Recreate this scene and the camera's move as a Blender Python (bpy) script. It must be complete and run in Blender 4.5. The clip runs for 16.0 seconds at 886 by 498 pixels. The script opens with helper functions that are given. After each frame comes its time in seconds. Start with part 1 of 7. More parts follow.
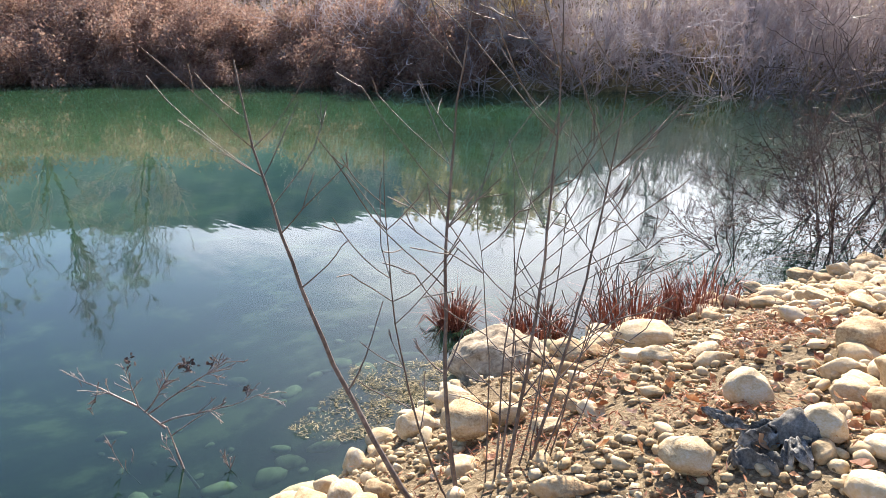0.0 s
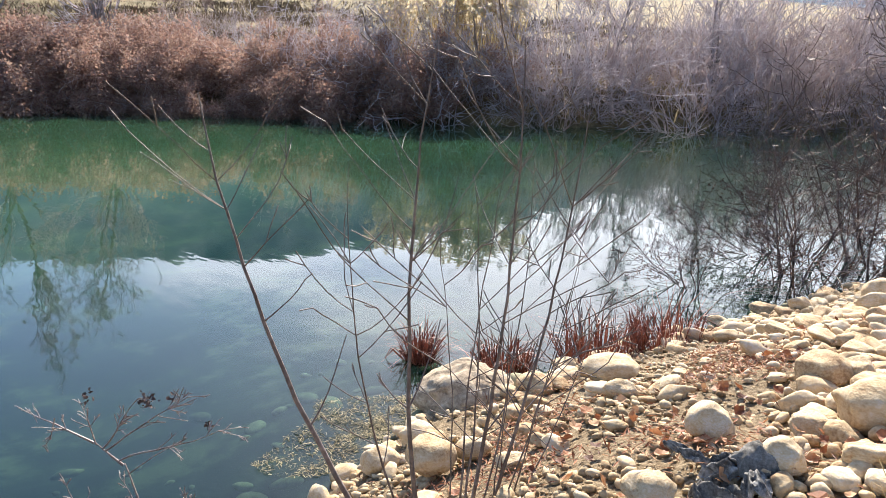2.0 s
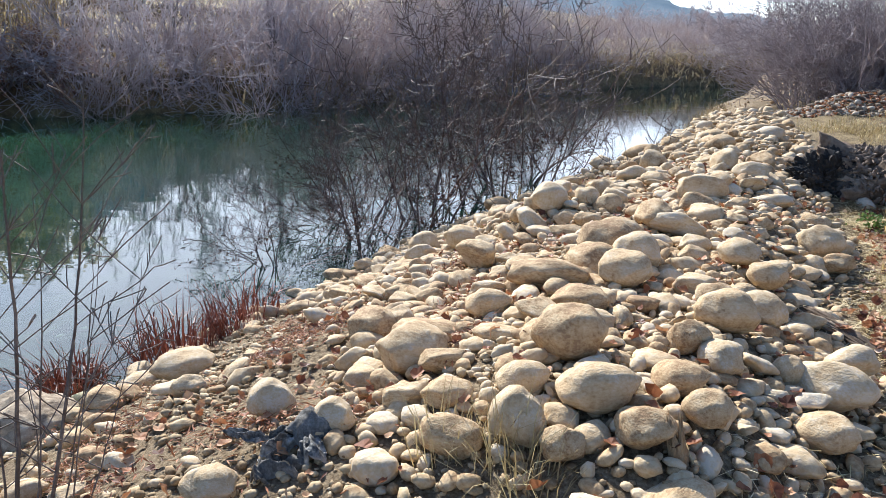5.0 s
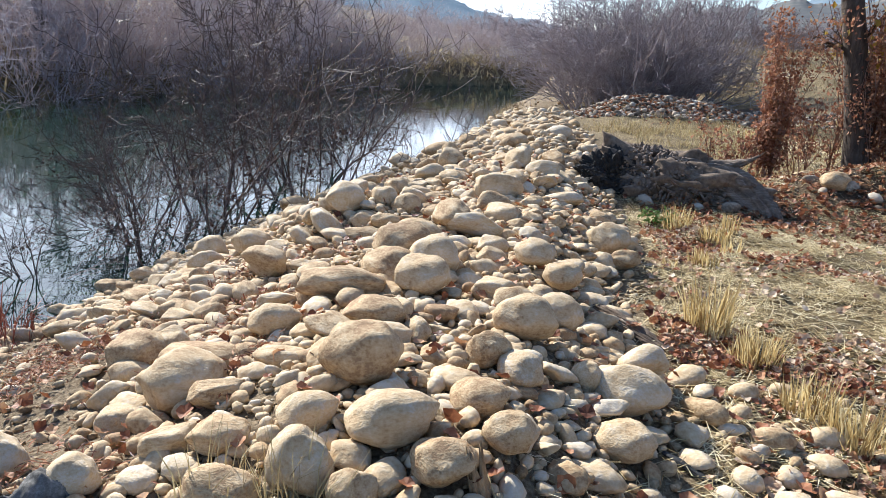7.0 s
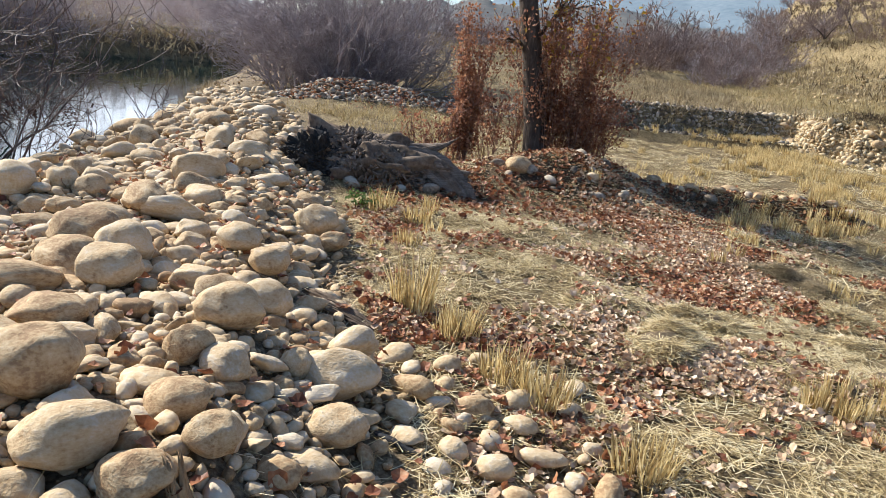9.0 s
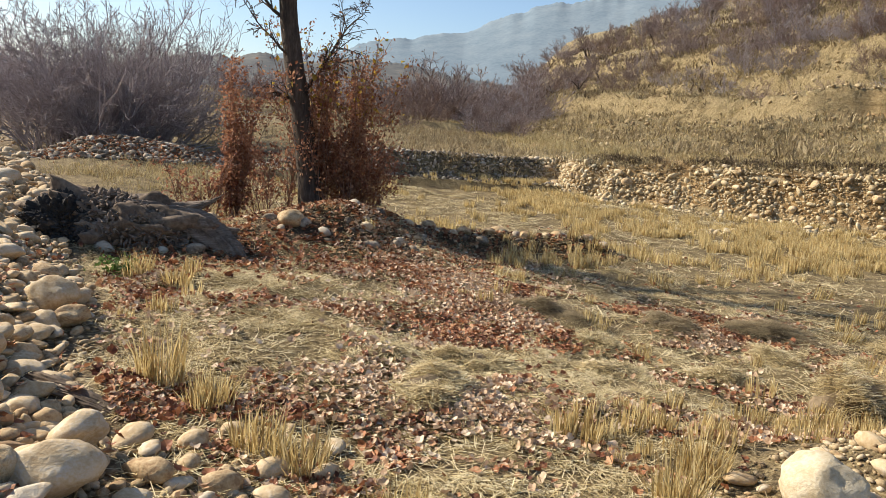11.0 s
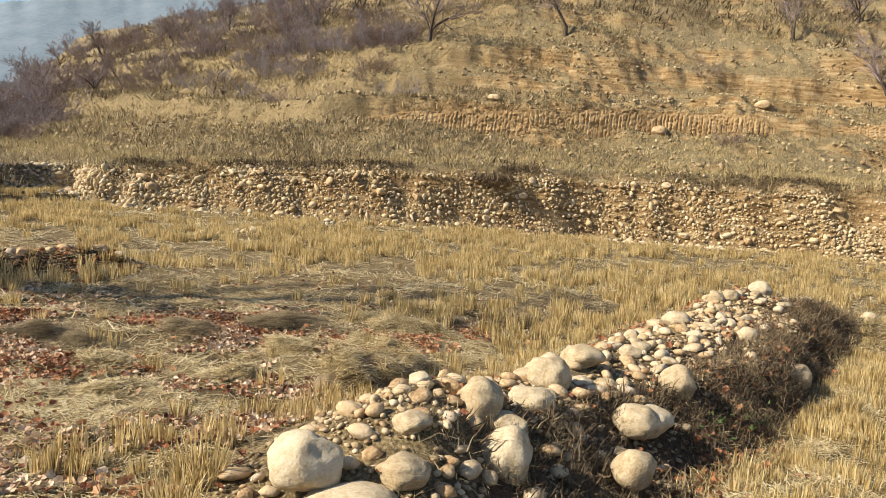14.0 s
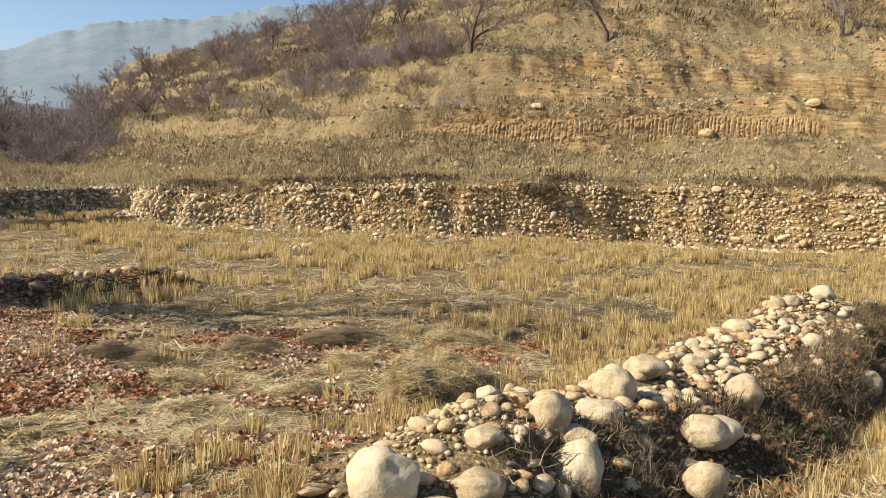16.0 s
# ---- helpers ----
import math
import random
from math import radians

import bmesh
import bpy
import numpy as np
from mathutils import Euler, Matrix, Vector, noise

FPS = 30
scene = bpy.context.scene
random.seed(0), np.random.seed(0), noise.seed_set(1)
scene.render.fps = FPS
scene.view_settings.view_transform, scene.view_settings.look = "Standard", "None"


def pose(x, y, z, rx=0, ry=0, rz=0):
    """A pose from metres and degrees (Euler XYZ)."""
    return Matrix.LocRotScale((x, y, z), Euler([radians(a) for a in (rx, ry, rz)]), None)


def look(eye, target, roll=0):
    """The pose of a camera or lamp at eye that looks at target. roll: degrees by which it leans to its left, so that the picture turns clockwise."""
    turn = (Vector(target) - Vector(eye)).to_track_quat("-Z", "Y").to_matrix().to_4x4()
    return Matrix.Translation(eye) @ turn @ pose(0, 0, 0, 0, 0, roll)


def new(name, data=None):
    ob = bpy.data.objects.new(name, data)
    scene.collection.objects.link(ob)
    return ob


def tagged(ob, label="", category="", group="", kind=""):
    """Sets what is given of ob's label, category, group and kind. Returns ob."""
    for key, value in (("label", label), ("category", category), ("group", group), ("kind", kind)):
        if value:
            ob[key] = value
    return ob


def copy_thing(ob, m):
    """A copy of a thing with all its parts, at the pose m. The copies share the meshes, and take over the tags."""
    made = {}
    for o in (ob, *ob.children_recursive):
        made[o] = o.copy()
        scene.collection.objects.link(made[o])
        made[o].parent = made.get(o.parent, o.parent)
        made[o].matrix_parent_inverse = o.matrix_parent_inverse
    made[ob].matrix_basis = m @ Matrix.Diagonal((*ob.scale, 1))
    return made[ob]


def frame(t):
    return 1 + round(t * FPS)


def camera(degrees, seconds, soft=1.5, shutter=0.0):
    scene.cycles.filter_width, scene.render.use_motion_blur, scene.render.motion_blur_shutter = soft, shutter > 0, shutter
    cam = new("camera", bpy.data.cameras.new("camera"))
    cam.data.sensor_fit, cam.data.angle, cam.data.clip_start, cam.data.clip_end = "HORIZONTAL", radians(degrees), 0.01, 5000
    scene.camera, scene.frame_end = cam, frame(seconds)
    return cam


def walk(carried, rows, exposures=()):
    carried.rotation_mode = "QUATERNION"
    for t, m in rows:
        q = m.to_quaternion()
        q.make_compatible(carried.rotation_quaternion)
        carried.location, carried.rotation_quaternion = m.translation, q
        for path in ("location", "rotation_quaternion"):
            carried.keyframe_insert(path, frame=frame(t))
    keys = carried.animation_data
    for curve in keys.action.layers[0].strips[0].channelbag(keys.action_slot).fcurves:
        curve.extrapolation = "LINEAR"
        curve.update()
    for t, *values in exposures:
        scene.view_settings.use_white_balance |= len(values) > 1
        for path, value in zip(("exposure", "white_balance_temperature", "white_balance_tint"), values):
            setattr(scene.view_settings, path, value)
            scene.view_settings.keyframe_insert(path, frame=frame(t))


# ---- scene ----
cam = camera(61.24, 16.0, soft=0.85)


def aim(az, pitch, roll, x, y, z):
    """A camera pose: degrees to the right of +y, up, leaning to its left; then the eye."""
    return pose(x, y, z) @ pose(0, 0, 0, 0, 0, -az) @ pose(0, 0, 0, 90 + pitch) @ pose(0, 0, 0, 0, 0, roll)


walk(cam, [
    (0, aim(-53.67, -16.74, -0.05, -0.210, -0.423, 1.604)),
    (0.5, aim(-53.46, -16.03, 0.49, -0.201, -0.429, 1.607)),
    (1, aim(-53.10, -15.12, 0.87, -0.194, -0.427, 1.609)),
    (1.5, aim(-52.47, -14.53, 0.89, -0.189, -0.419, 1.612)),
    (2, aim(-51.36, -14.20, 0.78, -0.186, -0.408, 1.610)),
    (2.5, aim(-48.77, -14.00, 0.72, -0.180, -0.397, 1.611)),
    (3, aim(-43.39, -14.00, 0.81, -0.170, -0.389, 1.614)),
    (3.5, aim(-34.20, -14.34, 1.39, -0.150, -0.361, 1.605)),
    (4, aim(-25.88, -14.93, 1.49, -0.112, -0.317, 1.604)),
    (4.2, aim(-23.89, -15.08, 1.26, -0.095, -0.292, 1.607)),
    (6.3, aim(-16.14, -15.29, -0.27, 0.020, 0.009, 1.573)),
    (6.5, aim(-14.06, -15.32, 0.30, 0.012, 0.055, 1.567)),
    (7, aim(-4.99, -15.28, 2.54, -0.034, 0.163, 1.570)),
    (7.5, aim(1.89, -15.27, 4.28, -0.053, 0.234, 1.555)),
    (8, aim(6.59, -15.56, 5.09, -0.055, 0.268, 1.546)),
    (8.5, aim(12.20, -15.44, 5.97, -0.045, 0.292, 1.538)),
    (9, aim(17.72, -14.83, 6.73, -0.006, 0.270, 1.545)),
    (9.5, aim(22.43, -14.08, 7.01, 0.050, 0.261, 1.563)),
    (9.7, aim(23.95, -13.72, 6.96, 0.073, 0.242, 1.573)),
    (11.8, aim(38.10, -7.34, 4.24, 0.337, 0.228, 1.582)),
    (12, aim(39.64, -7.27, 4.05, 0.348, 0.186, 1.597)),
    (12.5, aim(46.26, -7.05, 4.25, 0.386, 0.123, 1.606)),
    (13, aim(52.79, -6.82, 4.28, 0.434, 0.091, 1.602)),
    (13.5, aim(59.70, -6.47, 4.68, 0.491, 0.070, 1.592)),
    (14, aim(66.81, -6.17, 4.48, 0.552, 0.044, 1.584)),
    (14.5, aim(70.81, -6.07, 4.12, 0.566, 0.039, 1.588)),
    (15, aim(69.89, -6.00, 3.42, 0.530, 0.058, 1.603)),
    (15.5, aim(67.85, -5.86, 2.91, 0.490, 0.087, 1.614)),
    (16, aim(63.36, -5.59, 2.58, 0.451, 0.130, 1.617)),
], [(0, 1.62, 6300, 13), (2.5, 1.48, 6050, 12), (4.2, 1.14, 5600, 10), (7, 1.03, 5520, 10), (8.5, 0.93, 5700, 10), (9.7, 0.8, 6000, 10), (12.5, 0.64, 6550, 11), (16, 0.66, 6550, 10)])

# ---- light ----
SUN_AZ, SUN_EL = -42.0, 34.0
sun_dir = Vector((math.sin(radians(SUN_AZ)) * math.cos(radians(SUN_EL)),
                  math.cos(radians(SUN_AZ)) * math.cos(radians(SUN_EL)), math.sin(radians(SUN_EL))))
world = bpy.data.worlds.new("sky")
scene.world = world
world.use_nodes = True
wn, wl = world.node_tree.nodes, world.node_tree.links
sky = wn.new("ShaderNodeTexSky")
sky.sky_type = "NISHITA"
sky.sun_disc = False
sky.sun_elevation, sky.sun_rotation = radians(SUN_EL), radians(SUN_AZ)
sky.altitude, sky.air_density, sky.dust_density, sky.ozone_density = 600, 1.0, 1.3, 2.2


def world_math(op, one, two, clamp=False):
    q = wn.new("ShaderNodeMath")
    q.operation, q.use_clamp = op, clamp
    for k, src in enumerate((one, two)):
        if isinstance(src, (int, float)):
            q.inputs[k].default_value = src
        else:
            wl.new(src, q.inputs[k])
    return q.outputs[0]


def world_range(src, a, b, c, d):
    q = wn.new("ShaderNodeMapRange")
    q.interpolation_type = "SMOOTHSTEP"
    for k, val in enumerate((a, b, c, d)):
        q.inputs[k + 1].default_value = val
    wl.new(src, q.inputs[0])
    return q.outputs[0]


# thin white cloud lying low over the sunny quarter of the sky
way = wn.new("ShaderNodeTexCoord").outputs["Generated"]
split = wn.new("ShaderNodeSeparateXYZ")
wl.new(way, split.inputs[0])
sunward = wn.new("ShaderNodeVectorMath")
sunward.operation = "DOT_PRODUCT"
sunward.inputs[1].default_value = (math.sin(radians(-34)), math.cos(radians(-34)), 0)
wl.new(way, sunward.inputs[0])
flat_way = wn.new("ShaderNodeMapping")
flat_way.inputs["Scale"].default_value = (1, 1, 3.2)
wl.new(way, flat_way.inputs[0])
billow = wn.new("ShaderNodeTexNoise")
billow.inputs["Scale"].default_value, billow.inputs["Detail"].default_value, billow.inputs["Roughness"].default_value = 2.4, 7, 0.55
wl.new(flat_way.outputs[0], billow.inputs["Vector"])
low_sky = world_range(split.outputs[2], 0.22, 0.50, 1.0, 0.0)
quarter = world_range(sunward.outputs["Value"], 0.62, 0.95, 0.0, 1.0)
bank_mask = world_math("MULTIPLY", low_sky, quarter)
wisps = world_range(world_math("ADD", billow.outputs[0], world_math("MULTIPLY", bank_mask, 0.34)), 0.58, 0.82, 0.0, 1.0)
cloud = world_math("MULTIPLY", wisps, world_math("ADD", world_math("MULTIPLY", quarter, 0.75), 0.1), True)
cloudy = wn.new("ShaderNodeMix")
cloudy.data_type = "RGBA"
cloudy.inputs[7].default_value = (15.0, 15.0, 15.2, 1)
wl.new(cloud, cloudy.inputs[0])
wl.new(sky.outputs[0], cloudy.inputs[6])
wl.new(cloudy.outputs[2], wn["Background"].inputs[0])
wn["Background"].inputs[1].default_value = 0.098
sun_data = bpy.data.lights.new("sun", "SUN")
sun_data.energy, sun_data.angle, sun_data.color = 5.0, radians(0.5), (1.0, 0.90, 0.74)
sun = new("sun", sun_data)
sun.matrix_world = look(sun_dir * 60, (0, 0, 0))

# ---- small tools ----
rng = np.random.default_rng(7)


def sstep(v, a, b):
    t = np.clip((v - a) / (b - a), 0, 1)
    return t * t * (3 - 2 * t)


def vnoise(x, y, scale, seed=0):
    """Smooth value noise in -1..1 on arrays."""
    x, y = np.asarray(x, float) / scale + seed * 17.3, np.asarray(y, float) / scale + seed * 5.7
    i, j = np.floor(x), np.floor(y)
    u, v = x - i, y - j
    u, v = u * u * (3 - 2 * u), v * v * (3 - 2 * v)

    def h(a, b):
        s = np.sin(a * 127.1 + b * 311.7 + seed * 74.7) * 43758.5453
        return (s - np.floor(s)) * 2 - 1
    return (h(i, j) * (1 - u) + h(i + 1, j) * u) * (1 - v) + (h(i, j + 1) * (1 - u) + h(i + 1, j + 1) * u) * v


def fast_mesh(name, verts, tris, mats, smooth=True, index=None):
    """A triangle mesh from arrays."""
    me = bpy.data.meshes.new(name)
    verts, tris = np.asarray(verts, np.float32), np.asarray(tris, np.int32)
    me.vertices.add(len(verts))
    me.vertices.foreach_set("co", verts.ravel())
    me.loops.add(tris.size)
    me.loops.foreach_set("vertex_index", tris.ravel())
    me.polygons.add(len(tris))
    me.polygons.foreach_set("loop_start", np.arange(0, tris.size, 3, dtype=np.int32))
    me.polygons.foreach_set("use_smooth", np.full(len(tris), smooth))
    for m in (mats if isinstance(mats, (list, tuple)) else [mats]):
        me.materials.append(m)
    if index is not None:
        me.polygons.foreach_set("material_index", np.asarray(index, np.int32))
    me.update(calc_edges=True)
    return me


def part(name, me, parent, label="", at=None):
    """One mesh object under a thing or a part."""
    ob = new(name, me)
    ob.parent = parent
    if at is not None:
        ob.matrix_basis = at
    return tagged(ob, label)


def turns(n, r, tilt=None):
    """n random rotation matrices; with tilt, a free turn about z and a lean of about that many radians."""
    if tilt is None:
        q = r.normal(size=(n, 4))
        q /= np.linalg.norm(q, axis=1, keepdims=True)
    else:
        a, b, c = r.uniform(0, 2 * np.pi, n), np.abs(r.normal(0, tilt, n)) / 2, r.uniform(0, 2 * np.pi, n)
        lean = np.stack([np.cos(b), np.sin(b) * np.cos(c), np.sin(b) * np.sin(c), 0 * b], 1)
        w, x, y = lean[:, 0], lean[:, 1], lean[:, 2]
        ca, sa = np.cos(a / 2), np.sin(a / 2)
        q = np.stack([w * ca, x * ca + y * sa, y * ca - x * sa, w * sa], 1)
    w, x, y, z = q.T
    return np.stack([1 - 2 * (y * y + z * z), 2 * (x * y - w * z), 2 * (x * z + w * y),
                     2 * (x * y + w * z), 1 - 2 * (x * x + z * z), 2 * (y * z - w * x),
                     2 * (x * z - w * y), 2 * (y * z + w * x), 1 - 2 * (x * x + y * y)], 1).reshape(-1, 3, 3)


def strewn(bases, places, mats3):
    """Joins copies of the base shapes: places (n, 3), matrices (n, 3, 3). Bases are taken in turn."""
    vs, fs, off = [], [], 0
    for k, (bv, bf) in enumerate(bases):
        p, m = places[k::len(bases)], mats3[k::len(bases)]
        if not len(p):
            continue
        v = np.einsum("nij,vj->nvi", m, bv) + p[:, None]
        f = bf[None] + (off + np.arange(len(p)) * len(bv))[:, None, None]
        vs.append(v.reshape(-1, 3))
        fs.append(f.reshape(-1, 3))
        off += len(p) * len(bv)
    return np.concatenate(vs), np.concatenate(fs)


# ---- materials ----
def material(name, colours, scale=3.0, rough=0.85, bump=0.2, fine=40.0, vary="", stretch=(1, 1, 1), spec=0.3, through_light=0.0, metal=0.0, swing=0.22):
    """Colours over two scales of noise, fine relief, and a change of tone from piece to piece."""
    mat = bpy.data.materials.new(name)
    mat.use_nodes = True
    n, l = mat.node_tree.nodes, mat.node_tree.links
    b = n["Principled BSDF"]
    co = n.new("ShaderNodeTexCoord")
    mp = n.new("ShaderNodeMapping")
    mp.inputs["Scale"].default_value = stretch
    l.new(co.outputs["Object"], mp.inputs[0])
    big, small = n.new("ShaderNodeTexNoise"), n.new("ShaderNodeTexNoise")
    for t, s, d in ((big, scale, 5), (small, fine, 4)):
        t.inputs["Scale"].default_value, t.inputs["Detail"].default_value, t.inputs["Roughness"].default_value = s, d, 0.62
        l.new(mp.outputs[0], t.inputs["Vector"])
    mix = n.new("ShaderNodeMath")
    mix.operation = "MULTIPLY_ADD"
    mix.inputs[1].default_value = 0.45
    l.new(small.outputs[0], mix.inputs[0])
    half = n.new("ShaderNodeMath")
    half.operation = "MULTIPLY"
    half.inputs[1].default_value = 0.55
    l.new(big.outputs[0], half.inputs[0])
    l.new(half.outputs[0], mix.inputs[2])
    fac = mix.outputs[0]
    if vary:
        src = n.new("ShaderNodeObjectInfo").outputs["Random"] if vary == "object" else n.new("ShaderNodeNewGeometry").outputs["Random Per Island"]
        add = n.new("ShaderNodeMath")
        add.operation = "MULTIPLY_ADD"
        add.inputs[1].default_value = swing
        l.new(src, add.inputs[0])
        sub = n.new("ShaderNodeMath")
        sub.operation = "SUBTRACT"
        sub.inputs[1].default_value = swing / 2
        l.new(fac, sub.inputs[0])
        l.new(sub.outputs[0], add.inputs[2])
        fac = add.outputs[0]
    ramp = n.new("ShaderNodeValToRGB")
    e = ramp.color_ramp.elements
    lo, hi = 0.35, 0.65
    for k, c in enumerate(colours):
        pos = lo + (hi - lo) * k / max(1, len(colours) - 1)
        el = e[k] if k < 2 else e.new(pos)
        el.position, el.color = pos, (*c, 1)
    l.new(fac, ramp.inputs[0])
    l.new(ramp.outputs[0], b.inputs["Base Color"])
    b.inputs["Roughness"].default_value, b.inputs["Specular IOR Level"].default_value, b.inputs["Metallic"].default_value = rough, spec, metal
    if bump:
        bp = n.new("ShaderNodeBump")
        bp.inputs["Strength"].default_value, bp.inputs["Distance"].default_value = bump, 0.02
        l.new(mix.outputs[0], bp.inputs["Height"])
        l.new(bp.outputs[0], b.inputs["Normal"])
    if through_light:
        tr = n.new("ShaderNodeBsdfTranslucent")
        l.new(ramp.outputs[0], tr.inputs[0])
        ms = n.new("ShaderNodeMixShader")
        ms.inputs[0].default_value = through_light
        l.new(b.outputs[0], ms.inputs[1])
        l.new(tr.outputs[0], ms.inputs[2])
        l.new(ms.outputs[0], n["Material Output"].inputs[0])
    return mat


STONE = [(0.29, 0.182, 0.092), (0.425, 0.295, 0.155), (0.505, 0.375, 0.218), (0.55, 0.43, 0.275), (0.585, 0.495, 0.365)]
m_stone = material("river stone", STONE, 1.6, 0.85, 0.65, 9, "object", swing=0.17)
m_pale_stone = material("pale limestone", [(0.31, 0.228, 0.124), (0.42, 0.33, 0.20), (0.505, 0.415, 0.275), (0.57, 0.49, 0.35)], 1.8, 0.85, 0.65, 9, "object", swing=0.15)
m_cobble = material("small river stones", STONE, 6, 0.85, 0.7, 45, "island", swing=0.2)
m_shore_stone = material("weathered grey brown rock", [(0.13, 0.095, 0.06), (0.27, 0.205, 0.135), (0.42, 0.335, 0.23), (0.55, 0.475, 0.36)], 2.2, 0.9, 1.0, 11)
m_gravel = material("dusty gravel", [(0.19, 0.125, 0.065), (0.31, 0.222, 0.12), (0.41, 0.315, 0.185), (0.49, 0.40, 0.265)], 8, 0.9, 0.4, 60, "island", swing=0.26)
m_clod = material("ochre clods", [(0.24, 0.165, 0.085), (0.35, 0.26, 0.14), (0.44, 0.35, 0.21)], 4, 0.95, 0.5, 30, "island", swing=0.26)
m_bank_stone = material("earthy stones", [(0.22, 0.15, 0.08), (0.41, 0.305, 0.165), (0.52, 0.415, 0.25), (0.60, 0.51, 0.35)], 5.0, 0.9, 0.6, 35, "island", swing=0.24)
m_mound_stone = material("dirty grey brown and shade-dark stones", [(0.09, 0.07, 0.05), (0.19, 0.15, 0.105), (0.33, 0.265, 0.19), (0.48, 0.41, 0.31)], 4.0, 0.95, 0.6, 30, "island", swing=0.4)
m_sunk = material("algae-covered stones", [(0.09, 0.09, 0.05), (0.22, 0.205, 0.12), (0.40, 0.36, 0.22)], 2.0, 0.9, 0.3, 20, "island")
m_twig = material("grey brown twigs", [(0.17, 0.125, 0.11), (0.28, 0.215, 0.20), (0.42, 0.34, 0.325)], 2.0, 0.65, 0.0, 20, "island", through_light=0.4)
m_red_twig = material("reddish bramble stems", [(0.17, 0.09, 0.065), (0.28, 0.165, 0.12), (0.42, 0.28, 0.21)], 2.0, 0.7, 0.0, 20, "island", through_light=0.35)
m_bush_twig = material("dull purple brown twigs", [(0.16, 0.105, 0.08), (0.26, 0.18, 0.145), (0.38, 0.29, 0.235)], 2.0, 0.7, 0.0, 20, "island", through_light=0.35)
# distant haze and glare are put into the pale colours of these three
m_bank_twig = material("brown twigs paled by haze", [(0.285, 0.245, 0.245), (0.415, 0.37, 0.375), (0.56, 0.515, 0.52)], 2.0, 0.7, 0.0, 20, "island", through_light=0.6)
m_far_twig = material("bare twigs paled by haze", [(0.42, 0.385, 0.40), (0.55, 0.515, 0.54), (0.68, 0.645, 0.67)], 2.0, 0.7, 0.0, 20, "island", through_light=0.65)
m_far_red = material("reddish twigs paled by haze", [(0.37, 0.30, 0.29), (0.50, 0.43, 0.415), (0.63, 0.56, 0.54)], 2.0, 0.7, 0.0, 20, "island", through_light=0.65)
m_pale_twig = material("pale shiny shoots", [(0.16, 0.10, 0.08), (0.24, 0.17, 0.14), (0.36, 0.29, 0.24)], 3.0, 0.5, 0.0, 30, "island", spec=0.5)
m_shore_twig = material("dark glossy shoots", [(0.055, 0.04, 0.036), (0.105, 0.078, 0.07), (0.19, 0.148, 0.135)], 3.0, 0.7, 0.0, 30, "island", spec=0.18)
m_dead_leaf = material("withered brown leaves", [(0.18, 0.073, 0.042), (0.31, 0.14, 0.08), (0.46, 0.265, 0.15)], 3, 0.7, 0.0, 20, "island", through_light=0.42)
m_bramble_leaf = material("dull bramble leaves", [(0.18, 0.095, 0.075), (0.31, 0.195, 0.155), (0.42, 0.305, 0.23)], 3, 0.6, 0.0, 20, "island", through_light=0.5)
m_litter = material("fallen leaves", [(0.10, 0.038, 0.02), (0.24, 0.088, 0.04), (0.39, 0.17, 0.075), (0.52, 0.31, 0.165)], 3, 0.6, 0.0, 20, "island", through_light=0.2, swing=0.3)
m_pale_leaf = material("bleached fallen leaves", [(0.32, 0.19, 0.105), (0.54, 0.38, 0.24), (0.72, 0.58, 0.42)], 3, 0.6, 0.0, 20, "island", through_light=0.2, swing=0.3)
m_yellow_leaf = material("yellow leaves", [(0.34, 0.20, 0.03), (0.46, 0.31, 0.05), (0.42, 0.34, 0.09)], 3, 0.6, 0.0, 20, "island", through_light=0.4)
m_straw = material("straw", [(0.30, 0.205, 0.08), (0.56, 0.425, 0.185), (0.76, 0.625, 0.34)], 3, 0.6, 0.0, 30, "island", through_light=0.45, swing=0.3)
m_mat = material("matted pale straw", [(0.17, 0.12, 0.055), (0.42, 0.315, 0.14), (0.66, 0.525, 0.27), (0.82, 0.71, 0.45)], 3, 0.6, 0.0, 30, "island", through_light=0.2, swing=0.4)
m_dry_grass = material("bleached dry grass", [(0.24, 0.175, 0.08), (0.42, 0.325, 0.155), (0.60, 0.50, 0.27)], 3, 0.7, 0.0, 30, "island", through_light=0.25)
m_russet = material("russet dead reeds", [(0.08, 0.025, 0.015), (0.17, 0.05, 0.03), (0.28, 0.10, 0.06)], 3, 0.6, 0.0, 30, "island", through_light=0.15)
m_bark = material("dark bark", [(0.035, 0.026, 0.02), (0.075, 0.056, 0.042), (0.14, 0.11, 0.085)], 3, 0.9, 0.8, 14, stretch=(3, 3, 0.6))
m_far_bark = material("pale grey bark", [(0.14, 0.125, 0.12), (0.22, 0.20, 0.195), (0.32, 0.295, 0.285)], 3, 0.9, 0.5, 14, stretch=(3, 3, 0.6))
m_root = material("weathered root wood", [(0.07, 0.052, 0.038), (0.17, 0.128, 0.095), (0.31, 0.245, 0.185)], 5, 0.9, 0.9, 22, stretch=(0.5, 3, 3))
m_stub = material("dry brown wood", [(0.18, 0.11, 0.055), (0.32, 0.21, 0.11), (0.45, 0.32, 0.18)], 8, 0.85, 0.6, 40, stretch=(3, 3, 0.5))
m_rubber = material("black rubber", [(0.012, 0.012, 0.012), (0.025, 0.025, 0.025), (0.06, 0.058, 0.055)], 8, 0.6, 0.3, 40)
m_white = material("white plastic", [(0.7, 0.7, 0.68), (0.78, 0.78, 0.76), (0.84, 0.84, 0.82)], 8, 0.4, 0.05, 40)
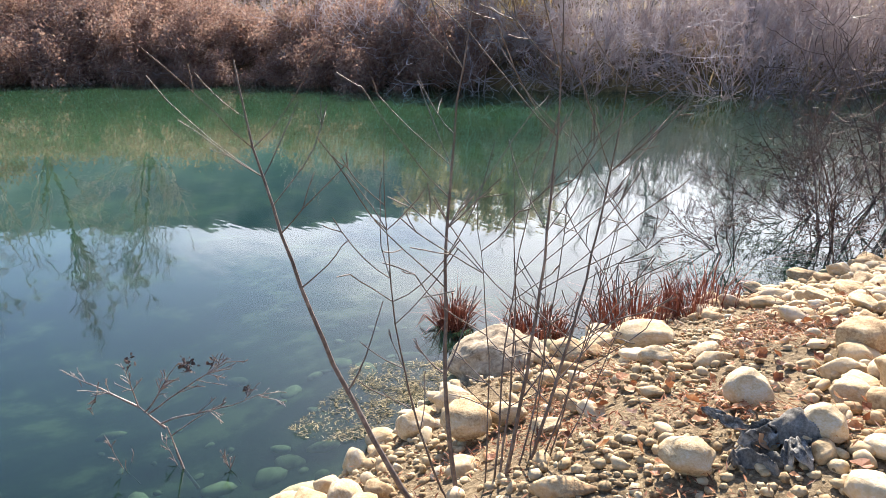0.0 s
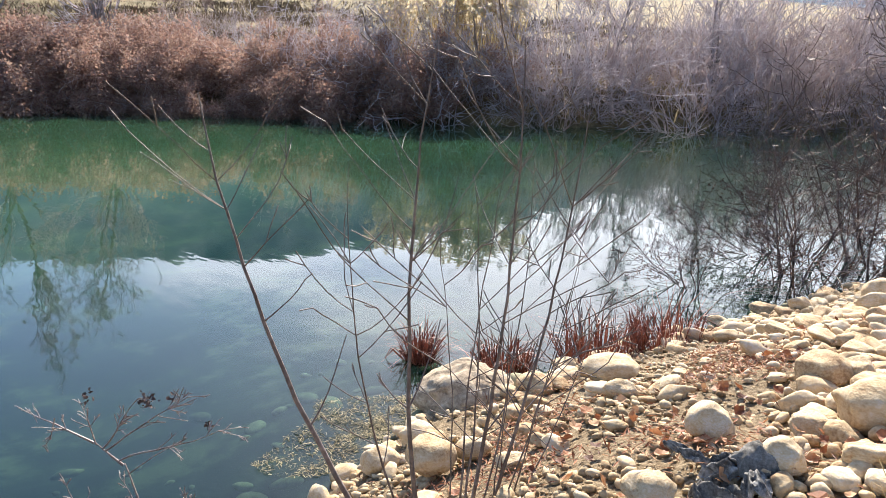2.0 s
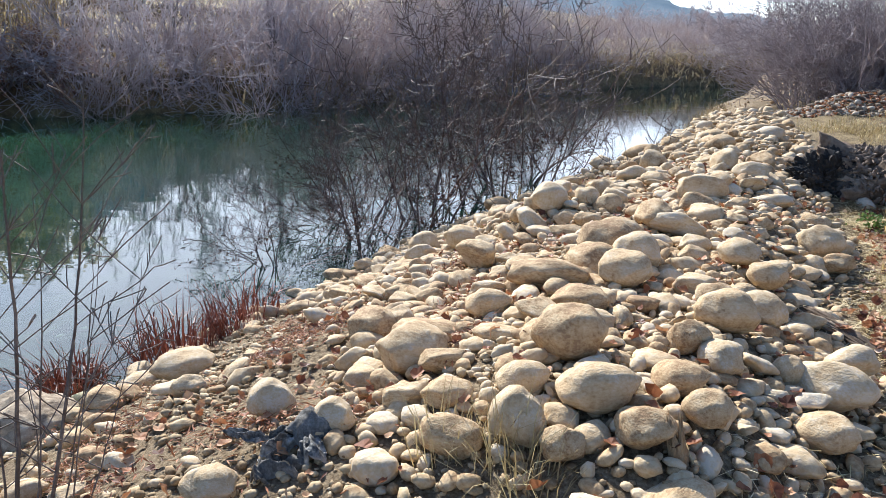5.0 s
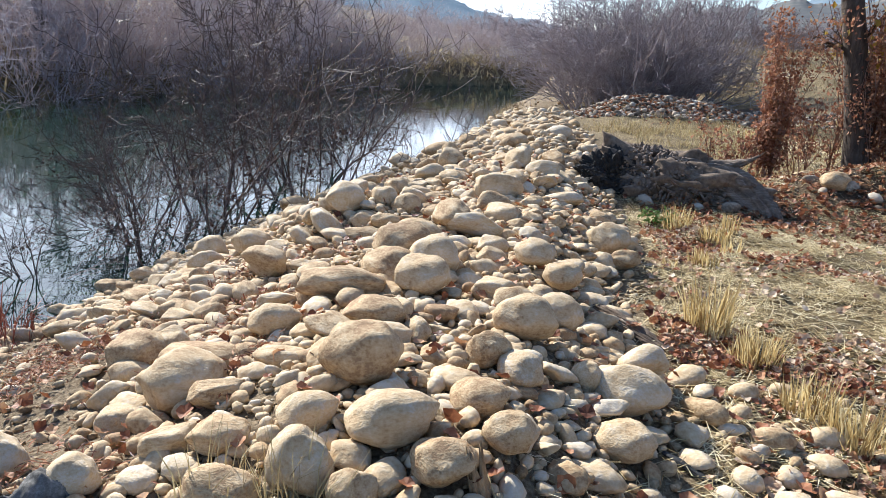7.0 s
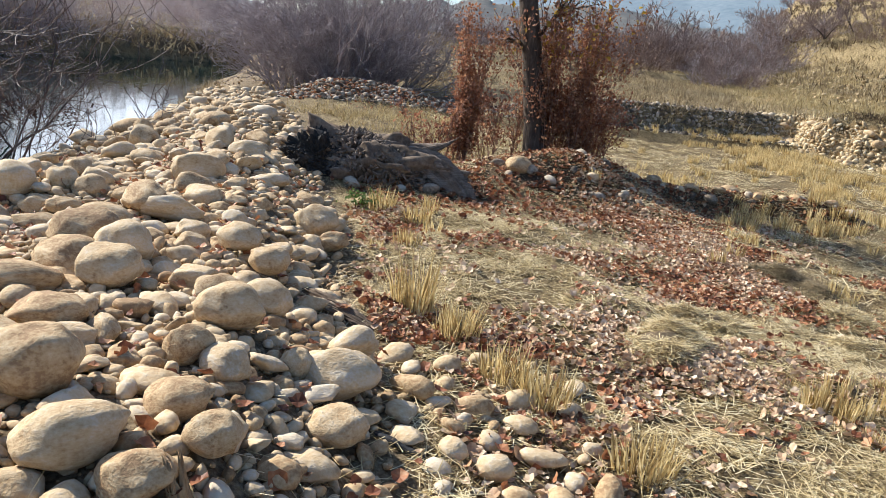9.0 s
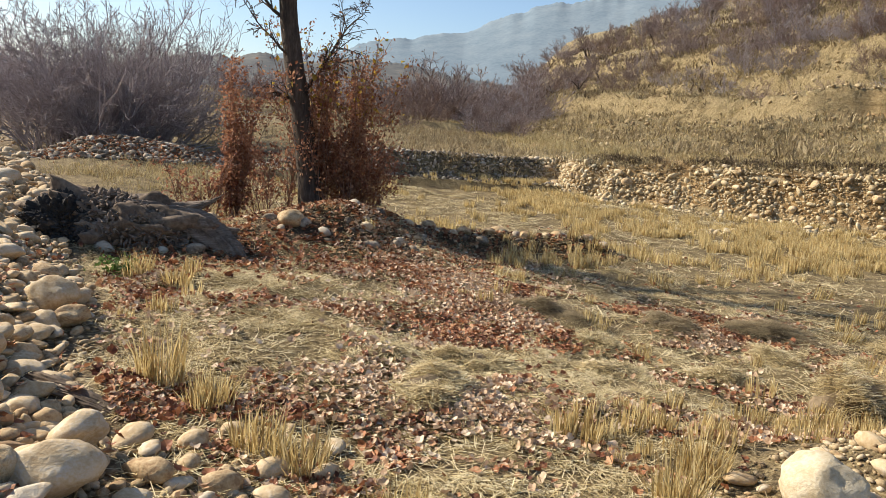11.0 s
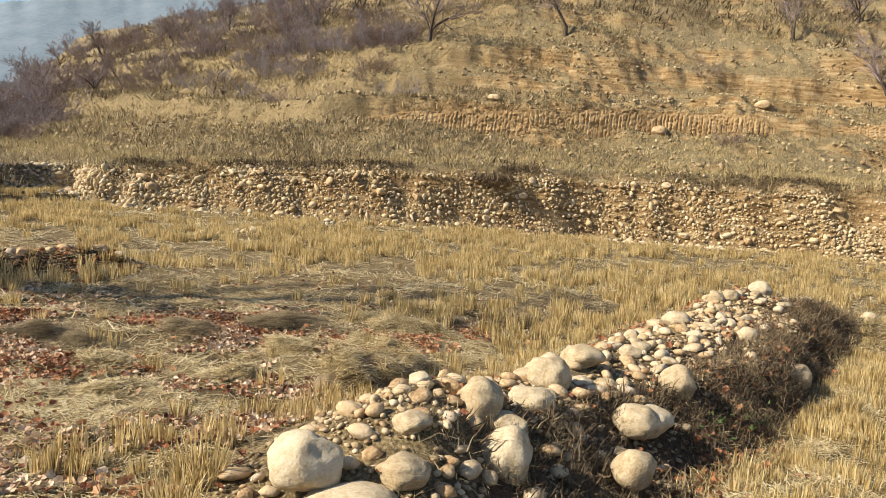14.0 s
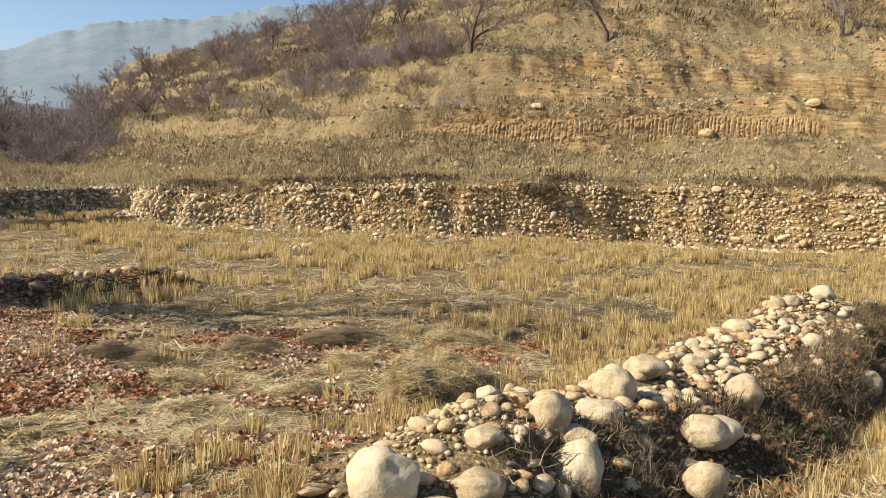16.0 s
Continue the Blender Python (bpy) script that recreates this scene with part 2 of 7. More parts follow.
m_concrete = material("pale concrete", [(0.42, 0.41, 0.38), (0.52, 0.51, 0.48), (0.6, 0.59, 0.56)], 4, 0.9, 0.4, 30)
m_heap = material("ash-grey earth and rotten wood", [(0.06, 0.044, 0.03), (0.15, 0.11, 0.078), (0.27, 0.21, 0.15)], 3.2, 0.95, 1.0, 18)
m_char = material("charred wood and earth", [(0.008, 0.008, 0.008), (0.03, 0.027, 0.024), (0.11, 0.095, 0.08)], 2.5, 0.85, 0.7, 18)
m_plastic = material("torn grey black sheet", [(0.018, 0.017, 0.016), (0.06, 0.057, 0.052), (0.24, 0.23, 0.21), (0.42, 0.40, 0.37)], 5, 0.7, 0.4, 40, spec=0.4)
m_cloth = material("weathered grey sheet", [(0.04, 0.037, 0.033), (0.095, 0.088, 0.078), (0.165, 0.155, 0.138), (0.26, 0.245, 0.22)], 9, 0.85, 0.25, 90, spec=0.25)
m_plume = material("pale reed plumes", [(0.5, 0.42, 0.28), (0.66, 0.58, 0.42), (0.8, 0.74, 0.6)], 3, 0.8, 0.0, 20, "island", through_light=0.4)
# blue-grey haze of distance is mixed into these base colours
m_mountain = material("haze-tinted mountain rock and scrub", [(0.14, 0.185, 0.222), (0.175, 0.22, 0.255), (0.215, 0.255, 0.28)], 0.012, 1.0, 0.0, 0.09, spec=0.0)
m_plateau = material("haze-tinted dark scrub", [(0.10, 0.105, 0.11), (0.14, 0.14, 0.135), (0.20, 0.19, 0.165)], 0.02, 1.0, 0.0, 0.12, spec=0.0)
m_sapling = material("sapling bark", [(0.07, 0.052, 0.043), (0.13, 0.10, 0.085), (0.26, 0.215, 0.185)], 6, 0.65, 0.0, 30, spec=0.35)
m_seed = material("dark seed heads", [(0.05, 0.03, 0.025), (0.09, 0.055, 0.045), (0.14, 0.09, 0.07)], 3, 0.8, 0.0, 20, "island")
m_scrub = material("dry brown scrub grass", [(0.16, 0.118, 0.065), (0.29, 0.22, 0.122), (0.45, 0.365, 0.215)], 3, 0.8, 0.0, 20, "island", through_light=0.25, swing=0.3)
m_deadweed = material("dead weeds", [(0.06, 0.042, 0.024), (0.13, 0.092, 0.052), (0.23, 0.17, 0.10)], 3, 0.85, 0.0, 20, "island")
m_green = material("green leaves", [(0.06, 0.10, 0.02), (0.10, 0.16, 0.04), (0.16, 0.22, 0.07)], 3, 0.6, 0.0, 20, "island", through_light=0.3)
m_earth = material("ochre cut earth", [(0.20, 0.12, 0.05), (0.31, 0.20, 0.09), (0.40, 0.275, 0.135), (0.46, 0.345, 0.195)], 1.6, 0.95, 1.0, 9)
m_weed = material("water weed", [(0.03, 0.027, 0.01), (0.08, 0.065, 0.025), (0.18, 0.14, 0.06), (0.34, 0.28, 0.15)], 3, 0.8, 0.0, 20, "island", swing=0.35)


# ---- the lie of the land ----
WATER_Z = -0.9


def shore_near(y):
    return np.interp(y, [-200, -30, -3, 1, 2.5, 5, 8, 12, 15, 18.7, 22.4, 27, 31, 37, 43, 50, 80, 200],
                     [-30, -8, -3.7, -3.5, -4.2, -4.05, -3.75, -2.75, -2.0, -1.4, -0.95, -0.9, -0.6, 0.5, 1.0, 1.6, 3.0, 8])


def shore_far(y):
    return np.interp(y, [-200, -60, -10, 4, 11, 17.5, 20, 26, 31, 39, 47, 60, 200],
                     [-160, -75, -50, -42, -35, -28, -21.5, -16.5, -14.6, -9.6, -4.6, 10, 60])


def pile_edge(y):
    return np.interp(y, [-5, 1, 3.3, 4.6, 6.3, 10, 14, 20, 24, 40], [0.2, 0.5, 0.85, 0.8, 1.15, 1.15, 1.5, 1.3, 2.0, 3.0])


def wall_x(y):
    return np.interp(y, [-60, -10, -5.4, -0.9, 5, 10, 15, 19], [38, 29, 28, 26.7, 24.7, 21.2, 18.6, 16.6])


def foot(x, y):
    """Metres past the foot of the hill's lower bank."""
    a = (x - wall_x(y)) * 0.95
    b = (x - 16.6) * 0.94 - (y - 19) * 0.34
    return np.where(y < 19, a, b)


def ridge_y(x):
    return 2.0 - 0.2 * (x - 3.5)


def tail_y(x):
    return np.interp(x, [4, 6, 7.4, 8.6, 9.5], [9.2, 9.75, 9.6, 8.95, 8.6])


def land(x, y):
    x, y = np.asarray(x, float), np.asarray(y, float)
    near, far = shore_near(y), shore_far(y)
    # field
    z = -0.3 * sstep(x, 2.0, 7.0) + 0.2 * sstep(y, 15, 26) * sstep(x, 1.5, 4) * (1 - sstep(x, 6, 12)) + 0.05 * vnoise(x, y, 1.7, 3) + 0.035 * vnoise(x, y, 0.45, 4)
    # stone bank by the river
    w = np.maximum(pile_edge(y) - near, 0.5)
    t = (x - near) / w
    lift = sstep(y, 0.9, 2.4) * (1 - 0.9 * sstep(y, 9, 18))
    prof = np.interp(t, [-0.2, 0, 0.1, 0.2, 0.4, 0.55, 0.72, 0.84, 0.95, 1.06], [-1.2, -0.93, -0.68, -0.5, -0.06, 0.12, 0.33, 0.30, 0.04, 0])
    prof = np.where(prof > 0, prof * lift, prof)
    bank = prof + z * sstep(t, 0.5, 1.06) + 0.04 * vnoise(x, y, 0.6, 8) * sstep(t, 0.05, 0.3)
    z = np.where(t < 1.06, bank, z)
    z = z + 0.24 * np.exp(-(((x + 1.35) / 0.5) ** 2 + ((y - 6.0) / 0.42) ** 2))
    z = z - 0.32 * sstep(y, 17.5, 24) * (1 - sstep(x, 1.6, 3.4)) * sstep(x - near, 0.2, 1.2)
    # rubble ridge in the field
    south = y - ridge_y(x) - 0.16 * vnoise(x, y, 0.9, 6) - 0.07 * vnoise(x, y, 0.3, 7)
    low_edge = np.interp(x, [4, 5.3, 6.3, 8.4, 11.2], [-0.95, -1.15, -1.35, -1.45, -1.4])
    crown = np.where(south > -0.1, np.exp(-((south + 0.1) / 0.55) ** 2), sstep(south, low_edge, low_edge + np.interp(x, [4, 6, 7.5], [0.75, 0.6, 0.42]))) * (1 - 0.12 * sstep(-south, 0.1, 0.6))
    z = z + (0.43 * crown - 0.10 * np.exp(-((south - low_edge + 0.12) / 0.28) ** 2)) * sstep(x, 3.0, 4.2) * (1 - sstep(x, 11.0, 12.6))
    z = z + 0.24 * np.exp(-((x - 11.6 - 0.42 * np.maximum(0.2 - y, 0)) / 0.6) ** 2) * sstep(y, -3.6, -2.4) * (1 - sstep(y, 0.2, 0.8))
    # mound under the tree and its tail
    z = z + 0.52 * np.exp(-(((x - 4.3) / 1.15) ** 2 + ((y - 9.15) / 0.75) ** 2))
    z = z + 0.26 * np.exp(-(((y - tail_y(x)) / 0.4) ** 2)) * sstep(x, 4, 5.5) * (1 - sstep(x, 8.5, 9.5))
    # heap beside the stump
    z = z + 0.30 * np.exp(-(((x - 2.0) / 0.75) ** 2 + ((y - 8.6) / 0.7) ** 2))
    # gravel bar far along the bank
    z = z + 0.42 * np.exp(-((y - 19.9 - 0.25 * x) / 1.15) ** 2) * sstep(x, 1.0, 3) * (1 - sstep(x, 5.0, 7.5))
    # terraces behind the field, away from the hill
    back = sstep(x, 6.5, 10.5) * (np.interp(y + 0.35 * vnoise(x, y, 1.8, 21) + 0.1 * vnoise(x, y, 0.5, 22), [19, 19.8, 20.4, 27, 28, 36, 37, 52, 54, 90, 200], [-0.05, 0, 0.68, 0.84, 1.05, 1.25, 1.7, 2.0, 2.5, 3.4, 5]) + 0.05 * vnoise(x, y, 2, 9))
    z = np.where((y > 19.0) & (x > 6.6), np.maximum(z, back), z)
    # the hill
    p = foot(x, y) + 0.3 * vnoise(x, y, 1.6, 18) + 0.12 * vnoise(x, y, 0.5, 20)
    top = np.interp(y, [-60, 0, 10, 16, 20, 40], [2.1, 2.05, 1.7, 1.2, 1.0, 1.3])
    hill = np.interp(p, [0, 0.6, 1.2, 5, 10, 11.5, 12.2, 15.2, 15.9, 17.6, 20.5, 30, 50, 90, 140, 300], [-0.32, 0.75, 1, 1.2, 1.95, 2.2, 2.9, 3.04, 3.46, 3.6, 5.2, 7.6, 13, 20, 22, 22])
    wob = 0.7 * vnoise(x, y, 5, 11) + 0.3 * vnoise(x, y, 2.2, 12)
    fall = np.where(y > 34, sstep(x / np.maximum(y, 1), 0.68, 0.86), 1.0)
    fall = fall + (1 - fall) * (1 - sstep(y, 34, 42))
    hz = np.where(hill < 1, hill * top, top + (hill - 1) * 1.72 * fall) + wob * 0.5 * sstep(p, 4, 14) + (0.16 * (0.5 - np.abs(vnoise(x, y, 1.1, 14))) + 0.07 * vnoise(x, y, 0.5, 17) + 0.2 * vnoise(x, y, 2.4, 13)) * sstep(p, 1, 5)
    step = (hz + 0.7 * vnoise(x, y, 9, 19)) / 2.1
    frac = step - np.floor(step)
    ledge = (sstep(frac, 0.6, 0.98) - frac) * 2.1
    hz = hz + ledge * np.clip(0.28 + 0.5 * vnoise(x, y, 4.5, 23), 0.05, 0.6) * sstep(p, 5, 9)
    crumb = np.abs(vnoise(x, y, 0.7, 25)) + 0.5 * np.abs(vnoise(x, y, 0.33, 26))
    hz = hz + (0.22 * (0.45 - crumb) + 0.05 * vnoise(x, y, 0.21, 27)) * sstep(p, 3, 7) * np.clip(0.6 + vnoise(x, y, 3.1, 28), 0.15, 1)
    z = np.where(p > 0, np.maximum(z, hz), z)
    # far bank of the river
    df = far - x
    rise = np.interp(df, [0, 0.4, 2, 6, 12, 40, 80, 200, 500], [-0.95, -0.5, 0.3, 1.1, 1.4, 3.2, 7, 22, 60]) + 0.25 * vnoise(x, y, 4, 15)
    z = np.where(df > 0, rise, z)
    # bed
    inside = np.minimum(x - far, near - x)
    bed = -0.93 - np.interp(inside, [0, 0.6, 2, 4, 8], [0, 0.25, 0.9, 2.0, 3.0]) + 0.10 * vnoise(x, y, 0.9, 16) * sstep(inside, 0.2, 1)
    z = np.where(inside > 0, bed, z)
    return z


def spread(knots):
    out = [knots[0][0]]
    for a, b, s in knots:
        n = max(1, int(round((b - a) / s)))
        out += list(a + (b - a) * np.arange(1, n + 1) / n)
    return np.array(out)


def grown(a, sign, first, last, rate=1.22):
    out, s, x = [], first, a
    while abs(x) < last:
        s *= rate
        x += sign * s
        out.append(x)
    return out


gx = spread([(-60, -20, 0.8), (-20, -6, 0.4), (-6, 8, 0.11), (8, 22, 0.2), (22, 44, 0.15), (44, 56, 0.3), (56, 70, 0.7)])
gy = spread([(-14, -2, 0.22), (-2, 11, 0.11), (11, 30, 0.2), (30, 60, 0.5)])
gx = np.array(grown(-60, -1, 1, 1500)[::-1] + list(gx) + grown(70, 1, 1, 1500))
gy = np.array(grown(-14, -1, 0.5, 1500)[::-1] + list(gy) + grown(60, 1, 0.8, 1500))
GX, GY = np.meshgrid(gx, gy)
GZ = land(GX, GY)
nx, ny = len(gx), len(gy)
idx = np.arange(nx * ny).reshape(ny, nx)
a, b, c, d = idx[:-1, :-1].ravel(), idx[:-1, 1:].ravel(), idx[1:, 1:].ravel(), idx[1:, :-1].ravel()
ground_tris = np.concatenate([np.stack([a, b, c], 1), np.stack([a, c, d], 1)])


def ground_material():
    """Soil, straw, river sand, bed mud and ochre hillside, by zones of the plan."""
    mat = bpy.data.materials.new("ground")
    mat.use_nodes = True
    n, l = mat.node_tree.nodes, mat.node_tree.links
    b = n["Principled BSDF"]
    b.inputs["Roughness"].default_value, b.inputs["Specular IOR Level"].default_value = 0.95, 0.15
    co = n.new("ShaderNodeTexCoord")

    def noise_of(scale, detail=6, rough=0.65):
        t = n.new("ShaderNodeTexNoise")
        t.inputs["Scale"].default_value, t.inputs["Detail"].default_value, t.inputs["Roughness"].default_value = scale, detail, rough
        l.new(co.outputs["Object"], t.inputs["Vector"])
        return t.outputs[0]

    def ramp_of(src, cols, lo=0.36, hi=0.64):
        r = n.new("ShaderNodeValToRGB")
        for k, c in enumerate(cols):
            pos = lo + (hi - lo) * k / (len(cols) - 1)
            e = r.color_ramp.elements[k] if k < 2 else r.color_ramp.elements.new(pos)
            e.position, e.color = pos, (*c, 1)
        l.new(src, r.inputs[0])
        return r.outputs[0]

    def blend(fac, one, two):
        m = n.new("ShaderNodeMix")
        m.data_type = "RGBA"
        l.new(fac, m.inputs[0])
        l.new(one, m.inputs[6])
        l.new(two, m.inputs[7])
        return m.outputs[2]
    fine, mid, wide = noise_of(45), noise_of(7), noise_of(0.7)
    zone = n.new("ShaderNodeVertexColor")
    zone.layer_name = "zone"
    sep = n.new("ShaderNodeSeparateColor")
    l.new(zone.outputs[0], sep.inputs[0])
    field = blend(mid, ramp_of(fine, [(0.07, 0.05, 0.028), (0.17, 0.123, 0.065), (0.32, 0.245, 0.135)]), ramp_of(fine, [(0.13, 0.095, 0.046), (0.28, 0.21, 0.10), (0.46, 0.37, 0.20)]))
    field = blend(ramp_of(noise_of(3.2, 8, 0.75), [(0, 0, 0), (0.85, 0.85, 0.85)], 0.47, 0.6), field, ramp_of(fine, [(0.045, 0.032, 0.02), (0.10, 0.072, 0.04), (0.19, 0.14, 0.08)]))
    # dark earth colour, which also paints in shade over the strip and ridge
    soil_and_shade = blend(mid, ramp_of(fine, [(0.035, 0.026, 0.017), (0.075, 0.054, 0.034), (0.14, 0.105, 0.066)]), ramp_of(noise_of(24), [(0.05, 0.03, 0.018), (0.12, 0.075, 0.045), (0.22, 0.15, 0.09)]))
    field = blend(zone.outputs[1], field, soil_and_shade)
    sand = blend(mid, ramp_of(fine, [(0.11, 0.08, 0.047), (0.225, 0.168, 0.10), (0.37, 0.295, 0.19)], 0.40, 0.60), ramp_of(noise_of(30, 8, 0.75), [(0.075, 0.052, 0.03), (0.18, 0.128, 0.075), (0.33, 0.255, 0.16)], 0.40, 0.60))
    bed = blend(mid, ramp_of(fine, [(0.02, 0.03, 0.02), (0.06, 0.07, 0.04)]), ramp_of(noise_of(1.4), [(0.01, 0.018, 0.018), (0.04, 0.055, 0.03), (0.22, 0.22, 0.11)], 0.42, 0.62))
    geo = n.new("ShaderNodeNewGeometry")
    nz = n.new("ShaderNodeSeparateXYZ")
    l.new(geo.outputs["Normal"], nz.inputs[0])
    steep = ramp_of(nz.outputs[2], [(1, 1, 1), (0, 0, 0)], 0.60, 0.86)
    strata = n.new("ShaderNodeMapping")
    strata.inputs["Scale"].default_value = (0.35, 0.35, 2.2)
    l.new(co.outputs["Object"], strata.inputs[0])
    layered = n.new("ShaderNodeTexNoise")
    layered.inputs["Scale"].default_value, layered.inputs["Detail"].default_value, layered.inputs["Roughness"].default_value = 2.5, 8, 0.72
    l.new(strata.outputs[0], layered.inputs["Vector"])
    bare = ramp_of(layered.outputs[0], [(0.19, 0.115, 0.05), (0.325, 0.21, 0.095), (0.42, 0.295, 0.145), (0.50, 0.385, 0.225)], 0.38, 0.64)
    grassy = blend(mid, ramp_of(noise_of(14, 8, 0.75), [(0.10, 0.076, 0.042), (0.22, 0.168, 0.088), (0.35, 0.28, 0.152)], 0.38, 0.62), ramp_of(noise_of(22), [(0.155, 0.122, 0.062), (0.285, 0.225, 0.118), (0.42, 0.35, 0.20)], 0.38, 0.62))
    patchy = n.new("ShaderNodeMath")
    patchy.operation = "SUBTRACT"
    patchy.use_clamp = True
    l.new(ramp_of(noise_of(0.35, 8, 0.7), [(0, 0, 0), (1, 1, 1)], 0.33, 0.44), patchy.inputs[0])
    l.new(steep, patchy.inputs[1])
    grown_over = n.new("ShaderNodeMath")
    grown_over.operation = "MAXIMUM"
    l.new(patchy.outputs[0], grown_over.inputs[0])
    l.new(zone.outputs[1], grown_over.inputs[1])
    ochre = blend(grown_over.outputs[0], bare, grassy)
    col = blend(sep.outputs[0], field, sand)
    col = blend(sep.outputs[1], col, bed)
    col = blend(sep.outputs[2], col, ochre)
    l.new(col, b.inputs["Base Color"])
    bp = n.new("ShaderNodeBump")
    bp.inputs["Strength"].default_value, bp.inputs["Distance"].default_value = 0.7, 0.05
    l.new(noise_of(18, 8, 0.75), bp.inputs["Height"])
    rugged = n.new("ShaderNodeBump")
    rugged.inputs["Distance"].default_value = 0.2
    l.new(sep.outputs[2], rugged.inputs["Strength"])
    l.new(noise_of(3.0, 9, 0.7), rugged.inputs["Height"])
    l.new(bp.outputs[0], rugged.inputs["Normal"])
    l.new(rugged.outputs[0], b.inputs["Normal"])
    return mat


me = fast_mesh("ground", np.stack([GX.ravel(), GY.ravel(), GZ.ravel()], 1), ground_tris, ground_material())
inside = np.minimum(GX - shore_far(GY), shore_near(GY) - GX)
tt = (GX - shore_near(GY)) / np.maximum(pile_edge(GY) - shore_near(GY), 0.5)
zone = np.zeros((ny * nx, 4), np.float32)
zone[:, 0] = ((1 - sstep(tt, 0.9, 1.15)) * sstep(tt, -0.2, 0)).ravel()
zone[:, 1] = sstep(inside, -0.12, 0.1).ravel()
zone[:, 2] = np.maximum(sstep(foot(GX, GY), -0.3, 0.2), sstep(shore_far(GY) - GX, 3, 9)).ravel()
# strip darkened for decayed straw together with the shading over it
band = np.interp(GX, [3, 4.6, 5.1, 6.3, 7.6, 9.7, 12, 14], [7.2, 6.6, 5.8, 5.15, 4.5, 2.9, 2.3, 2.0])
soil_shade = 0.85 * np.exp(-((GY - band - 0.2 * vnoise(GX, GY, 1.2, 44)) / 0.38) ** 2) * sstep(GX, 4, 5) * (1 - sstep(GX, 10, 13)) * sstep(vnoise(GX, GY, 0.8, 45), -0.5, 0.1)
soil_shade = np.maximum(soil_shade, sstep(np.exp(-(((GX - 4.3) / 1.5) ** 2 + ((GY - 9.2) / 1.2) ** 2)), 0.25, 0.6))
soil_shade = np.maximum(soil_shade, sstep(0.62 - np.abs(GY - tail_y(GX)), 0, 0.3) * sstep(GX, 4, 5) * (1 - sstep(GX, 8.4, 9.2)))
soil_shade = np.maximum(soil_shade, sstep(np.exp(-(((GX - 2.1) / 1.0) ** 2 + ((GY - 8.3) / 0.8) ** 2)), 0.3, 0.6))
# south side of the ridge: dark earth with its shade worked into the colour
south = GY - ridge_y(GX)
soil_shade = np.maximum(soil_shade, sstep(south, -1.7, -1.45) * (1 - sstep(south, -0.75, -0.35)) * sstep(GX, 3.4, 4.2) * (1 - sstep(GX, 12, 13)))
soil_shade = np.maximum(soil_shade, 0.9 * sstep(1.5 - np.abs(GY - 24 + 0.1 * GX), 0, 0.6) * sstep(GX, 0.8, 1.6) * (1 - sstep(GX, 7, 9)))
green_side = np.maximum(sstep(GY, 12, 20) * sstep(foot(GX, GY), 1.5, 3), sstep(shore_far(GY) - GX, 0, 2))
zone[:, 3] = np.maximum(soil_shade, 0.85 * green_side).ravel()
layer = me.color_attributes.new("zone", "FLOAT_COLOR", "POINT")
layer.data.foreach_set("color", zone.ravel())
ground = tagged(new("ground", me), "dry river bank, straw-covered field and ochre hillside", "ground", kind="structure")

# river
def water_material():
    mat = bpy.data.materials.new("green river water")
    mat.use_nodes = True
    n, l = mat.node_tree.nodes, mat.node_tree.links
    b = n["Principled BSDF"]
    b.inputs["Roughness"].default_value, b.inputs["IOR"].default_value = 0.02, 1.33
    co = n.new("ShaderNodeTexCoord")
    place = n.new("ShaderNodeSeparateXYZ")
    l.new(co.outputs["Object"], place.inputs[0])
    murk = n.new("ShaderNodeTexNoise")
    murk.inputs["Scale"].default_value, murk.inputs["Detail"].default_value = 0.22, 5
    l.new(co.outputs["Object"], murk.inputs["Vector"])
    across = n.new("ShaderNodeMapRange")
    for k, val in enumerate((-4.5, -21.0, 0.0, 1.0)):
        across.inputs[k + 1].default_value = val
    l.new(place.outputs[0], across.inputs[0])
    patch = n.new("ShaderNodeMath")
    patch.operation, patch.use_clamp = "MULTIPLY_ADD", True
    patch.inputs[1].default_value = 0.9
    shift = n.new("ShaderNodeMath")
    shift.operation = "SUBTRACT"
    shift.inputs[1].default_value = 0.45
    l.new(across.outputs[0], shift.inputs[0])
    l.new(murk.outputs[0], patch.inputs[0])
    l.new(shift.outputs[0], patch.inputs[2])
    tone = n.new("ShaderNodeValToRGB")
    tone.color_ramp.elements[0].position, tone.color_ramp.elements[0].color = 0.0, (0.008, 0.034, 0.036, 1)
    tone.color_ramp.elements[1].position, tone.color_ramp.elements[1].color = 0.7, (0.046, 0.122, 0.062, 1)
    l.new(patch.outputs[0], tone.inputs[0])
    l.new(tone.outputs[0], b.inputs["Base Color"])
    clear = n.new("ShaderNodeMapRange")
    for k, val in enumerate((0.0, 0.9, 0.80, 0.45)):
        clear.inputs[k + 1].default_value = val
    l.new(patch.outputs[0], clear.inputs[0])
    l.new(clear.outputs[0], b.inputs["Transmission Weight"])
    mp = n.new("ShaderNodeMapping")
    mp.inputs["Scale"].default_value = (0.6, 1.6, 1)
    l.new(co.outputs["Object"], mp.inputs[0])
    t = n.new("ShaderNodeTexNoise")
    t.inputs["Scale"].default_value, t.inputs["Detail"].default_value = 1.3, 3
    l.new(mp.outputs[0], t.inputs["Vector"])
    bp = n.new("ShaderNodeBump")
    bp.inputs["Strength"].default_value, bp.inputs["Distance"].default_value = 0.08, 0.05
    l.new(t.outputs[0], bp.inputs["Height"])
    l.new(bp.outputs[0], b.inputs["Normal"])
    return mat


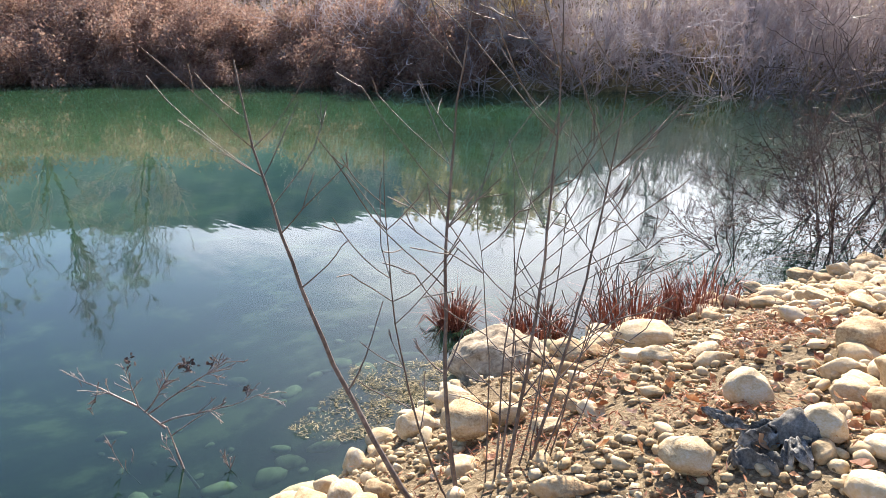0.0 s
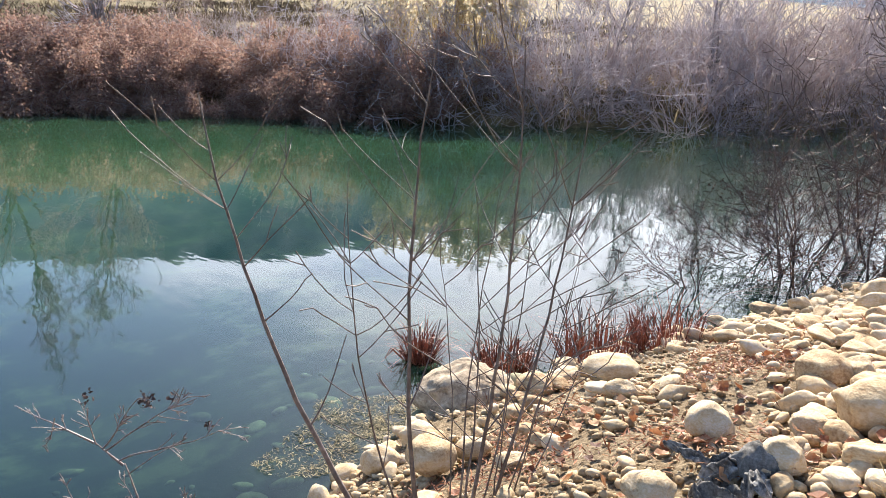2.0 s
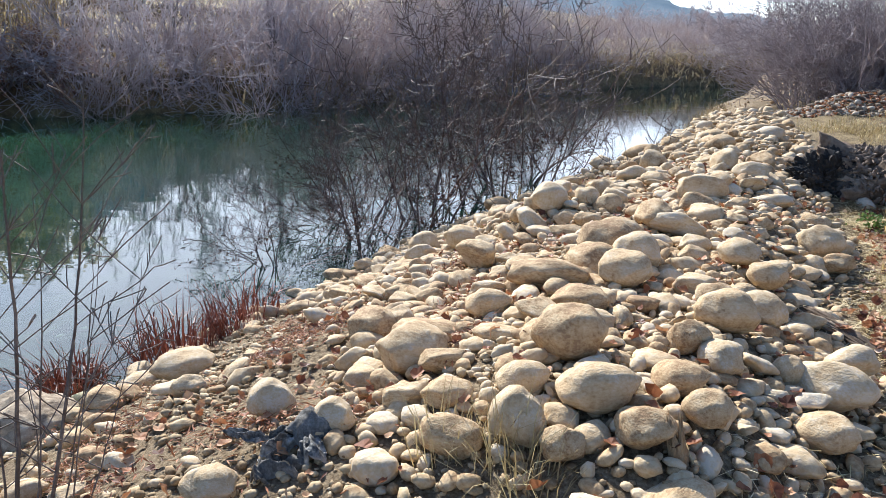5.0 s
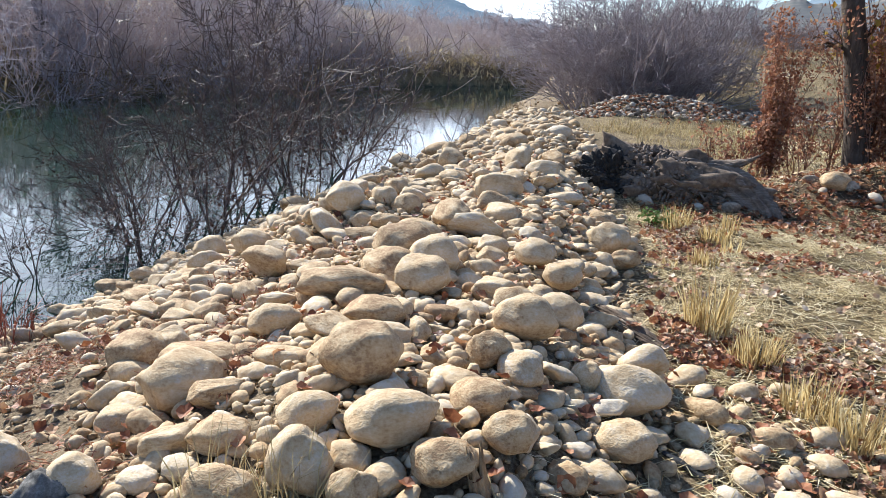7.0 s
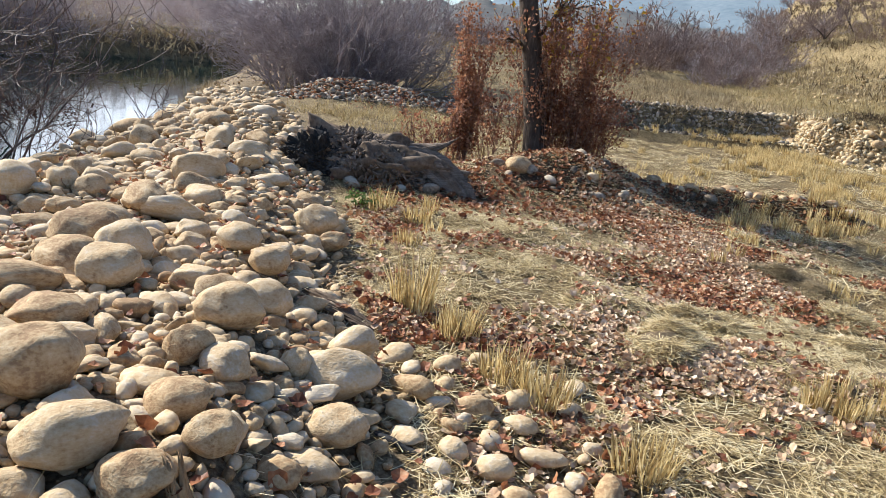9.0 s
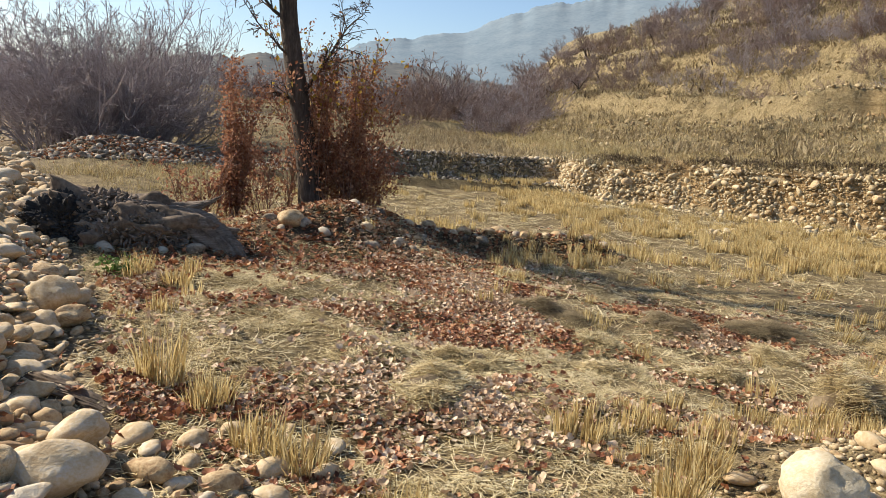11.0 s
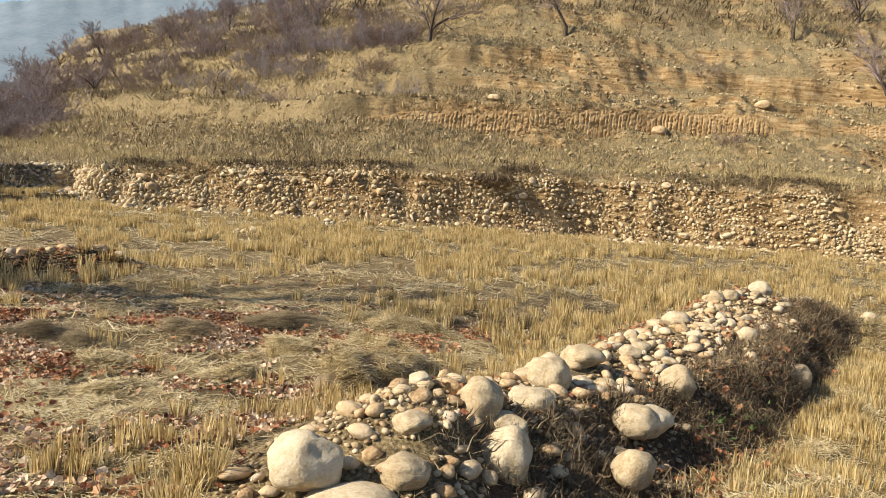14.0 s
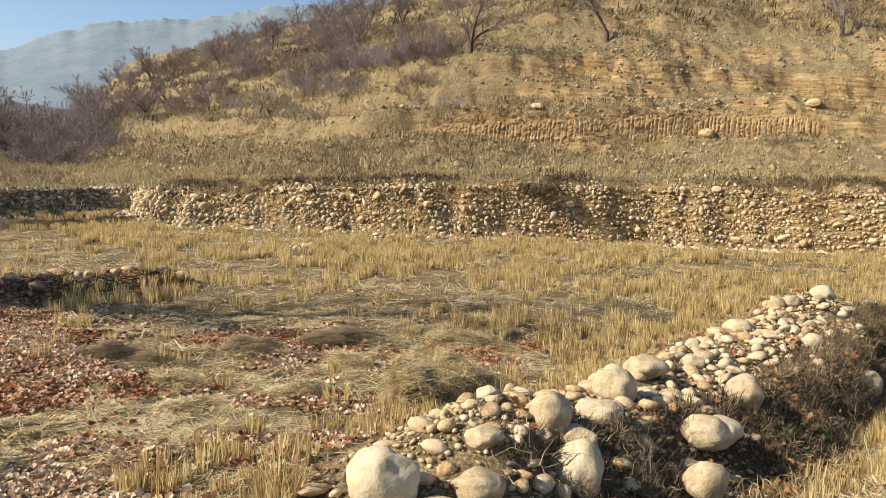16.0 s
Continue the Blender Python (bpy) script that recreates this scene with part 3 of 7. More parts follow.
wy = np.concatenate([np.linspace(-150, -10, 20), np.linspace(-9, 64, 90)])
left, right = shore_far(wy) - 0.8, shore_near(wy) + 0.8
keep = left < right
wy, left, right = wy[keep], left[keep], right[keep]
cols = np.linspace(0, 1, 24)
wv = np.stack([left[:, None] + (right - left)[:, None] * cols, np.repeat(wy[:, None], 24, 1), np.full((len(wy), 24), WATER_Z)], -1).reshape(-1, 3)
wi = np.arange(len(wv)).reshape(len(wy), 24)
a, b, c, d = wi[:-1, :-1].ravel(), wi[:-1, 1:].ravel(), wi[1:, 1:].ravel(), wi[1:, :-1].ravel()
river = tagged(new("water", fast_mesh("water", wv, np.concatenate([np.stack([a, b, c], 1), np.stack([a, c, d], 1)]), water_material())),
               "calm green river mirroring the sky and bank", "river", kind="structure")
river.visible_shadow = False


# far mountains
def mountain(name, azs, els, dist, depth, seed, label, mat=m_mountain):
    """A ridge of rock at a distance, with its skyline given by bearing and height."""
    az = np.radians(np.linspace(azs[0], azs[-1], 520))
    el = np.interp(np.degrees(az), azs, els)
    h = dist * np.tan(np.radians(el))
    roll = dist * 0.006 * (vnoise(np.degrees(az), 0 * az, 2.1, seed) + 0.5 * vnoise(np.degrees(az), 0 * az, 0.8, seed + 1) )
    crest = dist * 0.006 * (0.3 * np.abs(vnoise(np.degrees(az), 0 * az, 0.3, seed + 5)) + 0.14 * vnoise(np.degrees(az), 0 * az, 0.11, seed + 6))
    rows = 30
    v = []
    for k in range(rows):
        f = k / (rows - 1)
        r = dist * (0.62 + 0.38 * f) + depth * (0.010 * vnoise(np.degrees(az) + 6 * f, 0 * az + 9 * f, 2.0, seed + 2) + 0.003 * vnoise(np.degrees(az) + 3 * f, 0 * az + 14 * f, 0.6, seed + 7))
        z = h * f ** 0.8 - 5 * (1 - f) + roll * f ** 5 + crest * f ** 30
        v.append(np.stack([np.sin(az) * r, np.cos(az) * r, z], 1))
    v.append(np.stack([np.sin(az) * (dist + depth), np.cos(az) * (dist + depth), 0 * az - 5], 1))
    v = np.concatenate(v)
    i = np.arange(len(v)).reshape(rows + 1, -1)
    a, b, c, d = i[:-1, :-1].ravel(), i[:-1, 1:].ravel(), i[1:, 1:].ravel(), i[1:, :-1].ravel()
    return tagged(new(name, fast_mesh(name, v, np.concatenate([np.stack([a, b, c], 1), np.stack([a, c, d], 1)]), mat)), label, "mountain", kind="structure")


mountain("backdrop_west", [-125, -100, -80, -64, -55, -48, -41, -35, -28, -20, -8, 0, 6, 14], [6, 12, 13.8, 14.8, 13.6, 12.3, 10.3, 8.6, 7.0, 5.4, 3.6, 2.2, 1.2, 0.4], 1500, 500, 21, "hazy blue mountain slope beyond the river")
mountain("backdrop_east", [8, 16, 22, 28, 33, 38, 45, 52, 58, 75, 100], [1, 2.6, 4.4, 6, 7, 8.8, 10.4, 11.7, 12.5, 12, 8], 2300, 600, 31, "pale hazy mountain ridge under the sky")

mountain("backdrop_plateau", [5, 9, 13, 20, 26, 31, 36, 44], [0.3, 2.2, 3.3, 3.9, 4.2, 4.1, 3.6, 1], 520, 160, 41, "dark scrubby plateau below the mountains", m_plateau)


# ---- stones ----
def icosphere(sub):
    bm = bmesh.new()
    bmesh.ops.create_icosphere(bm, subdivisions=sub, radius=1)
    v = np.array([p.co[:] for p in bm.verts])
    f = np.array([[p.index for p in q.verts] for q in bm.faces])
    bm.free()
    return v, f


def stone_shape(sub, seed, rough=0.22, sharp=0.0):
    """A water-worn stone: a ball with flattened sides and soft dents; sharp ones are broken along planes."""
    v, f = icosphere(sub)
    r = np.random.default_rng(seed)
    n = v.copy()
    rad = np.ones(len(v))
    for _ in range(9 + int(5 * sharp)):
        ax = r.normal(size=3)
        ax /= np.linalg.norm(ax)
        lim = r.uniform(0.72 - 0.14 * sharp, 0.98 - 0.1 * sharp)
        s = n @ ax
        rad = np.minimum(rad, np.where(s > 0.05, lim / np.maximum(s, 0.05), 9) * (0.72 + 0.24 * sharp) + rad * (0.28 - 0.24 * sharp))
    off = r.uniform(0, 50, 3)
    wob = np.array([noise.noise(Vector(p * 1.3 + off)) + 0.45 * noise.noise(Vector(p * 3.1 + off)) + (0.2 * noise.noise(Vector(p * 7 + off)) if sub > 2 else 0) for p in n])
    rad = rad * (1 + rough * (1 - 0.3 * sharp) * wob)
    return n * rad[:, None], f


fine_stones = [stone_shape(4, 100 + k, 0.13 if k < 7 else 0.18, (0.0, 0.15, 0.05, 0.35, 0.0, 0.2, 0.1, 0.8, 1.0, 0.6, 0.9, 0.5, 1.0, 0.7)[k]) for k in range(14)]
mid_stones = [stone_shape(3, 200 + k, 0.2, (0.2, 1.0, 0.6, 0.9)[k % 4]) for k in range(8)]
low_stones = [stone_shape(2, 300 + k, 0.16, (0.2, 1.0, 0.6, 0.9)[k % 4]) for k in range(8)]
pebble_shapes = [stone_shape(1, 400 + k, 0.1, 0.5) for k in range(6)]
fine_meshes = [fast_mesh("stone", v, f, m_stone) for v, f in fine_stones]
pale_meshes = [fast_mesh("stone", v, f, m_pale_stone) for v, f in fine_stones[:7]]


def set_stone(x, y, z, rx, ry, rz, yaw, k, tilt=0.0, label="rounded tan river stone lying on the bank", group="stones on the bank"):
    ob = new("stone", pale_meshes[k % 7] if "ridge" in label else fine_meshes[k % (7 if "boulder" in label else 14)])
    ob.matrix_basis = pose(x, y, z, math.degrees(tilt), 0, yaw) @ Matrix.Diagonal((rx, ry, rz, 1))
    return tagged(ob, label, "stone", group)


def dart(n, xr, yr, keep, rmin, rmax, r, taken, close=0.8, power=2.0):
    """Throws stones of mixed size, big ones first, that do not crowd each other. Returns x, y, radius."""
    size = np.sort(rmin + (rmax - rmin) * r.random(n) ** power)[::-1]
    px, py = r.uniform(*xr, n), r.uniform(*yr, n)
    ok = keep(px, py)
    size, px, py = size[ok], px[ok], py[ok]
    cell, grid = 0.5, {}
    for x, y, s in taken:
        grid.setdefault((int(x // cell), int(y // cell)), []).append((x, y, s))
    out = []
    for x, y, s in zip(px, py, size):
        i, j = int(x // cell), int(y // cell)
        if all((x - a) ** 2 + (y - b) ** 2 > (close * (s + q)) ** 2 for u in (-1, 0, 1) for v in (-1, 0, 1) for a, b, q in grid.get((i + u, j + v), ())):
            grid.setdefault((i, j), []).append((x, y, s))
            out.append((x, y, s))
    return out


def squash(n, r, flat=0.62):
    return np.stack([r.uniform(0.95, 1.5, n), r.uniform(0.7, 1.05, n), r.uniform(flat - 0.18, flat + 0.2, n)], 1)


def lay(name, stones, bases, mat, label, category, r, sink=0.35, tilt=0.25, ground_z=land, kind="stuff", group=""):
    s = np.array(stones)
    n = len(s)
    m = turns(n, r, tilt) * (squash(n, r) * s[:, 2:3])[:, None, :]
    z = ground_z(s[:, 0], s[:, 1]) + s[:, 2] * (0.62 - sink + r.uniform(-0.15, 0.3, n))
    v, f = strewn(bases, np.stack([s[:, 0], s[:, 1], z], 1), m)
    return tagged(new(name, fast_mesh(name, v, f, mat)), label, category, group, kind)


def on_bank(x, y):
    t = (x - shore_near(y)) / (pile_edge(y) - shore_near(y))
    low = np.interp(y, [2, 3.3, 4.6, 6], [0.57, 0.46, 0.25, 0.07])
    thick = sstep(t, low - 0.03, low + 0.08) * (1 - sstep(t, 0.94, 1.0))
    return rng.random(len(x)) < thick * (0.25 + 0.75 * sstep(y, 1.6, 2.6)) * (1 - 0.97 * sstep(y, 18.5, 22.5))


bank_rng = np.random.default_rng(21)
# the larger stones: x, y, z of the middle, half width, half height
BOULDERS = [
    (-0.53, 2.70, 0.48, 0.161, 0.131), (-0.36, 2.29, 0.45, 0.159, 0.095), (-0.59, 2.08, 0.38, 0.107, 0.115),
    (-1.28, 2.80, 0.26, 0.187, 0.120), (-0.46, 3.86, 0.44, 0.151, 0.094), (-0.43, 4.25, 0.43, 0.156, 0.118),
    (-0.18, 2.11, 0.42, 0.102, 0.067), (0.02, 2.29, 0.43, 0.088, 0.070), (-1.09, 3.36, 0.32, 0.127, 0.085),
    (-1.75, 2.33, 0.13, 0.108, 0.095), (-2.0, 5.63, 0.05, 0.167, 0.105), (-1.43, 7.04, 0.18, 0.193, 0.143),
    (0.08, 3.34, 0.43, 0.153, 0.102), (0.50, 3.12, 0.22, 0.180, 0.120), (0.46, 2.76, 0.18, 0.123, 0.080),
    (-0.65, 2.36, 0.40, 0.110, 0.080), (-1.33, 2.12, 0.24, 0.087, 0.067), (-0.60, 3.29, 0.42, 0.159, 0.080)]
MORE_BOULDERS = [
    (-2.54, 6.13, -0.20, 0.155, 0.129), (-0.08, 2.96, 0.42, 0.093, 0.081), (-3.17, 3.46, -0.39, 0.210, 0.105),
    (-0.09, 2.54, 0.42, 0.112, 0.065), (-0.42, 2.00, 0.36, 0.080, 0.065), (-0.93, 2.31, 0.32, 0.114, 0.060),
    (0.29, 4.26, 0.36, 0.118, 0.079), (0.14, 4.59, 0.40, 0.136, 0.075), (0.72, 5.81, 0.20, 0.178, 0.147),
    (0.34, 3.11, 0.27, 0.072, 0.072), (-1.15, 3.13, 0.23, 0.081, 0.065), (-0.59, 7.54, 0.31, 0.170, 0.085),
    (-1.30, 5.80, 0.42, 0.165, 0.125), (-1.02, 5.92, 0.40, 0.11, 0.10), (-0.82, 5.85, 0.36, 0.13, 0.10), (-1.12, 5.55, 0.30, 0.10, 0.075), (-0.70, 5.62, 0.26, 0.09, 0.07),
    (-1.52, 5.62, 0.28, 0.085, 0.07), (-0.92, 5.58, 0.25, 0.08, 0.06), (-3.60, 2.15, -0.66, 0.136, 0.100), (-2.96, 1.75, -0.36, 0.138, 0.092),
    (-1.59, 1.69, 0.14, 0.106, 0.063), (-3.45, 1.75, -0.62, 0.12, 0.09)]
RIDGE_STONES = [
    (3.42, 1.87, 0.19, 0.188, 0.155), (4.60, 1.46, 0.27, 0.156, 0.144), (5.52, 1.31, 0.20, 0.156, 0.156),
    (4.34, 1.18, 0.08, 0.147, 0.160), (6.37, 1.27, 0.20, 0.179, 0.110), (5.64, 0.70, 0.00, 0.170, 0.124),
    (4.98, 0.60, -0.08, 0.138, 0.132), (4.61, 1.28, 0.11, 0.132, 0.080), (3.68, 1.49, 0.10, 0.147, 0.084),
    (5.02, 1.28, 0.09, 0.156, 0.092), (3.44, 1.61, 0.05, 0.241, 0.075), (3.95, 1.60, 0.18, 0.104, 0.065),
    (8.83, 0.80, 0.13, 0.161, 0.100), (8.71, 0.10, -0.10, 0.124, 0.106), (7.11, 1.00, 0.02, 0.106, 0.066),
    (10.71, 0.54, 0.17, 0.13, 0.10), (10.95, 0.37, 0.15, 0.11, 0.10), (11.7, 0.03, 0.10, 0.17, 0.13), (12.0, -0.30, 0.06, 0.11, 0.08),
    (12.2, -0.58, 0.10, 0.17, 0.11), (12.4, -1.40, -0.02, 0.13, 0.10), (12.5, -1.78, -0.05, 0.13, 0.09), (12.6, -2.10, -0.05, 0.14, 0.09),
    (8.54, -0.39, -0.18, 0.15, 0.14), (6.55, 0.54, -0.18, 0.15, 0.14), (5.77, 0.64, -0.02, 0.17, 0.12), (12.0, -0.02, -0.1, 0.1, 0.07)]
taken = []
for rows, view, what, where in ((BOULDERS, 12, "large tan river boulder heaped on the stone bank", "boulders on the bank"),
                                (MORE_BOULDERS, 30, "rounded tan boulder among smaller river stones", "boulders on the bank"),
                                (RIDGE_STONES, -70, "pale rounded boulder on the rubble ridge", "boulders on the ridge")):
    for k, (x, y, z, w, h) in enumerate(rows):
        z = max(z, float(land(x, y)) + 0.5 * h) if view < 0 else z
        set_stone(x, y, z - 0.02, w, bank_rng.uniform(0.75, 1.0) * w, h, view + bank_rng.uniform(-25, 25), k + len(rows), bank_rng.normal(0, 0.12), what, where)
        taken.append((x, y, w))
rock = new("stone", fast_mesh("stone", *stone_shape(5, 133, 0.24, 0.55), m_shore_stone))
rock.matrix_basis = pose(-3.95, 2.83, -0.74, 6, -4, 55) @ Matrix.Diagonal((0.36, 0.31, 0.27, 1))
tagged(rock, "big weathered grey brown rock at the water edge", "stone", "boulders on the bank")
taken.append((-3.95, 2.83, 0.34))
big = []
for n, lo, hi, power, close in ((170, 0.10, 0.18, 1.5, 0.72), (2600, 0.05, 0.10, 1.6, 0.64), (26000, 0.018, 0.05, 1.3, 0.62)):
    big += dart(n, (-4.4, 2.2), (1.5, 9.0), on_bank, lo, hi, bank_rng, taken + big, close, power)


def on_dirt(x, y):
    t = (x - shore_near(y)) / (pile_edge(y) - shore_near(y))
    return (t > 0.01) & (t < 0.52) & (rng.random(len(x)) < np.interp(t, [0, 0.08, 0.2, 0.52], [1, 0.9, 0.5, 0.5]) * np.interp(y, [0.5, 1.8, 4.5, 7], [1, 0.6, 0.5, 1]))


def wet_edge(x, y):
    t = (x - shore_near(y)) / (pile_edge(y) - shore_near(y))
    return (t > -0.02) & (t < 0.16)


big += dart(2600, (-4.4, 0), (0.4, 6.0), on_dirt, 0.02, 0.10, bank_rng, taken, 0.85, 2.4)
big += dart(500, (-4.6, -1), (0.4, 9.0), wet_edge, 0.03, 0.13, bank_rng, taken, 0.85, 1.8)
near_big = sorted(big, key=lambda s: -s[2])[:160]
rest = sorted(big, key=lambda s: -s[2])[160:]
for k, (x, y, s) in enumerate(near_big):
    q = squash(1, bank_rng)[0] * s
    set_stone(x, y, float(land(x, y)) + s * bank_rng.uniform(0.15, 0.75), q[0], q[1], q[2], bank_rng.uniform(0, 360), k, bank_rng.normal(0, 0.45))
lay("cobbles", [q for q in rest if q[2] > 0.055], mid_stones, m_cobble, "tan cobbles packed between larger river stones", "cobbles", bank_rng)
lay("small_cobbles", [q for q in rest if q[2] <= 0.055], low_stones, m_cobble, "small tan stones filling the gaps between cobbles", "cobbles", bank_rng, 0.25, 0.5)
far_bank = []
for n, lo, hi, power, close in ((600, 0.10, 0.18, 1.5, 0.7), (5200, 0.055, 0.10, 1.5, 0.62), (9000, 0.03, 0.055, 1.2, 0.6)):
    far_bank += dart(n, (-3.6, 4), (9, 30), on_bank, lo, hi, bank_rng, far_bank, close, power)
lay("far_cobbles", [q for q in far_bank if q[2] > 0.055], low_stones, m_cobble, "long bank of pale river stones", "cobbles", bank_rng, 0.3, 0.35)
lay("far_small_cobbles", [q for q in far_bank if q[2] <= 0.055], pebble_shapes, m_cobble, "small stones along the bank of river stones", "cobbles", bank_rng, 0.2, 0.4)


def near_edge(x, y):
    t = (x - shore_near(y)) / (pile_edge(y) - shore_near(y))
    patch = np.clip(0.6 + 1.2 * vnoise(x, y, 0.5, 47), 0.08, 1)
    return (t > 0.02) & (t < 1.25) & (rng.random(len(x)) < patch * np.interp(t, [0, 0.1, 0.4, 0.9, 1.0, 1.25], [0.3, 0.8, 0.8, 0.8, 0.5, 0.1]))


flat_ones = dart(1000, (0.2, 1.9), (1.5, 3.6), lambda x, y: rng.random(len(x)) < np.exp(-((x - pile_edge(y) - 0.25) / 0.4) ** 2), 0.025, 0.085, bank_rng, taken + big, 0.9, 2.0)
lay("strewn_stones", flat_ones, low_stones, m_cobble, "pale stones strewn along the foot of the bank", "stones", bank_rng, 0.3)
gravel = dart(46000, (-4.4, 2.0), (0.6, 7), near_edge, 0.006, 0.036, bank_rng, [], 0.72, 2.2)
lay("gravel", gravel, pebble_shapes, m_gravel, "small dusty gravel between the stones", "gravel", bank_rng, 0.35)


def under_water(x, y):
    d = shore_near(y) - x
    return (d > -0.2) & (rng.random(len(x)) < np.interp(d, [-0.2, 0.2, 1.2, 3], [0.3, 0.6, 0.12, 0.02]))


sunk = dart(1600, (-6.5, -3), (-1, 9), under_water, 0.03, 0.13, bank_rng, [], 0.8, 3.0)
lay("sunken_stones", sunk, low_stones, m_sunk, "algae-stained stones under the clear shallows", "stones", bank_rng, 0.4)


# ridge rubble, mound stones, gravel bar
def on_ridge(x, y):
    d = (y - ridge_y(x)) / 0.5
    return (d > -2.2) & (d < np.interp(x, [3, 4, 5, 7], [0.6, 0.5, 0.3, 0.3])) & (x > 3.1) & (x < 11.3) & (rng.random(len(x)) < np.interp(d, [-2.2, -1.5, -1.0, -0.6], [0.12, 0.4, 0.8, 1]))


ridge = dart(8000, (3.0, 13.6), (-1.2, 3), on_ridge, 0.012, 0.085, bank_rng, [t for t in taken if t[0] > 3], 0.72, 2.6)
for k, (x, y, s) in enumerate(ridge[:30]):
    q = squash(1, bank_rng)[0] * s
    set_stone(x, y, float(land(x, y)) + s * 0.3, q[0], q[1], q[2], bank_rng.uniform(0, 360), k, bank_rng.normal(0, 0.3), "pale stone on the earthy rubble ridge", "stones on the ridge")
lay("ridge_rubble", ridge[30:], low_stones, m_cobble, "pale rubble along a low earth ridge", "rubble", bank_rng)


def on_ridge_side(x, y):
    d = y - ridge_y(x)
    return (d > -1.3) & (d < 0.45) & (x > 3.0) & (x < 11.5) & (rng.random(len(x)) < np.clip(0.5 + vnoise(x, y, 0.4, 48), 0.1, 1))


grit = dart(30000, (3.0, 11.6), (-1.6, 2.8), on_ridge_side, 0.007, 0.03, bank_rng, [], 0.8, 2.0)
lay("ridge_gravel", grit, pebble_shapes, m_gravel, "dusty gravel on the earth ridge", "gravel", bank_rng, 0.3)


def on_mound(x, y):
    a = np.exp(-(((x - 4.4) / 1.2) ** 2 + ((y - 9.1) / 0.8) ** 2)) > 0.3
    b = (np.abs(y - tail_y(x)) < 0.4) & (x > 5) & (x < 9.3)
    c = (np.exp(-(((x - 2.0) / 0.8) ** 2 + ((y - 8.6) / 0.75) ** 2)) > 0.3) & (rng.random(len(x)) < 0.35)
    d = (np.abs(y - 19.8 - 0.25 * x) < 1.5) & (x > 0.9) & (x < 7.3)
    return a | b | c | d


mound = [q for q in dart(24000, (0.5, 18), (7, 26), on_mound, 0.014, 0.11, bank_rng, [], 0.8, 3.6) if q[1] > 11 or bank_rng.random() < 0.75]
mound += dart(16000, (0.9, 7.3), (18, 23.5), lambda x, y: (np.abs(y - 19.8 - 0.25 * x) < 1.5) & (rng.random(len(x)) < 0.9), 0.025, 0.10, bank_rng, [], 0.8, 3.2)
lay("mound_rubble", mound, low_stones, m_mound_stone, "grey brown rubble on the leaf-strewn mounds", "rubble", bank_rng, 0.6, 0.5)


row = dart(2600, (13.4, 19.8), (10.6, 12.0), lambda x, y: (np.abs(y - 11.15 - 0.03 * (x - 13.8) - 0.2 * vnoise(x, y, 0.9, 113)) < 0.26) & (rng.random(len(x)) < 0.75), 0.02, 0.11, bank_rng, [], 0.75, 2.2)
lay("field_stones", row, low_stones, m_bank_stone, "pale stones in a row across the stubble", "stones", bank_rng, 0.3, 0.4)
for k, (x, off, w) in enumerate(((5.6, -0.15, 0.10), (6.15, 0.1, 0.15), (6.45, -0.12, 0.09), (6.75, 0.05, 0.13), (7.1, -0.05, 0.10), (7.4, 0.12, 0.17), (7.65, -0.1, 0.12), (8.0, 0.0, 0.10), (8.25, 0.1, 0.14), (8.6, 0.0, 0.11))):
    y = float(tail_y(x)) + off
    set_stone(x, y, float(land(x, y)) + 0.25 * w, w, 0.8 * w, 0.6 * w, 37 * k, k, 0.15, "pale grey stone half sunk in the low leaf-strewn mound", "stones on the mound")


# cobbles that stick out of the terrace bank, thrown along the height of its face
def face_spot(up, y):
    """Where a point lies that is so far up the face from its foot."""
    x = wall_x(y) + 0.36 * np.maximum(y - 19, 0)
    p = np.interp(up, [-0.5, 0, 2.18, 2.96], [-0.5, 0, 0.6, 1.2])
    return x + (p - 0.3 * vnoise(x, y, 1.6, 18) - 0.12 * vnoise(x, y, 0.5, 20)) / 0.95


def in_face(up, y):
    return rng.random(len(up)) < np.interp(up, [-0.5, 0.1, 0.4, 2.0, 2.5], [0.2, 0.8, 1, 0.9, 0.1]) * np.clip(0.8 + 0.8 * vnoise(up, y, 0.6, 112), 0.3, 1)


terrace = []
for n, lo, hi, power, close in ((900, 0.10, 0.17, 2.5, 1.1), (13000, 0.05, 0.10, 1.8, 0.72), (46000, 0.022, 0.05, 1.3, 0.64)):
    terrace += dart(n, (-0.5, 2.6), (-12, 21.0), in_face, lo, hi, bank_rng, terrace, close, power)
up, y, size = np.array(terrace).T
terrace = list(zip(face_spot(up, y) - 0.25 * size, y, size))
back_bank = []
for n, lo, hi, power, close in ((1500, 0.06, 0.12, 2.0, 0.7), (9000, 0.025, 0.06, 1.3, 0.55)):
    back_bank += dart(n, (7, 17), (19.3, 20.7), lambda x, y: rng.random(len(x)) < 0.7, lo, hi, bank_rng, back_bank, close, power)
# these stones take a darker colour to show the bank in shade
lay("back_bank_stones", back_bank, pebble_shapes, m_mound_stone, "stones coloured darker for the shaded terrace bank", "stones", bank_rng, 0.6, 0.8)
terrace.sort(key=lambda s: -s[2])
for k, (x, y, s) in enumerate(terrace[:70]):
    q = squash(1, bank_rng, 0.75)[0] * s * 0.9
    set_stone(x, y, float(land(x, y)) + s * 0.1, q[0], q[1], q[2], bank_rng.uniform(0, 360), k, bank_rng.normal(0, 0.5), "pale cobble sticking out of the terrace bank", "cobbles in the terrace bank")
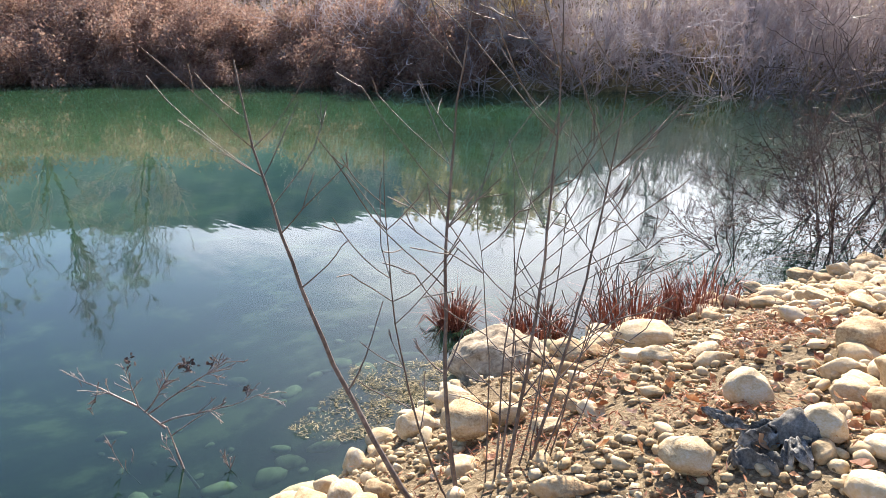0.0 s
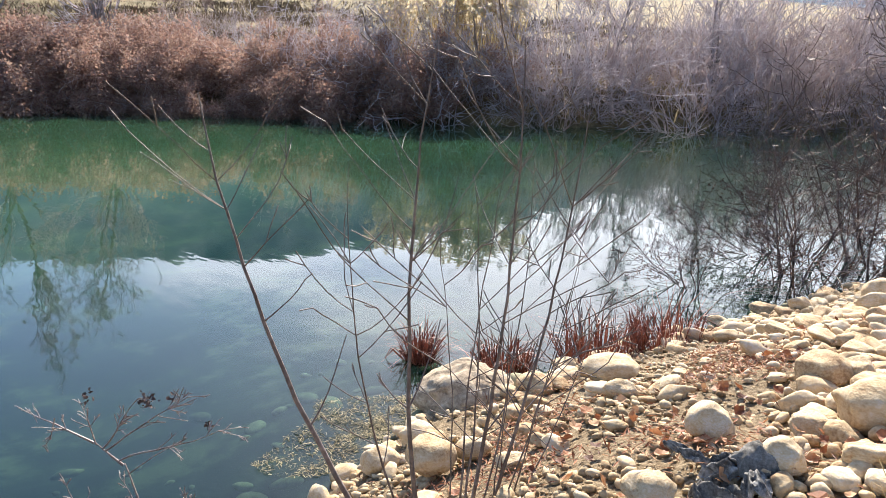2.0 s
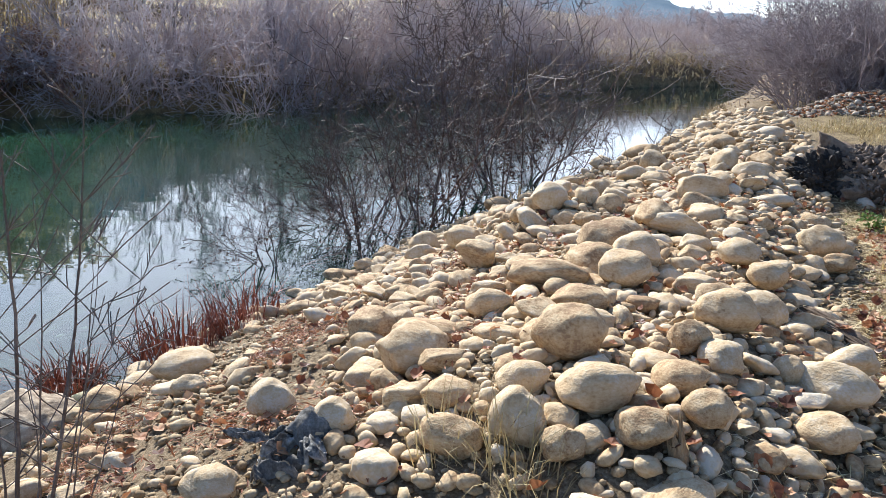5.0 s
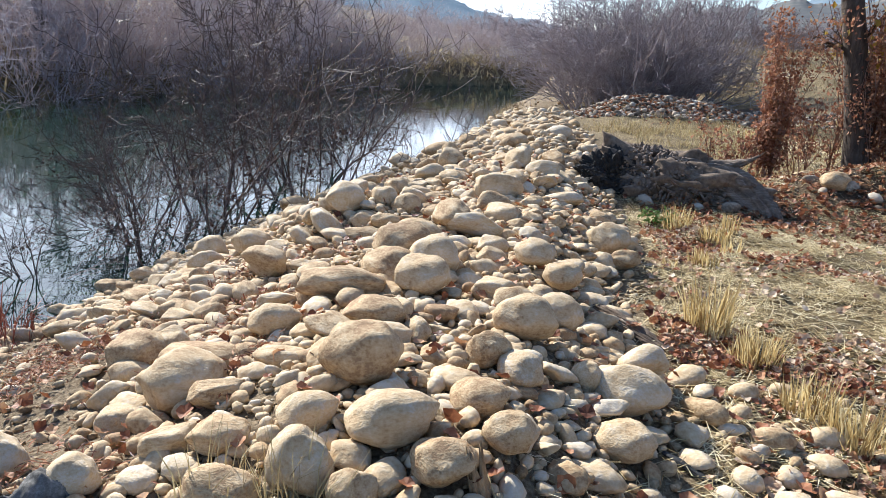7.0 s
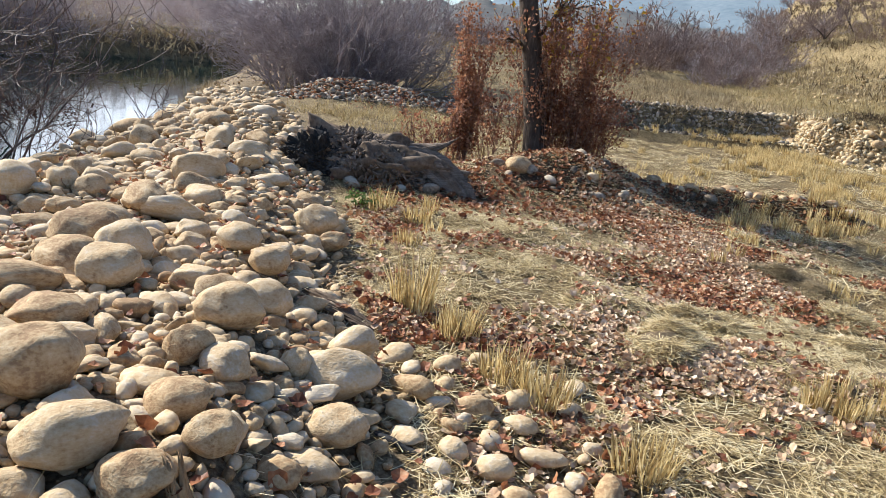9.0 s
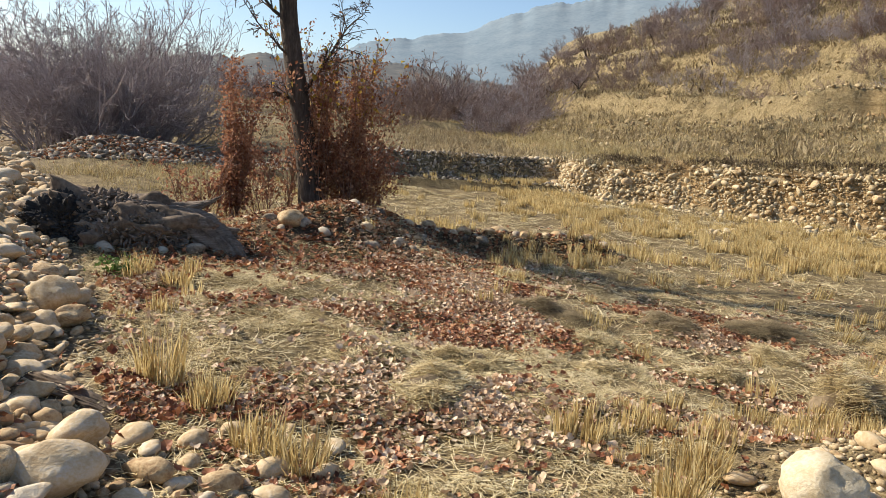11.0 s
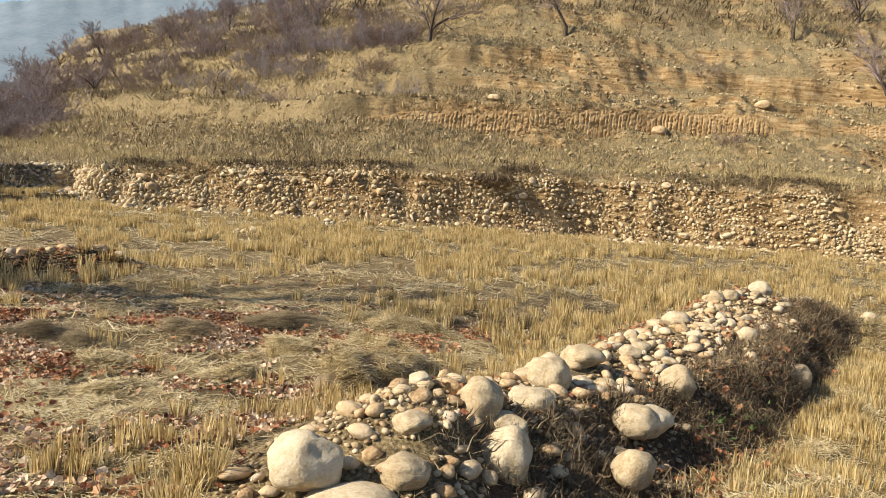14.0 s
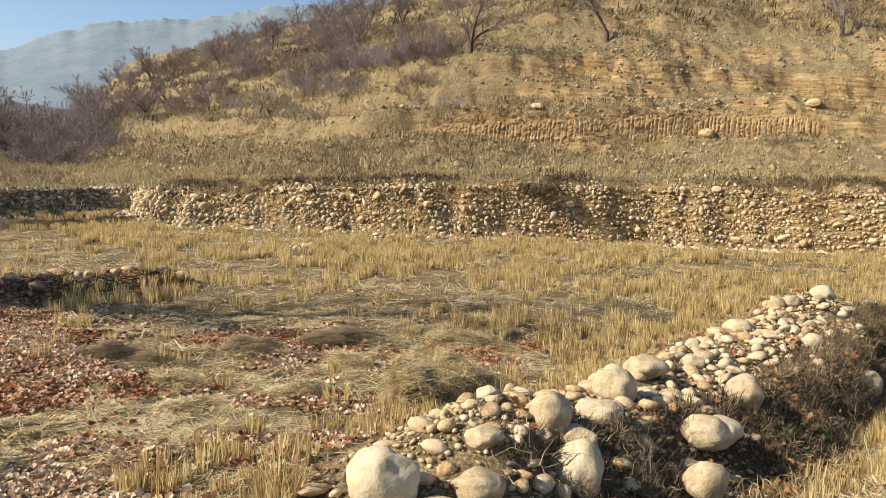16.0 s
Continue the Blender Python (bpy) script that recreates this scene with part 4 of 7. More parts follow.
lay("bank_cobbles", [q for q in terrace[70:] if q[2] > 0.07], low_stones, m_bank_stone, "pale cobbles packed in the eroded terrace bank", "cobbles", bank_rng, 0.72, 1.3)
lay("small_bank_cobbles", [q for q in terrace[70:] if q[2] <= 0.07], pebble_shapes, m_bank_stone, "small stones bedded in the eroded terrace bank", "cobbles", bank_rng, 0.5, 1.3)


def on_ledge(x, y):
    p = foot(x, y)
    return ((np.abs(p - 12.9) < 0.5) | (np.abs(p - 16.1) < 0.45) | (np.abs(p - 1.6) < 0.4)) & (rng.random(len(x)) < np.clip(0.45 + vnoise(x, y, 2.2, 109), 0.05, 1))


rim = dart(60000, (22, 50), (-13, 24), on_ledge, 0.02, 0.10, bank_rng, [], 0.8, 3.5)
lay("ledge_stones", rim, pebble_shapes, m_bank_stone, "pale stones along the rims of the hill terraces", "stones", bank_rng, 0.35, 0.6)


def on_slope(x, y):
    return (foot(x, y) > 3) & (rng.random(len(x)) < 0.3 + 0.7 * (vnoise(x, y, 3, 40) > 0.1))


clods = dart(34000, (20, 52), (-12, 34), on_slope, 0.025, 0.15, bank_rng, [], 0.9, 5.0)
lay("slope_stones", clods, pebble_shapes, m_clod, "stones and clods scattered over the ochre slope", "stones", bank_rng, 0.4, 0.5)


# ---- plants ----
def tubes(segs, sides=3):
    """Thin tapered rods from rows of (start, end, radius, radius)."""
    s = np.asarray(segs, float)
    p0, p1, r0, r1 = s[:, :3], s[:, 3:6], s[:, 6:7], s[:, 7:8]
    d = p1 - p0
    d /= np.maximum(np.linalg.norm(d, axis=1, keepdims=True), 1e-9)
    ref = np.where(np.abs(d[:, 2:3]) > 0.9, [[1.0, 0, 0]], [[0, 0, 1.0]])
    u = np.cross(d, ref)
    u /= np.linalg.norm(u, axis=1, keepdims=True)
    w = np.cross(d, u)
    ring = []
    for k in range(sides):
        a = 2 * np.pi * k / sides
        ring.append(np.cos(a) * u + np.sin(a) * w)
    v = np.stack([p0 + r0 * o for o in ring] + [p1 + r1 * o for o in ring], 1)
    f = []
    for k in range(sides):
        n = (k + 1) % sides
        f += [[k, n, sides + n], [k, sides + n, sides + k]]
    f = np.array(f)[None] + (np.arange(len(s)) * 2 * sides)[:, None, None]
    return v.reshape(-1, 3), f.reshape(-1, 3)


def limb(segs, tips, p, d, length, rad, level, r, o):
    """One limb that wiggles, bends and sends out side shoots; o holds the habit of the plant."""
    steps = max(2, int(o["steps"] * (0.6 if level else 1)))
    step = length / steps
    p, d = np.array(p, float), np.array(d, float)
    for k in range(steps):
        f0, f1 = k / steps, (k + 1) / steps
        d = d + r.normal(0, o["wiggle"], 3) + np.array([0, 0, o["rise"][min(level, len(o["rise"]) - 1)] / steps])
        d /= np.linalg.norm(d)
        q = p + d * step
        ra, rb = rad * (1 - 0.75 * f0), rad * (1 - 0.75 * f1)
        segs.append((*p, *q, max(ra, o["thin"]), max(rb, o["thin"])))
        if level >= o["levels"] - 1:
            tips.append((*q, *d))
        p = q
        if level < o["levels"] and f1 > o["bare"][min(level, len(o["bare"]) - 1)]:
            for _ in range(r.poisson(o["shoots"][min(level, len(o["shoots"]) - 1)])):
                side = np.cross(d, r.normal(size=3))
                side /= np.linalg.norm(side) + 1e-9
                a = r.uniform(*o["angle"])
                limb(segs, tips, p, d * math.cos(a) + side * math.sin(a), length * r.uniform(*o["ratio"]) * (1.15 - 0.6 * f1), rb * 0.62, level + 1, r, o)


def bush_segments(seed, stems, height, spread_r, o, base_r=0.3, lean=0.5):
    r = np.random.default_rng(seed)
    segs, tips = [], []
    for k in range(stems):
        a = r.uniform(0, 2 * np.pi)
        b = base_r * math.sqrt(r.random())
        tilt = lean * math.sqrt(r.random())
        d = (math.cos(a) * math.sin(tilt), math.sin(a) * math.sin(tilt), math.cos(tilt))
        limb(segs, tips, (b * math.cos(a), b * math.sin(a), -0.1), d, height * r.uniform(0.65, 1.0), spread_r * r.uniform(0.7, 1.1), 0, r, o)
        o.get("ends", []).append(len(segs))
    return segs, np.array(tips)


LEAF = (np.array([[0, 0, 0], [0.32, 0.45, 0.08], [0, 1, 0], [-0.32, 0.45, 0.08]], float), np.array([[0, 1, 2], [0, 2, 3]]))
LOBED = (np.array([[0, -0.5, 0.0], [0.28, -0.3, 0.08], [0.5, -0.05, 0.25], [0.42, 0.3, 0.12], [0.2, 0.42, 0.05], [0, 0.62, 0.2],
                   [-0.22, 0.4, 0.1], [-0.4, 0.28, 0.22], [-0.52, -0.08, 0.12], [-0.25, -0.32, 0.02], [0, 0.05, -0.06]], float),
         np.array([[10, k, k + 1] for k in range(9)] + [[10, 9, 0]]))


def leaves(tips, per, size, r, jitter=0.08, droop=None):
    n = len(tips) * per
    p = np.repeat(tips[:, :3], per, 0) + r.normal(0, jitter, (n, 3))
    m = turns(n, r) * (size * r.uniform(0.6, 1.3, n))[:, None, None]
    return strewn([LEAF], p, m)


BARE = dict(steps=7, wiggle=0.10, rise=(0.25, 0.35, 0.3), thin=0.004, levels=3, bare=(0.15, 0.1, 0.1), shoots=(1.1, 0.9, 0.5), angle=(0.35, 0.9), ratio=(0.35, 0.6))
THICKET = dict(BARE, thin=0.0085, levels=2, angle=(0.45, 1.15), shoots=(1.25, 0.9), wiggle=0.24, ratio=(0.3, 0.55), bare=(0.05, 0.1))
TREE = dict(BARE, steps=9, wiggle=0.09, rise=(0.12, 0.3, 0.1), thin=0.012, bare=(0.2, 0.12, 0.1), shoots=(2.1, 1.6, 1.0), ratio=(0.35, 0.58))
ORCHARD = dict(BARE, steps=6, thin=0.012, rise=(0.1, 0.25, 0.2), bare=(0.3, 0.1, 0.1), shoots=(2.1, 1.3, 0.6), angle=(0.5, 1.0), ratio=(0.45, 0.7))
ARCH = dict(BARE, steps=10, wiggle=0.07, rise=(-0.8, -0.6, -0.2), thin=0.0035, bare=(0.12, 0.1, 0.1), shoots=(1.3, 0.7, 0.3), angle=(0.3, 0.9), ratio=(0.3, 0.55))
BRAMBLE = dict(BARE, steps=7, wiggle=0.14, rise=(-1.0, -0.8, -0.4), thin=0.010, levels=2, bare=(0.1, 0.1), shoots=(1.0, 0.7), angle=(0.4, 1.1), ratio=(0.35, 0.6))


def bush_thing(name, parts, label, category, group):
    """An Empty with its meshes, kept as a pattern for copies."""
    base = new(name)
    for pname, me in parts:
        tagged(part(pname, me, base), kind="stuff" if pname in ("crown", "foliage", "seed_head", "outer_crown") else "")
    return tagged(base, label, category, group)


def split_crown(segs, mat, limit, ends=()):
    """The wood of a bush: its main stems one by one where ends tells them apart, the fine rest as one crown."""
    parts, rest = [], []
    for a, b in zip([0] + list(ends[:-1]), ends):
        fat = [q for q in segs[a:b] if q[6] > limit]
        rest += [q for q in segs[a:b] if q[6] <= limit]
        if fat:
            parts.append(("stem", fast_mesh("stem", *tubes(fat, 5), mat)))
    if not len(ends):
        rest = segs
    return parts + [("crown", fast_mesh("crown", *tubes(rest), mat, False))]


def bare_bush(seed, stems, height, rad, o, mat, lean=0.5, base_r=0.3, stems_apart=False):
    o = dict(o, ends=[])
    segs, tips = bush_segments(seed, stems, height, rad, o, base_r, lean)
    return split_crown(segs, mat, max(rad * 0.72, o["thin"] * 1.3), o["ends"] if stems_apart else ()), tips


def place_all(base, spots, r, zs=None, lo=0.8, hi=1.2, sink=0.05):
    """Puts the pattern at the first spot and copies at the others."""
    for k, (x, y, s) in enumerate(spots):
        sc = s * r.uniform(lo, hi)
        m = pose(x, y, float(land(x, y)) - sink if zs is None else zs, 0, 0, r.uniform(0, 360))
        ob = base if k == 0 else copy_thing(base, m)
        ob.matrix_basis = m @ Matrix.Diagonal((sc, sc, sc * r.uniform(0.9, 1.1), 1))


veg = np.random.default_rng(5)
# leafy brambles along the far bank
brambles = []
for k in range(4):
    segs, tips = bush_segments(500 + k, 22, 3.4, 0.02, BRAMBLE, 1.6, 0.9)
    r = np.random.default_rng(520 + k)
    lv, lf = leaves(tips, 7, 0.125, r, 0.22)
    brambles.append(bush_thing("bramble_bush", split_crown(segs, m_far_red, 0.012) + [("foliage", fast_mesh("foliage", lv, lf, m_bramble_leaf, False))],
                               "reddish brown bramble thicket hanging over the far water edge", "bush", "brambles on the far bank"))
spots = [[], [], [], []]
for y in np.arange(-14, 19.5, 1.0):
    for row, off in enumerate((0.2, 3.0, 6.0, 9.5)):
        if row < 2 or veg.random() < 0.62:
            spots[int(veg.integers(4))].append((float(shore_far(y)) - off + veg.normal(0, 0.6), y + veg.normal(0, 0.5), (0.72, 0.9, 0.74, 0.62)[row] * veg.choice((0.8, 1.0, 1.2)) * float(np.interp(y, [4, 9], [1.35, 1]))))
for b, s in zip(brambles, spots):
    place_all(b, s, veg, lo=0.75, hi=1.15)

# bare thickets further along, tall bare trees behind them
thickets = []
for k in range(4):
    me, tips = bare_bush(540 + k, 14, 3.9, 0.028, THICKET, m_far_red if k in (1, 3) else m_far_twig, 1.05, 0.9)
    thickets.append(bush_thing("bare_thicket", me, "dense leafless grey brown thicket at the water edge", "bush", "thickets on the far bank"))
spots = [[], [], [], []]
for k in range(90):
    y = veg.uniform(-22, 30)
    spots[k % 4].append((float(shore_far(y)) - veg.uniform(9, 42), y, veg.uniform(0.3, 0.75)))
for y in np.arange(16.5, 62, 1.15):
    for row, off in enumerate((0.1, 2.8, 6.5) if 30 < y < 42 else (0.1, 2.8)):
        spots[int(veg.integers(4))].append((float(shore_far(y)) - off - (1.2 if y > 38 else 0) + veg.normal(0, 0.5), y + veg.normal(0, 0.5) + (0.6 * off + 1 if y > 36 else 0), (1.0 + 0.22 * row) * float(np.interp(y, [36, 41, 44, 47, 60], [1, 1, 0.8, 0.5, 0.45]))))
for b, s in zip(thickets, spots):
    place_all(b, s, veg, lo=0.7, hi=1.3)

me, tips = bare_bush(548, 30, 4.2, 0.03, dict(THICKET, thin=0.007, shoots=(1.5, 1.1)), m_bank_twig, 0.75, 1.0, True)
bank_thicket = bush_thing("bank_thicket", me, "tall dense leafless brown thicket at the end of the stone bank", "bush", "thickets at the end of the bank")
place_all(bank_thicket, [(x, y, q) for x, y, q in ((2.2, 24.6, 0.8), (3.3, 24.2, 0.95), (4.5, 24.8, 1.0), (5.4, 25.4, 0.85), (3.6, 26.8, 1.1), (4.9, 27.2, 1.1), (2.4, 26.8, 0.8), (4.4, 29.5, 1.1))], veg, lo=0.95, hi=1.1)
for k in range(64):
    az, dist = (radians(-9.5 + 0.6 * k + veg.normal(0, 0.3)), veg.uniform(95, 150)) if k < 26 else (radians(veg.uniform(-16, 9)), veg.uniform(56, 85))
    x, y = dist * math.sin(az), dist * math.cos(az)
    m = pose(x, y, float(land(x, y)) - 0.4, 0, 0, 50 * k)
    q = veg.uniform(0.9, 1.4) * (1 if k < 26 else 0.6)
    copy_thing(thickets[k % 4], m).matrix_basis = m @ Matrix.Diagonal((1.3 * q, 1.3 * q, 0.95 * q, 1))

trees = []
for k in range(3):
    r = np.random.default_rng(560 + k)
    segs, tips = [], []
    limb(segs, tips, (0, 0, -0.2), (r.normal(0, 0.08), r.normal(0, 0.08), 1), 9.0, 0.12, 0, r, TREE)
    if k == 1:
        limb(segs, tips, (0.1, 0, -0.2), (0.35, 0.1, 1), 7.5, 0.10, 0, r, TREE)
    trunk = [s for s in segs if s[6] > 0.045]
    twigs = [s for s in segs if s[6] <= 0.045]
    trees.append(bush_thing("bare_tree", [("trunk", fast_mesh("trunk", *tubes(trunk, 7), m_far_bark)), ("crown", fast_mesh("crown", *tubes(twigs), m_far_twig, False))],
                            "tall leafless riverside tree with fine upright twigs", "tree", "bare trees across the river"))
spots = [[(-22, 26.5, 0.62), (-46, 6, 1.25), (-12, 46, 0.5), (-6, 118, 0.4), (-48, -3, 1.2), (-44.5, -7, 1.25)],
         [(-18.6, 28.8, 0.64), (-44, 12, 1.15), (-47, 3.5, 1.35), (-4, 112, 0.45), (-1.5, 120, 0.4), (-16, 35, 0.55)],
         [(-24.5, 23.5, 0.55), (-49, 1, 1.25), (2, 125, 0.45), (-13.5, 39.5, 0.5)]]
for b, s in zip(trees, spots):
    place_all(b, s, veg, lo=0.9, hi=1.1)

# twiggy shrubs that stand in the near shallows
SHORE = dict(BARE, steps=10, wiggle=0.12, thin=0.0036, levels=2, bare=(0.24, 0.12, 0.2), shoots=(1.8, 0.7, 0.28), angle=(0.8, 1.5), ratio=(0.3, 0.55), rise=(0.25, 0.55, 0.6))
for k, (x, y, s) in enumerate(((-4.35, 8.4, 0.72), (-3.75, 9.7, 1.05), (-3.35, 11.6, 1.12), (-4.8, 9.3, 0.72), (-4.75, 7.2, 0.48), (-3.7, 12.9, 1.1), (-4.5, 10.9, 1.05), (-3.2, 14.6, 0.85), (-4.1, 7.9, 0.55))):
    me, tips = bare_bush(580 + k, 7, 2.9, 0.017, SHORE, m_shore_twig, 0.65, 0.6, True)
    low, tips2 = bush_segments(590 + k, 3, 1.9, 0.011, dict(ARCH, thin=0.0042, wiggle=0.1, shoots=(1.0, 0.5, 0.2), rise=(-0.35, -0.3, 0.2)), 0.5, 1.1)
    r = np.random.default_rng(600 + k)
    low_tips = tips[tips[:, 2] < 1.0]
    lv, lf = leaves(low_tips[r.random(len(low_tips)) < 0.035], 11, 0.05, r, 0.045)
    ob = bush_thing("shore_shrub", me + [("outer_crown", fast_mesh("outer_crown", *tubes(low), m_shore_twig, False)), ("seed_head", fast_mesh("seed_head", lv, lf, m_seed, False))],
                    "dark leafless twiggy shrub standing in the bright shallows", "shrub", "shrubs on the near shore")
    place_all(ob, [(x, y, s)], veg, lo=1.1, hi=1.1, zs=-0.95)

# slender saplings close by
# sideways at the foot and at the tip, height, bow, depth at the tip, radius
SAPLINGS = [(-0.05, -0.80, 1.84, -0.11, 0.10, 0.0145), (0.07, 0.10, 2.05, -0.10, 0.05, 0.0125), (0.22, 0.43, 2.05, 0.06, -0.10, 0.0105), (0.27, 0.68, 1.85, 0.05, 0.12, 0.0095),
            (0.19, 0.24, 1.50, 0.05, 0.15, 0.0065), (0.06, -0.22, 1.62, -0.10, -0.12, 0.0060), (0.30, 0.60, 1.30, 0.04, -0.20, 0.0050), (0.25, 0.50, 1.62, 0.06, 0.25, 0.0052),
            (0.15, 0.11, 1.45, 0.04, -0.25, 0.0045), (0.33, 0.82, 1.15, 0.06, 0.20, 0.0042), (0.20, 0.36, 1.72, -0.04, 0.05, 0.0055), (0.28, 0.34, 1.10, 0.05, -0.15, 0.0042), (0.36, 0.72, 1.45, 0.02, 0.05, 0.0042)]
SHOOT = dict(steps=9, wiggle=0.07, rise=(0.0, 0.3, 0.1), thin=0.0023, levels=2, bare=(0.2, 0.3), shoots=(0.9, 0.35), angle=(0.35, 0.8), ratio=(0.25, 0.5))
r = np.random.default_rng(640)
sapling = tagged(new("sapling_clump"), "thin leafless willow saplings growing among the stones", "sapling")
sapling.matrix_basis = pose(-2.43, 1.23, -0.36)
along, deep = np.array((0.592, 0.806, 0.0)), np.array((-0.806, 0.592, 0.0))
for u0, u1, h, bow, w1, rad in SAPLINGS:
    segs, tips = [], []
    f = np.linspace(0, 1, 19)[:, None]
    path = along * (u0 + (u1 - u0) * f + bow * 4 * f * (1 - f)) + deep * (w1 * f + 0.3 * (u0 - 0.15) * (1 - f)) + np.array((0, 0, 1)) * (-0.12 + (h + 0.12) * f)
    path = path + np.cumsum(r.normal(0, 0.0035, path.shape), 0) * [1, 1, 0]
    for k in range(18):
        ra, rb = rad * (1 - 0.8 * k / 18), rad * (1 - 0.8 * (k + 1) / 18)
        segs.append((*path[k], *path[k + 1], ra, rb))
        if k > 4:
            way_up = (path[k + 1] - path[k]) / np.linalg.norm(path[k + 1] - path[k])
            for _ in range(r.poisson(1.0 if rad > 0.009 else 0.5)):
                side = along * r.choice((-1, 1)) * r.uniform(0.5, 1) + deep * r.normal(0, 0.6)
                side /= np.linalg.norm(side)
                limb(segs, tips, path[k], way_up * 0.62 + side * 0.78, r.uniform(0.18, 0.62) * h / 1.9, rb * 0.5, 1, r, SHOOT)
    part("stem", fast_mesh("stem", *tubes(segs, 5), m_sapling), sapling)

# twigs standing in the shallows
r = np.random.default_rng(661)
BRANCH = dict(steps=8, wiggle=0.07, rise=(0.0, -0.15, -0.1), thin=0.0024, levels=2, bare=(0.3, 0.2), shoots=(1.1, 0.5), angle=(0.4, 0.9), ratio=(0.2, 0.45))
branch = tagged(new("drowned_branch"), "dead forked branch with withered leaf clusters rising from the shallows", "branch")
branch.matrix_basis = pose(-4.19, 0.65, -0.9)
for a0, z0, a1, z1, rad in ((0.04, -0.25, -0.11, 0.27, 0.017), (-0.11, 0.27, -0.26, 0.41, 0.012), (-0.26, 0.41, -0.62, 0.68, 0.010), (-0.22, 0.37, 0.05, 0.64, 0.008),
                            (-0.20, 0.36, 0.28, 0.70, 0.008), (-0.13, 0.30, 0.42, 0.58, 0.009), (-0.25, 0.40, -0.26, 0.68, 0.006), (-0.08, 0.22, 0.20, 0.40, 0.006),
                            (0.0, -0.1, -0.2, 0.14, 0.006), (-0.3, -0.2, -0.42, 0.16, 0.005), (0.3, -0.2, 0.24, 0.08, 0.005), (-0.46, 0.56, -0.52, 0.36, 0.005)):
    d = np.array((0.597 * (a1 - a0), 0.802 * (a1 - a0), z1 - z0))
    size = float(np.linalg.norm(d))
    o = BRANCH if rad < 0.0115 else dict(BRANCH, shoots=(0.0, 0.0), wiggle=0.02)
    segs, tips = [], []
    limb(segs, tips, (0.597 * a0, 0.802 * a0, z0), d / size, size, rad * 0.78, 0, r, o)
    part("twig", fast_mesh("twig", *tubes(segs, 5), m_pale_twig), branch)
hubs = np.array([(0.597 * q, 0.802 * q, z, 0, 0, 0) for q, z in ((0.05, 0.66), (-0.27, 0.69), (0.2, 0.68), (0.37, 0.52))])
for hub, count, wide in zip(hubs, (60, 26, 20, 14), (0.024, 0.016, 0.012, 0.012)):
    lv, lf = leaves(hub[None], count, 0.026, r, wide)
    part("leaf_cluster", fast_mesh("leaf_cluster", lv, lf, m_seed, False), branch)


def blades(n, r, height, width, lean, base_r, curl=0.3, low=0.55, tip=0.0):
    """A tuft: n bent blades of two pieces each, as arrays."""
    a, b = r.uniform(0, 2 * np.pi, n), base_r * np.sqrt(r.random(n))
    x, y = b * np.cos(a), b * np.sin(a)
    t, h = np.abs(r.normal(0, lean, n)), height * r.uniform(low, 1.1, n)
    az = a + r.normal(0, 0.8, n)
    dx, dy = np.cos(az), np.sin(az)
    p0 = np.stack([x, y, 0 * x - 0.02], 1)
    p1 = p0 + np.stack([dx * np.sin(t) * h * 0.55, dy * np.sin(t) * h * 0.55, np.cos(t) * h * 0.55], 1)
    t2 = t + np.abs(r.normal(0, curl, n))
    p2 = p1 + np.stack([dx * np.sin(t2) * h * 0.45, dy * np.sin(t2) * h * 0.45, np.cos(t2) * h * 0.45], 1)
    tw = r.uniform(0, np.pi, n)
    side = np.stack([np.cos(tw), np.sin(tw), 0 * tw], 1) * (width * r.uniform(0.6, 1.3, n))[:, None]
    if tip:
        p2 = p2 + side * tip
    v = np.stack([p0 - side, p0 + side, p1 - side * 0.8, p1 + side * 0.8, p2], 1).reshape(-1, 3)
    f = np.array([[0, 1, 3], [0, 3, 2], [2, 3, 4]])[None] + (np.arange(n) * 5)[:, None, None]
    return v, f.reshape(-1, 3)


# russet reed clumps at the water edge
for k, (x, y, z, w, h) in enumerate(((-5.0, 3.2, -0.92, 0.13, 0.46), (-4.42, 3.65, -0.92, 0.26, 0.46), (-3.95, 4.3, -0.86, 0.36, 0.62), (-3.68, 4.8, -0.72, 0.36, 0.5))):
    r = np.random.default_rng(680 + k)
    v, f = blades(300, r, h * 1.05, 0.0055, 0.5, w * 0.85, 1.5, 0.3)
    ob = new("reed_clump", fast_mesh("reed_clump", v, f, m_russet, False))
    ob.matrix_basis = pose(x, y, z)
    tagged(ob, "russet dead reeds bent over in a clump at the water edge", "reeds", "reed clumps on the shore")


# ---- field ----
def clear_field(x, y):
    t = (x - shore_near(y)) / (pile_edge(y) - shore_near(y))
    d = np.abs(y - ridge_y(x))
    return (t > 1.0) & (foot(x, y) < -0.2) & ~((d < 0.6) & (x > 3.2) & (x < 13)) & ~((y < ridge_y(x)) & (y > ridge_y(x) - 1.5) & (x > 3.6) & (x < 12.6)) & (y < 19.9)


tuft_rng = np.random.default_rng(31)
tufts = []
for k in range(5):
    tufts.append(blades(34, tuft_rng, 0.20, 0.0058, 0.12, 0.09, 0.06, 0.8, 0.8))


def stubble(name, n, xr, yr, thick, size, label, mat=m_straw):
    x, y = tuft_rng.uniform(*xr, n), tuft_rng.uniform(*yr, n)
    ok = clear_field(x, y) & (tuft_rng.random(n) < thick(x, y))
    x, y = x[ok], y[ok]
    s = size * tuft_rng.uniform(0.6, 1.35, len(x))
    m = turns(len(x), tuft_rng, 0.12) * s[:, None, None]
    v, f = strewn(tufts, np.stack([x, y, land(x, y)], 1), m)
    return tagged(new(name, fast_mesh(name, v, f, mat, False)), label, "stubble", kind="stuff")


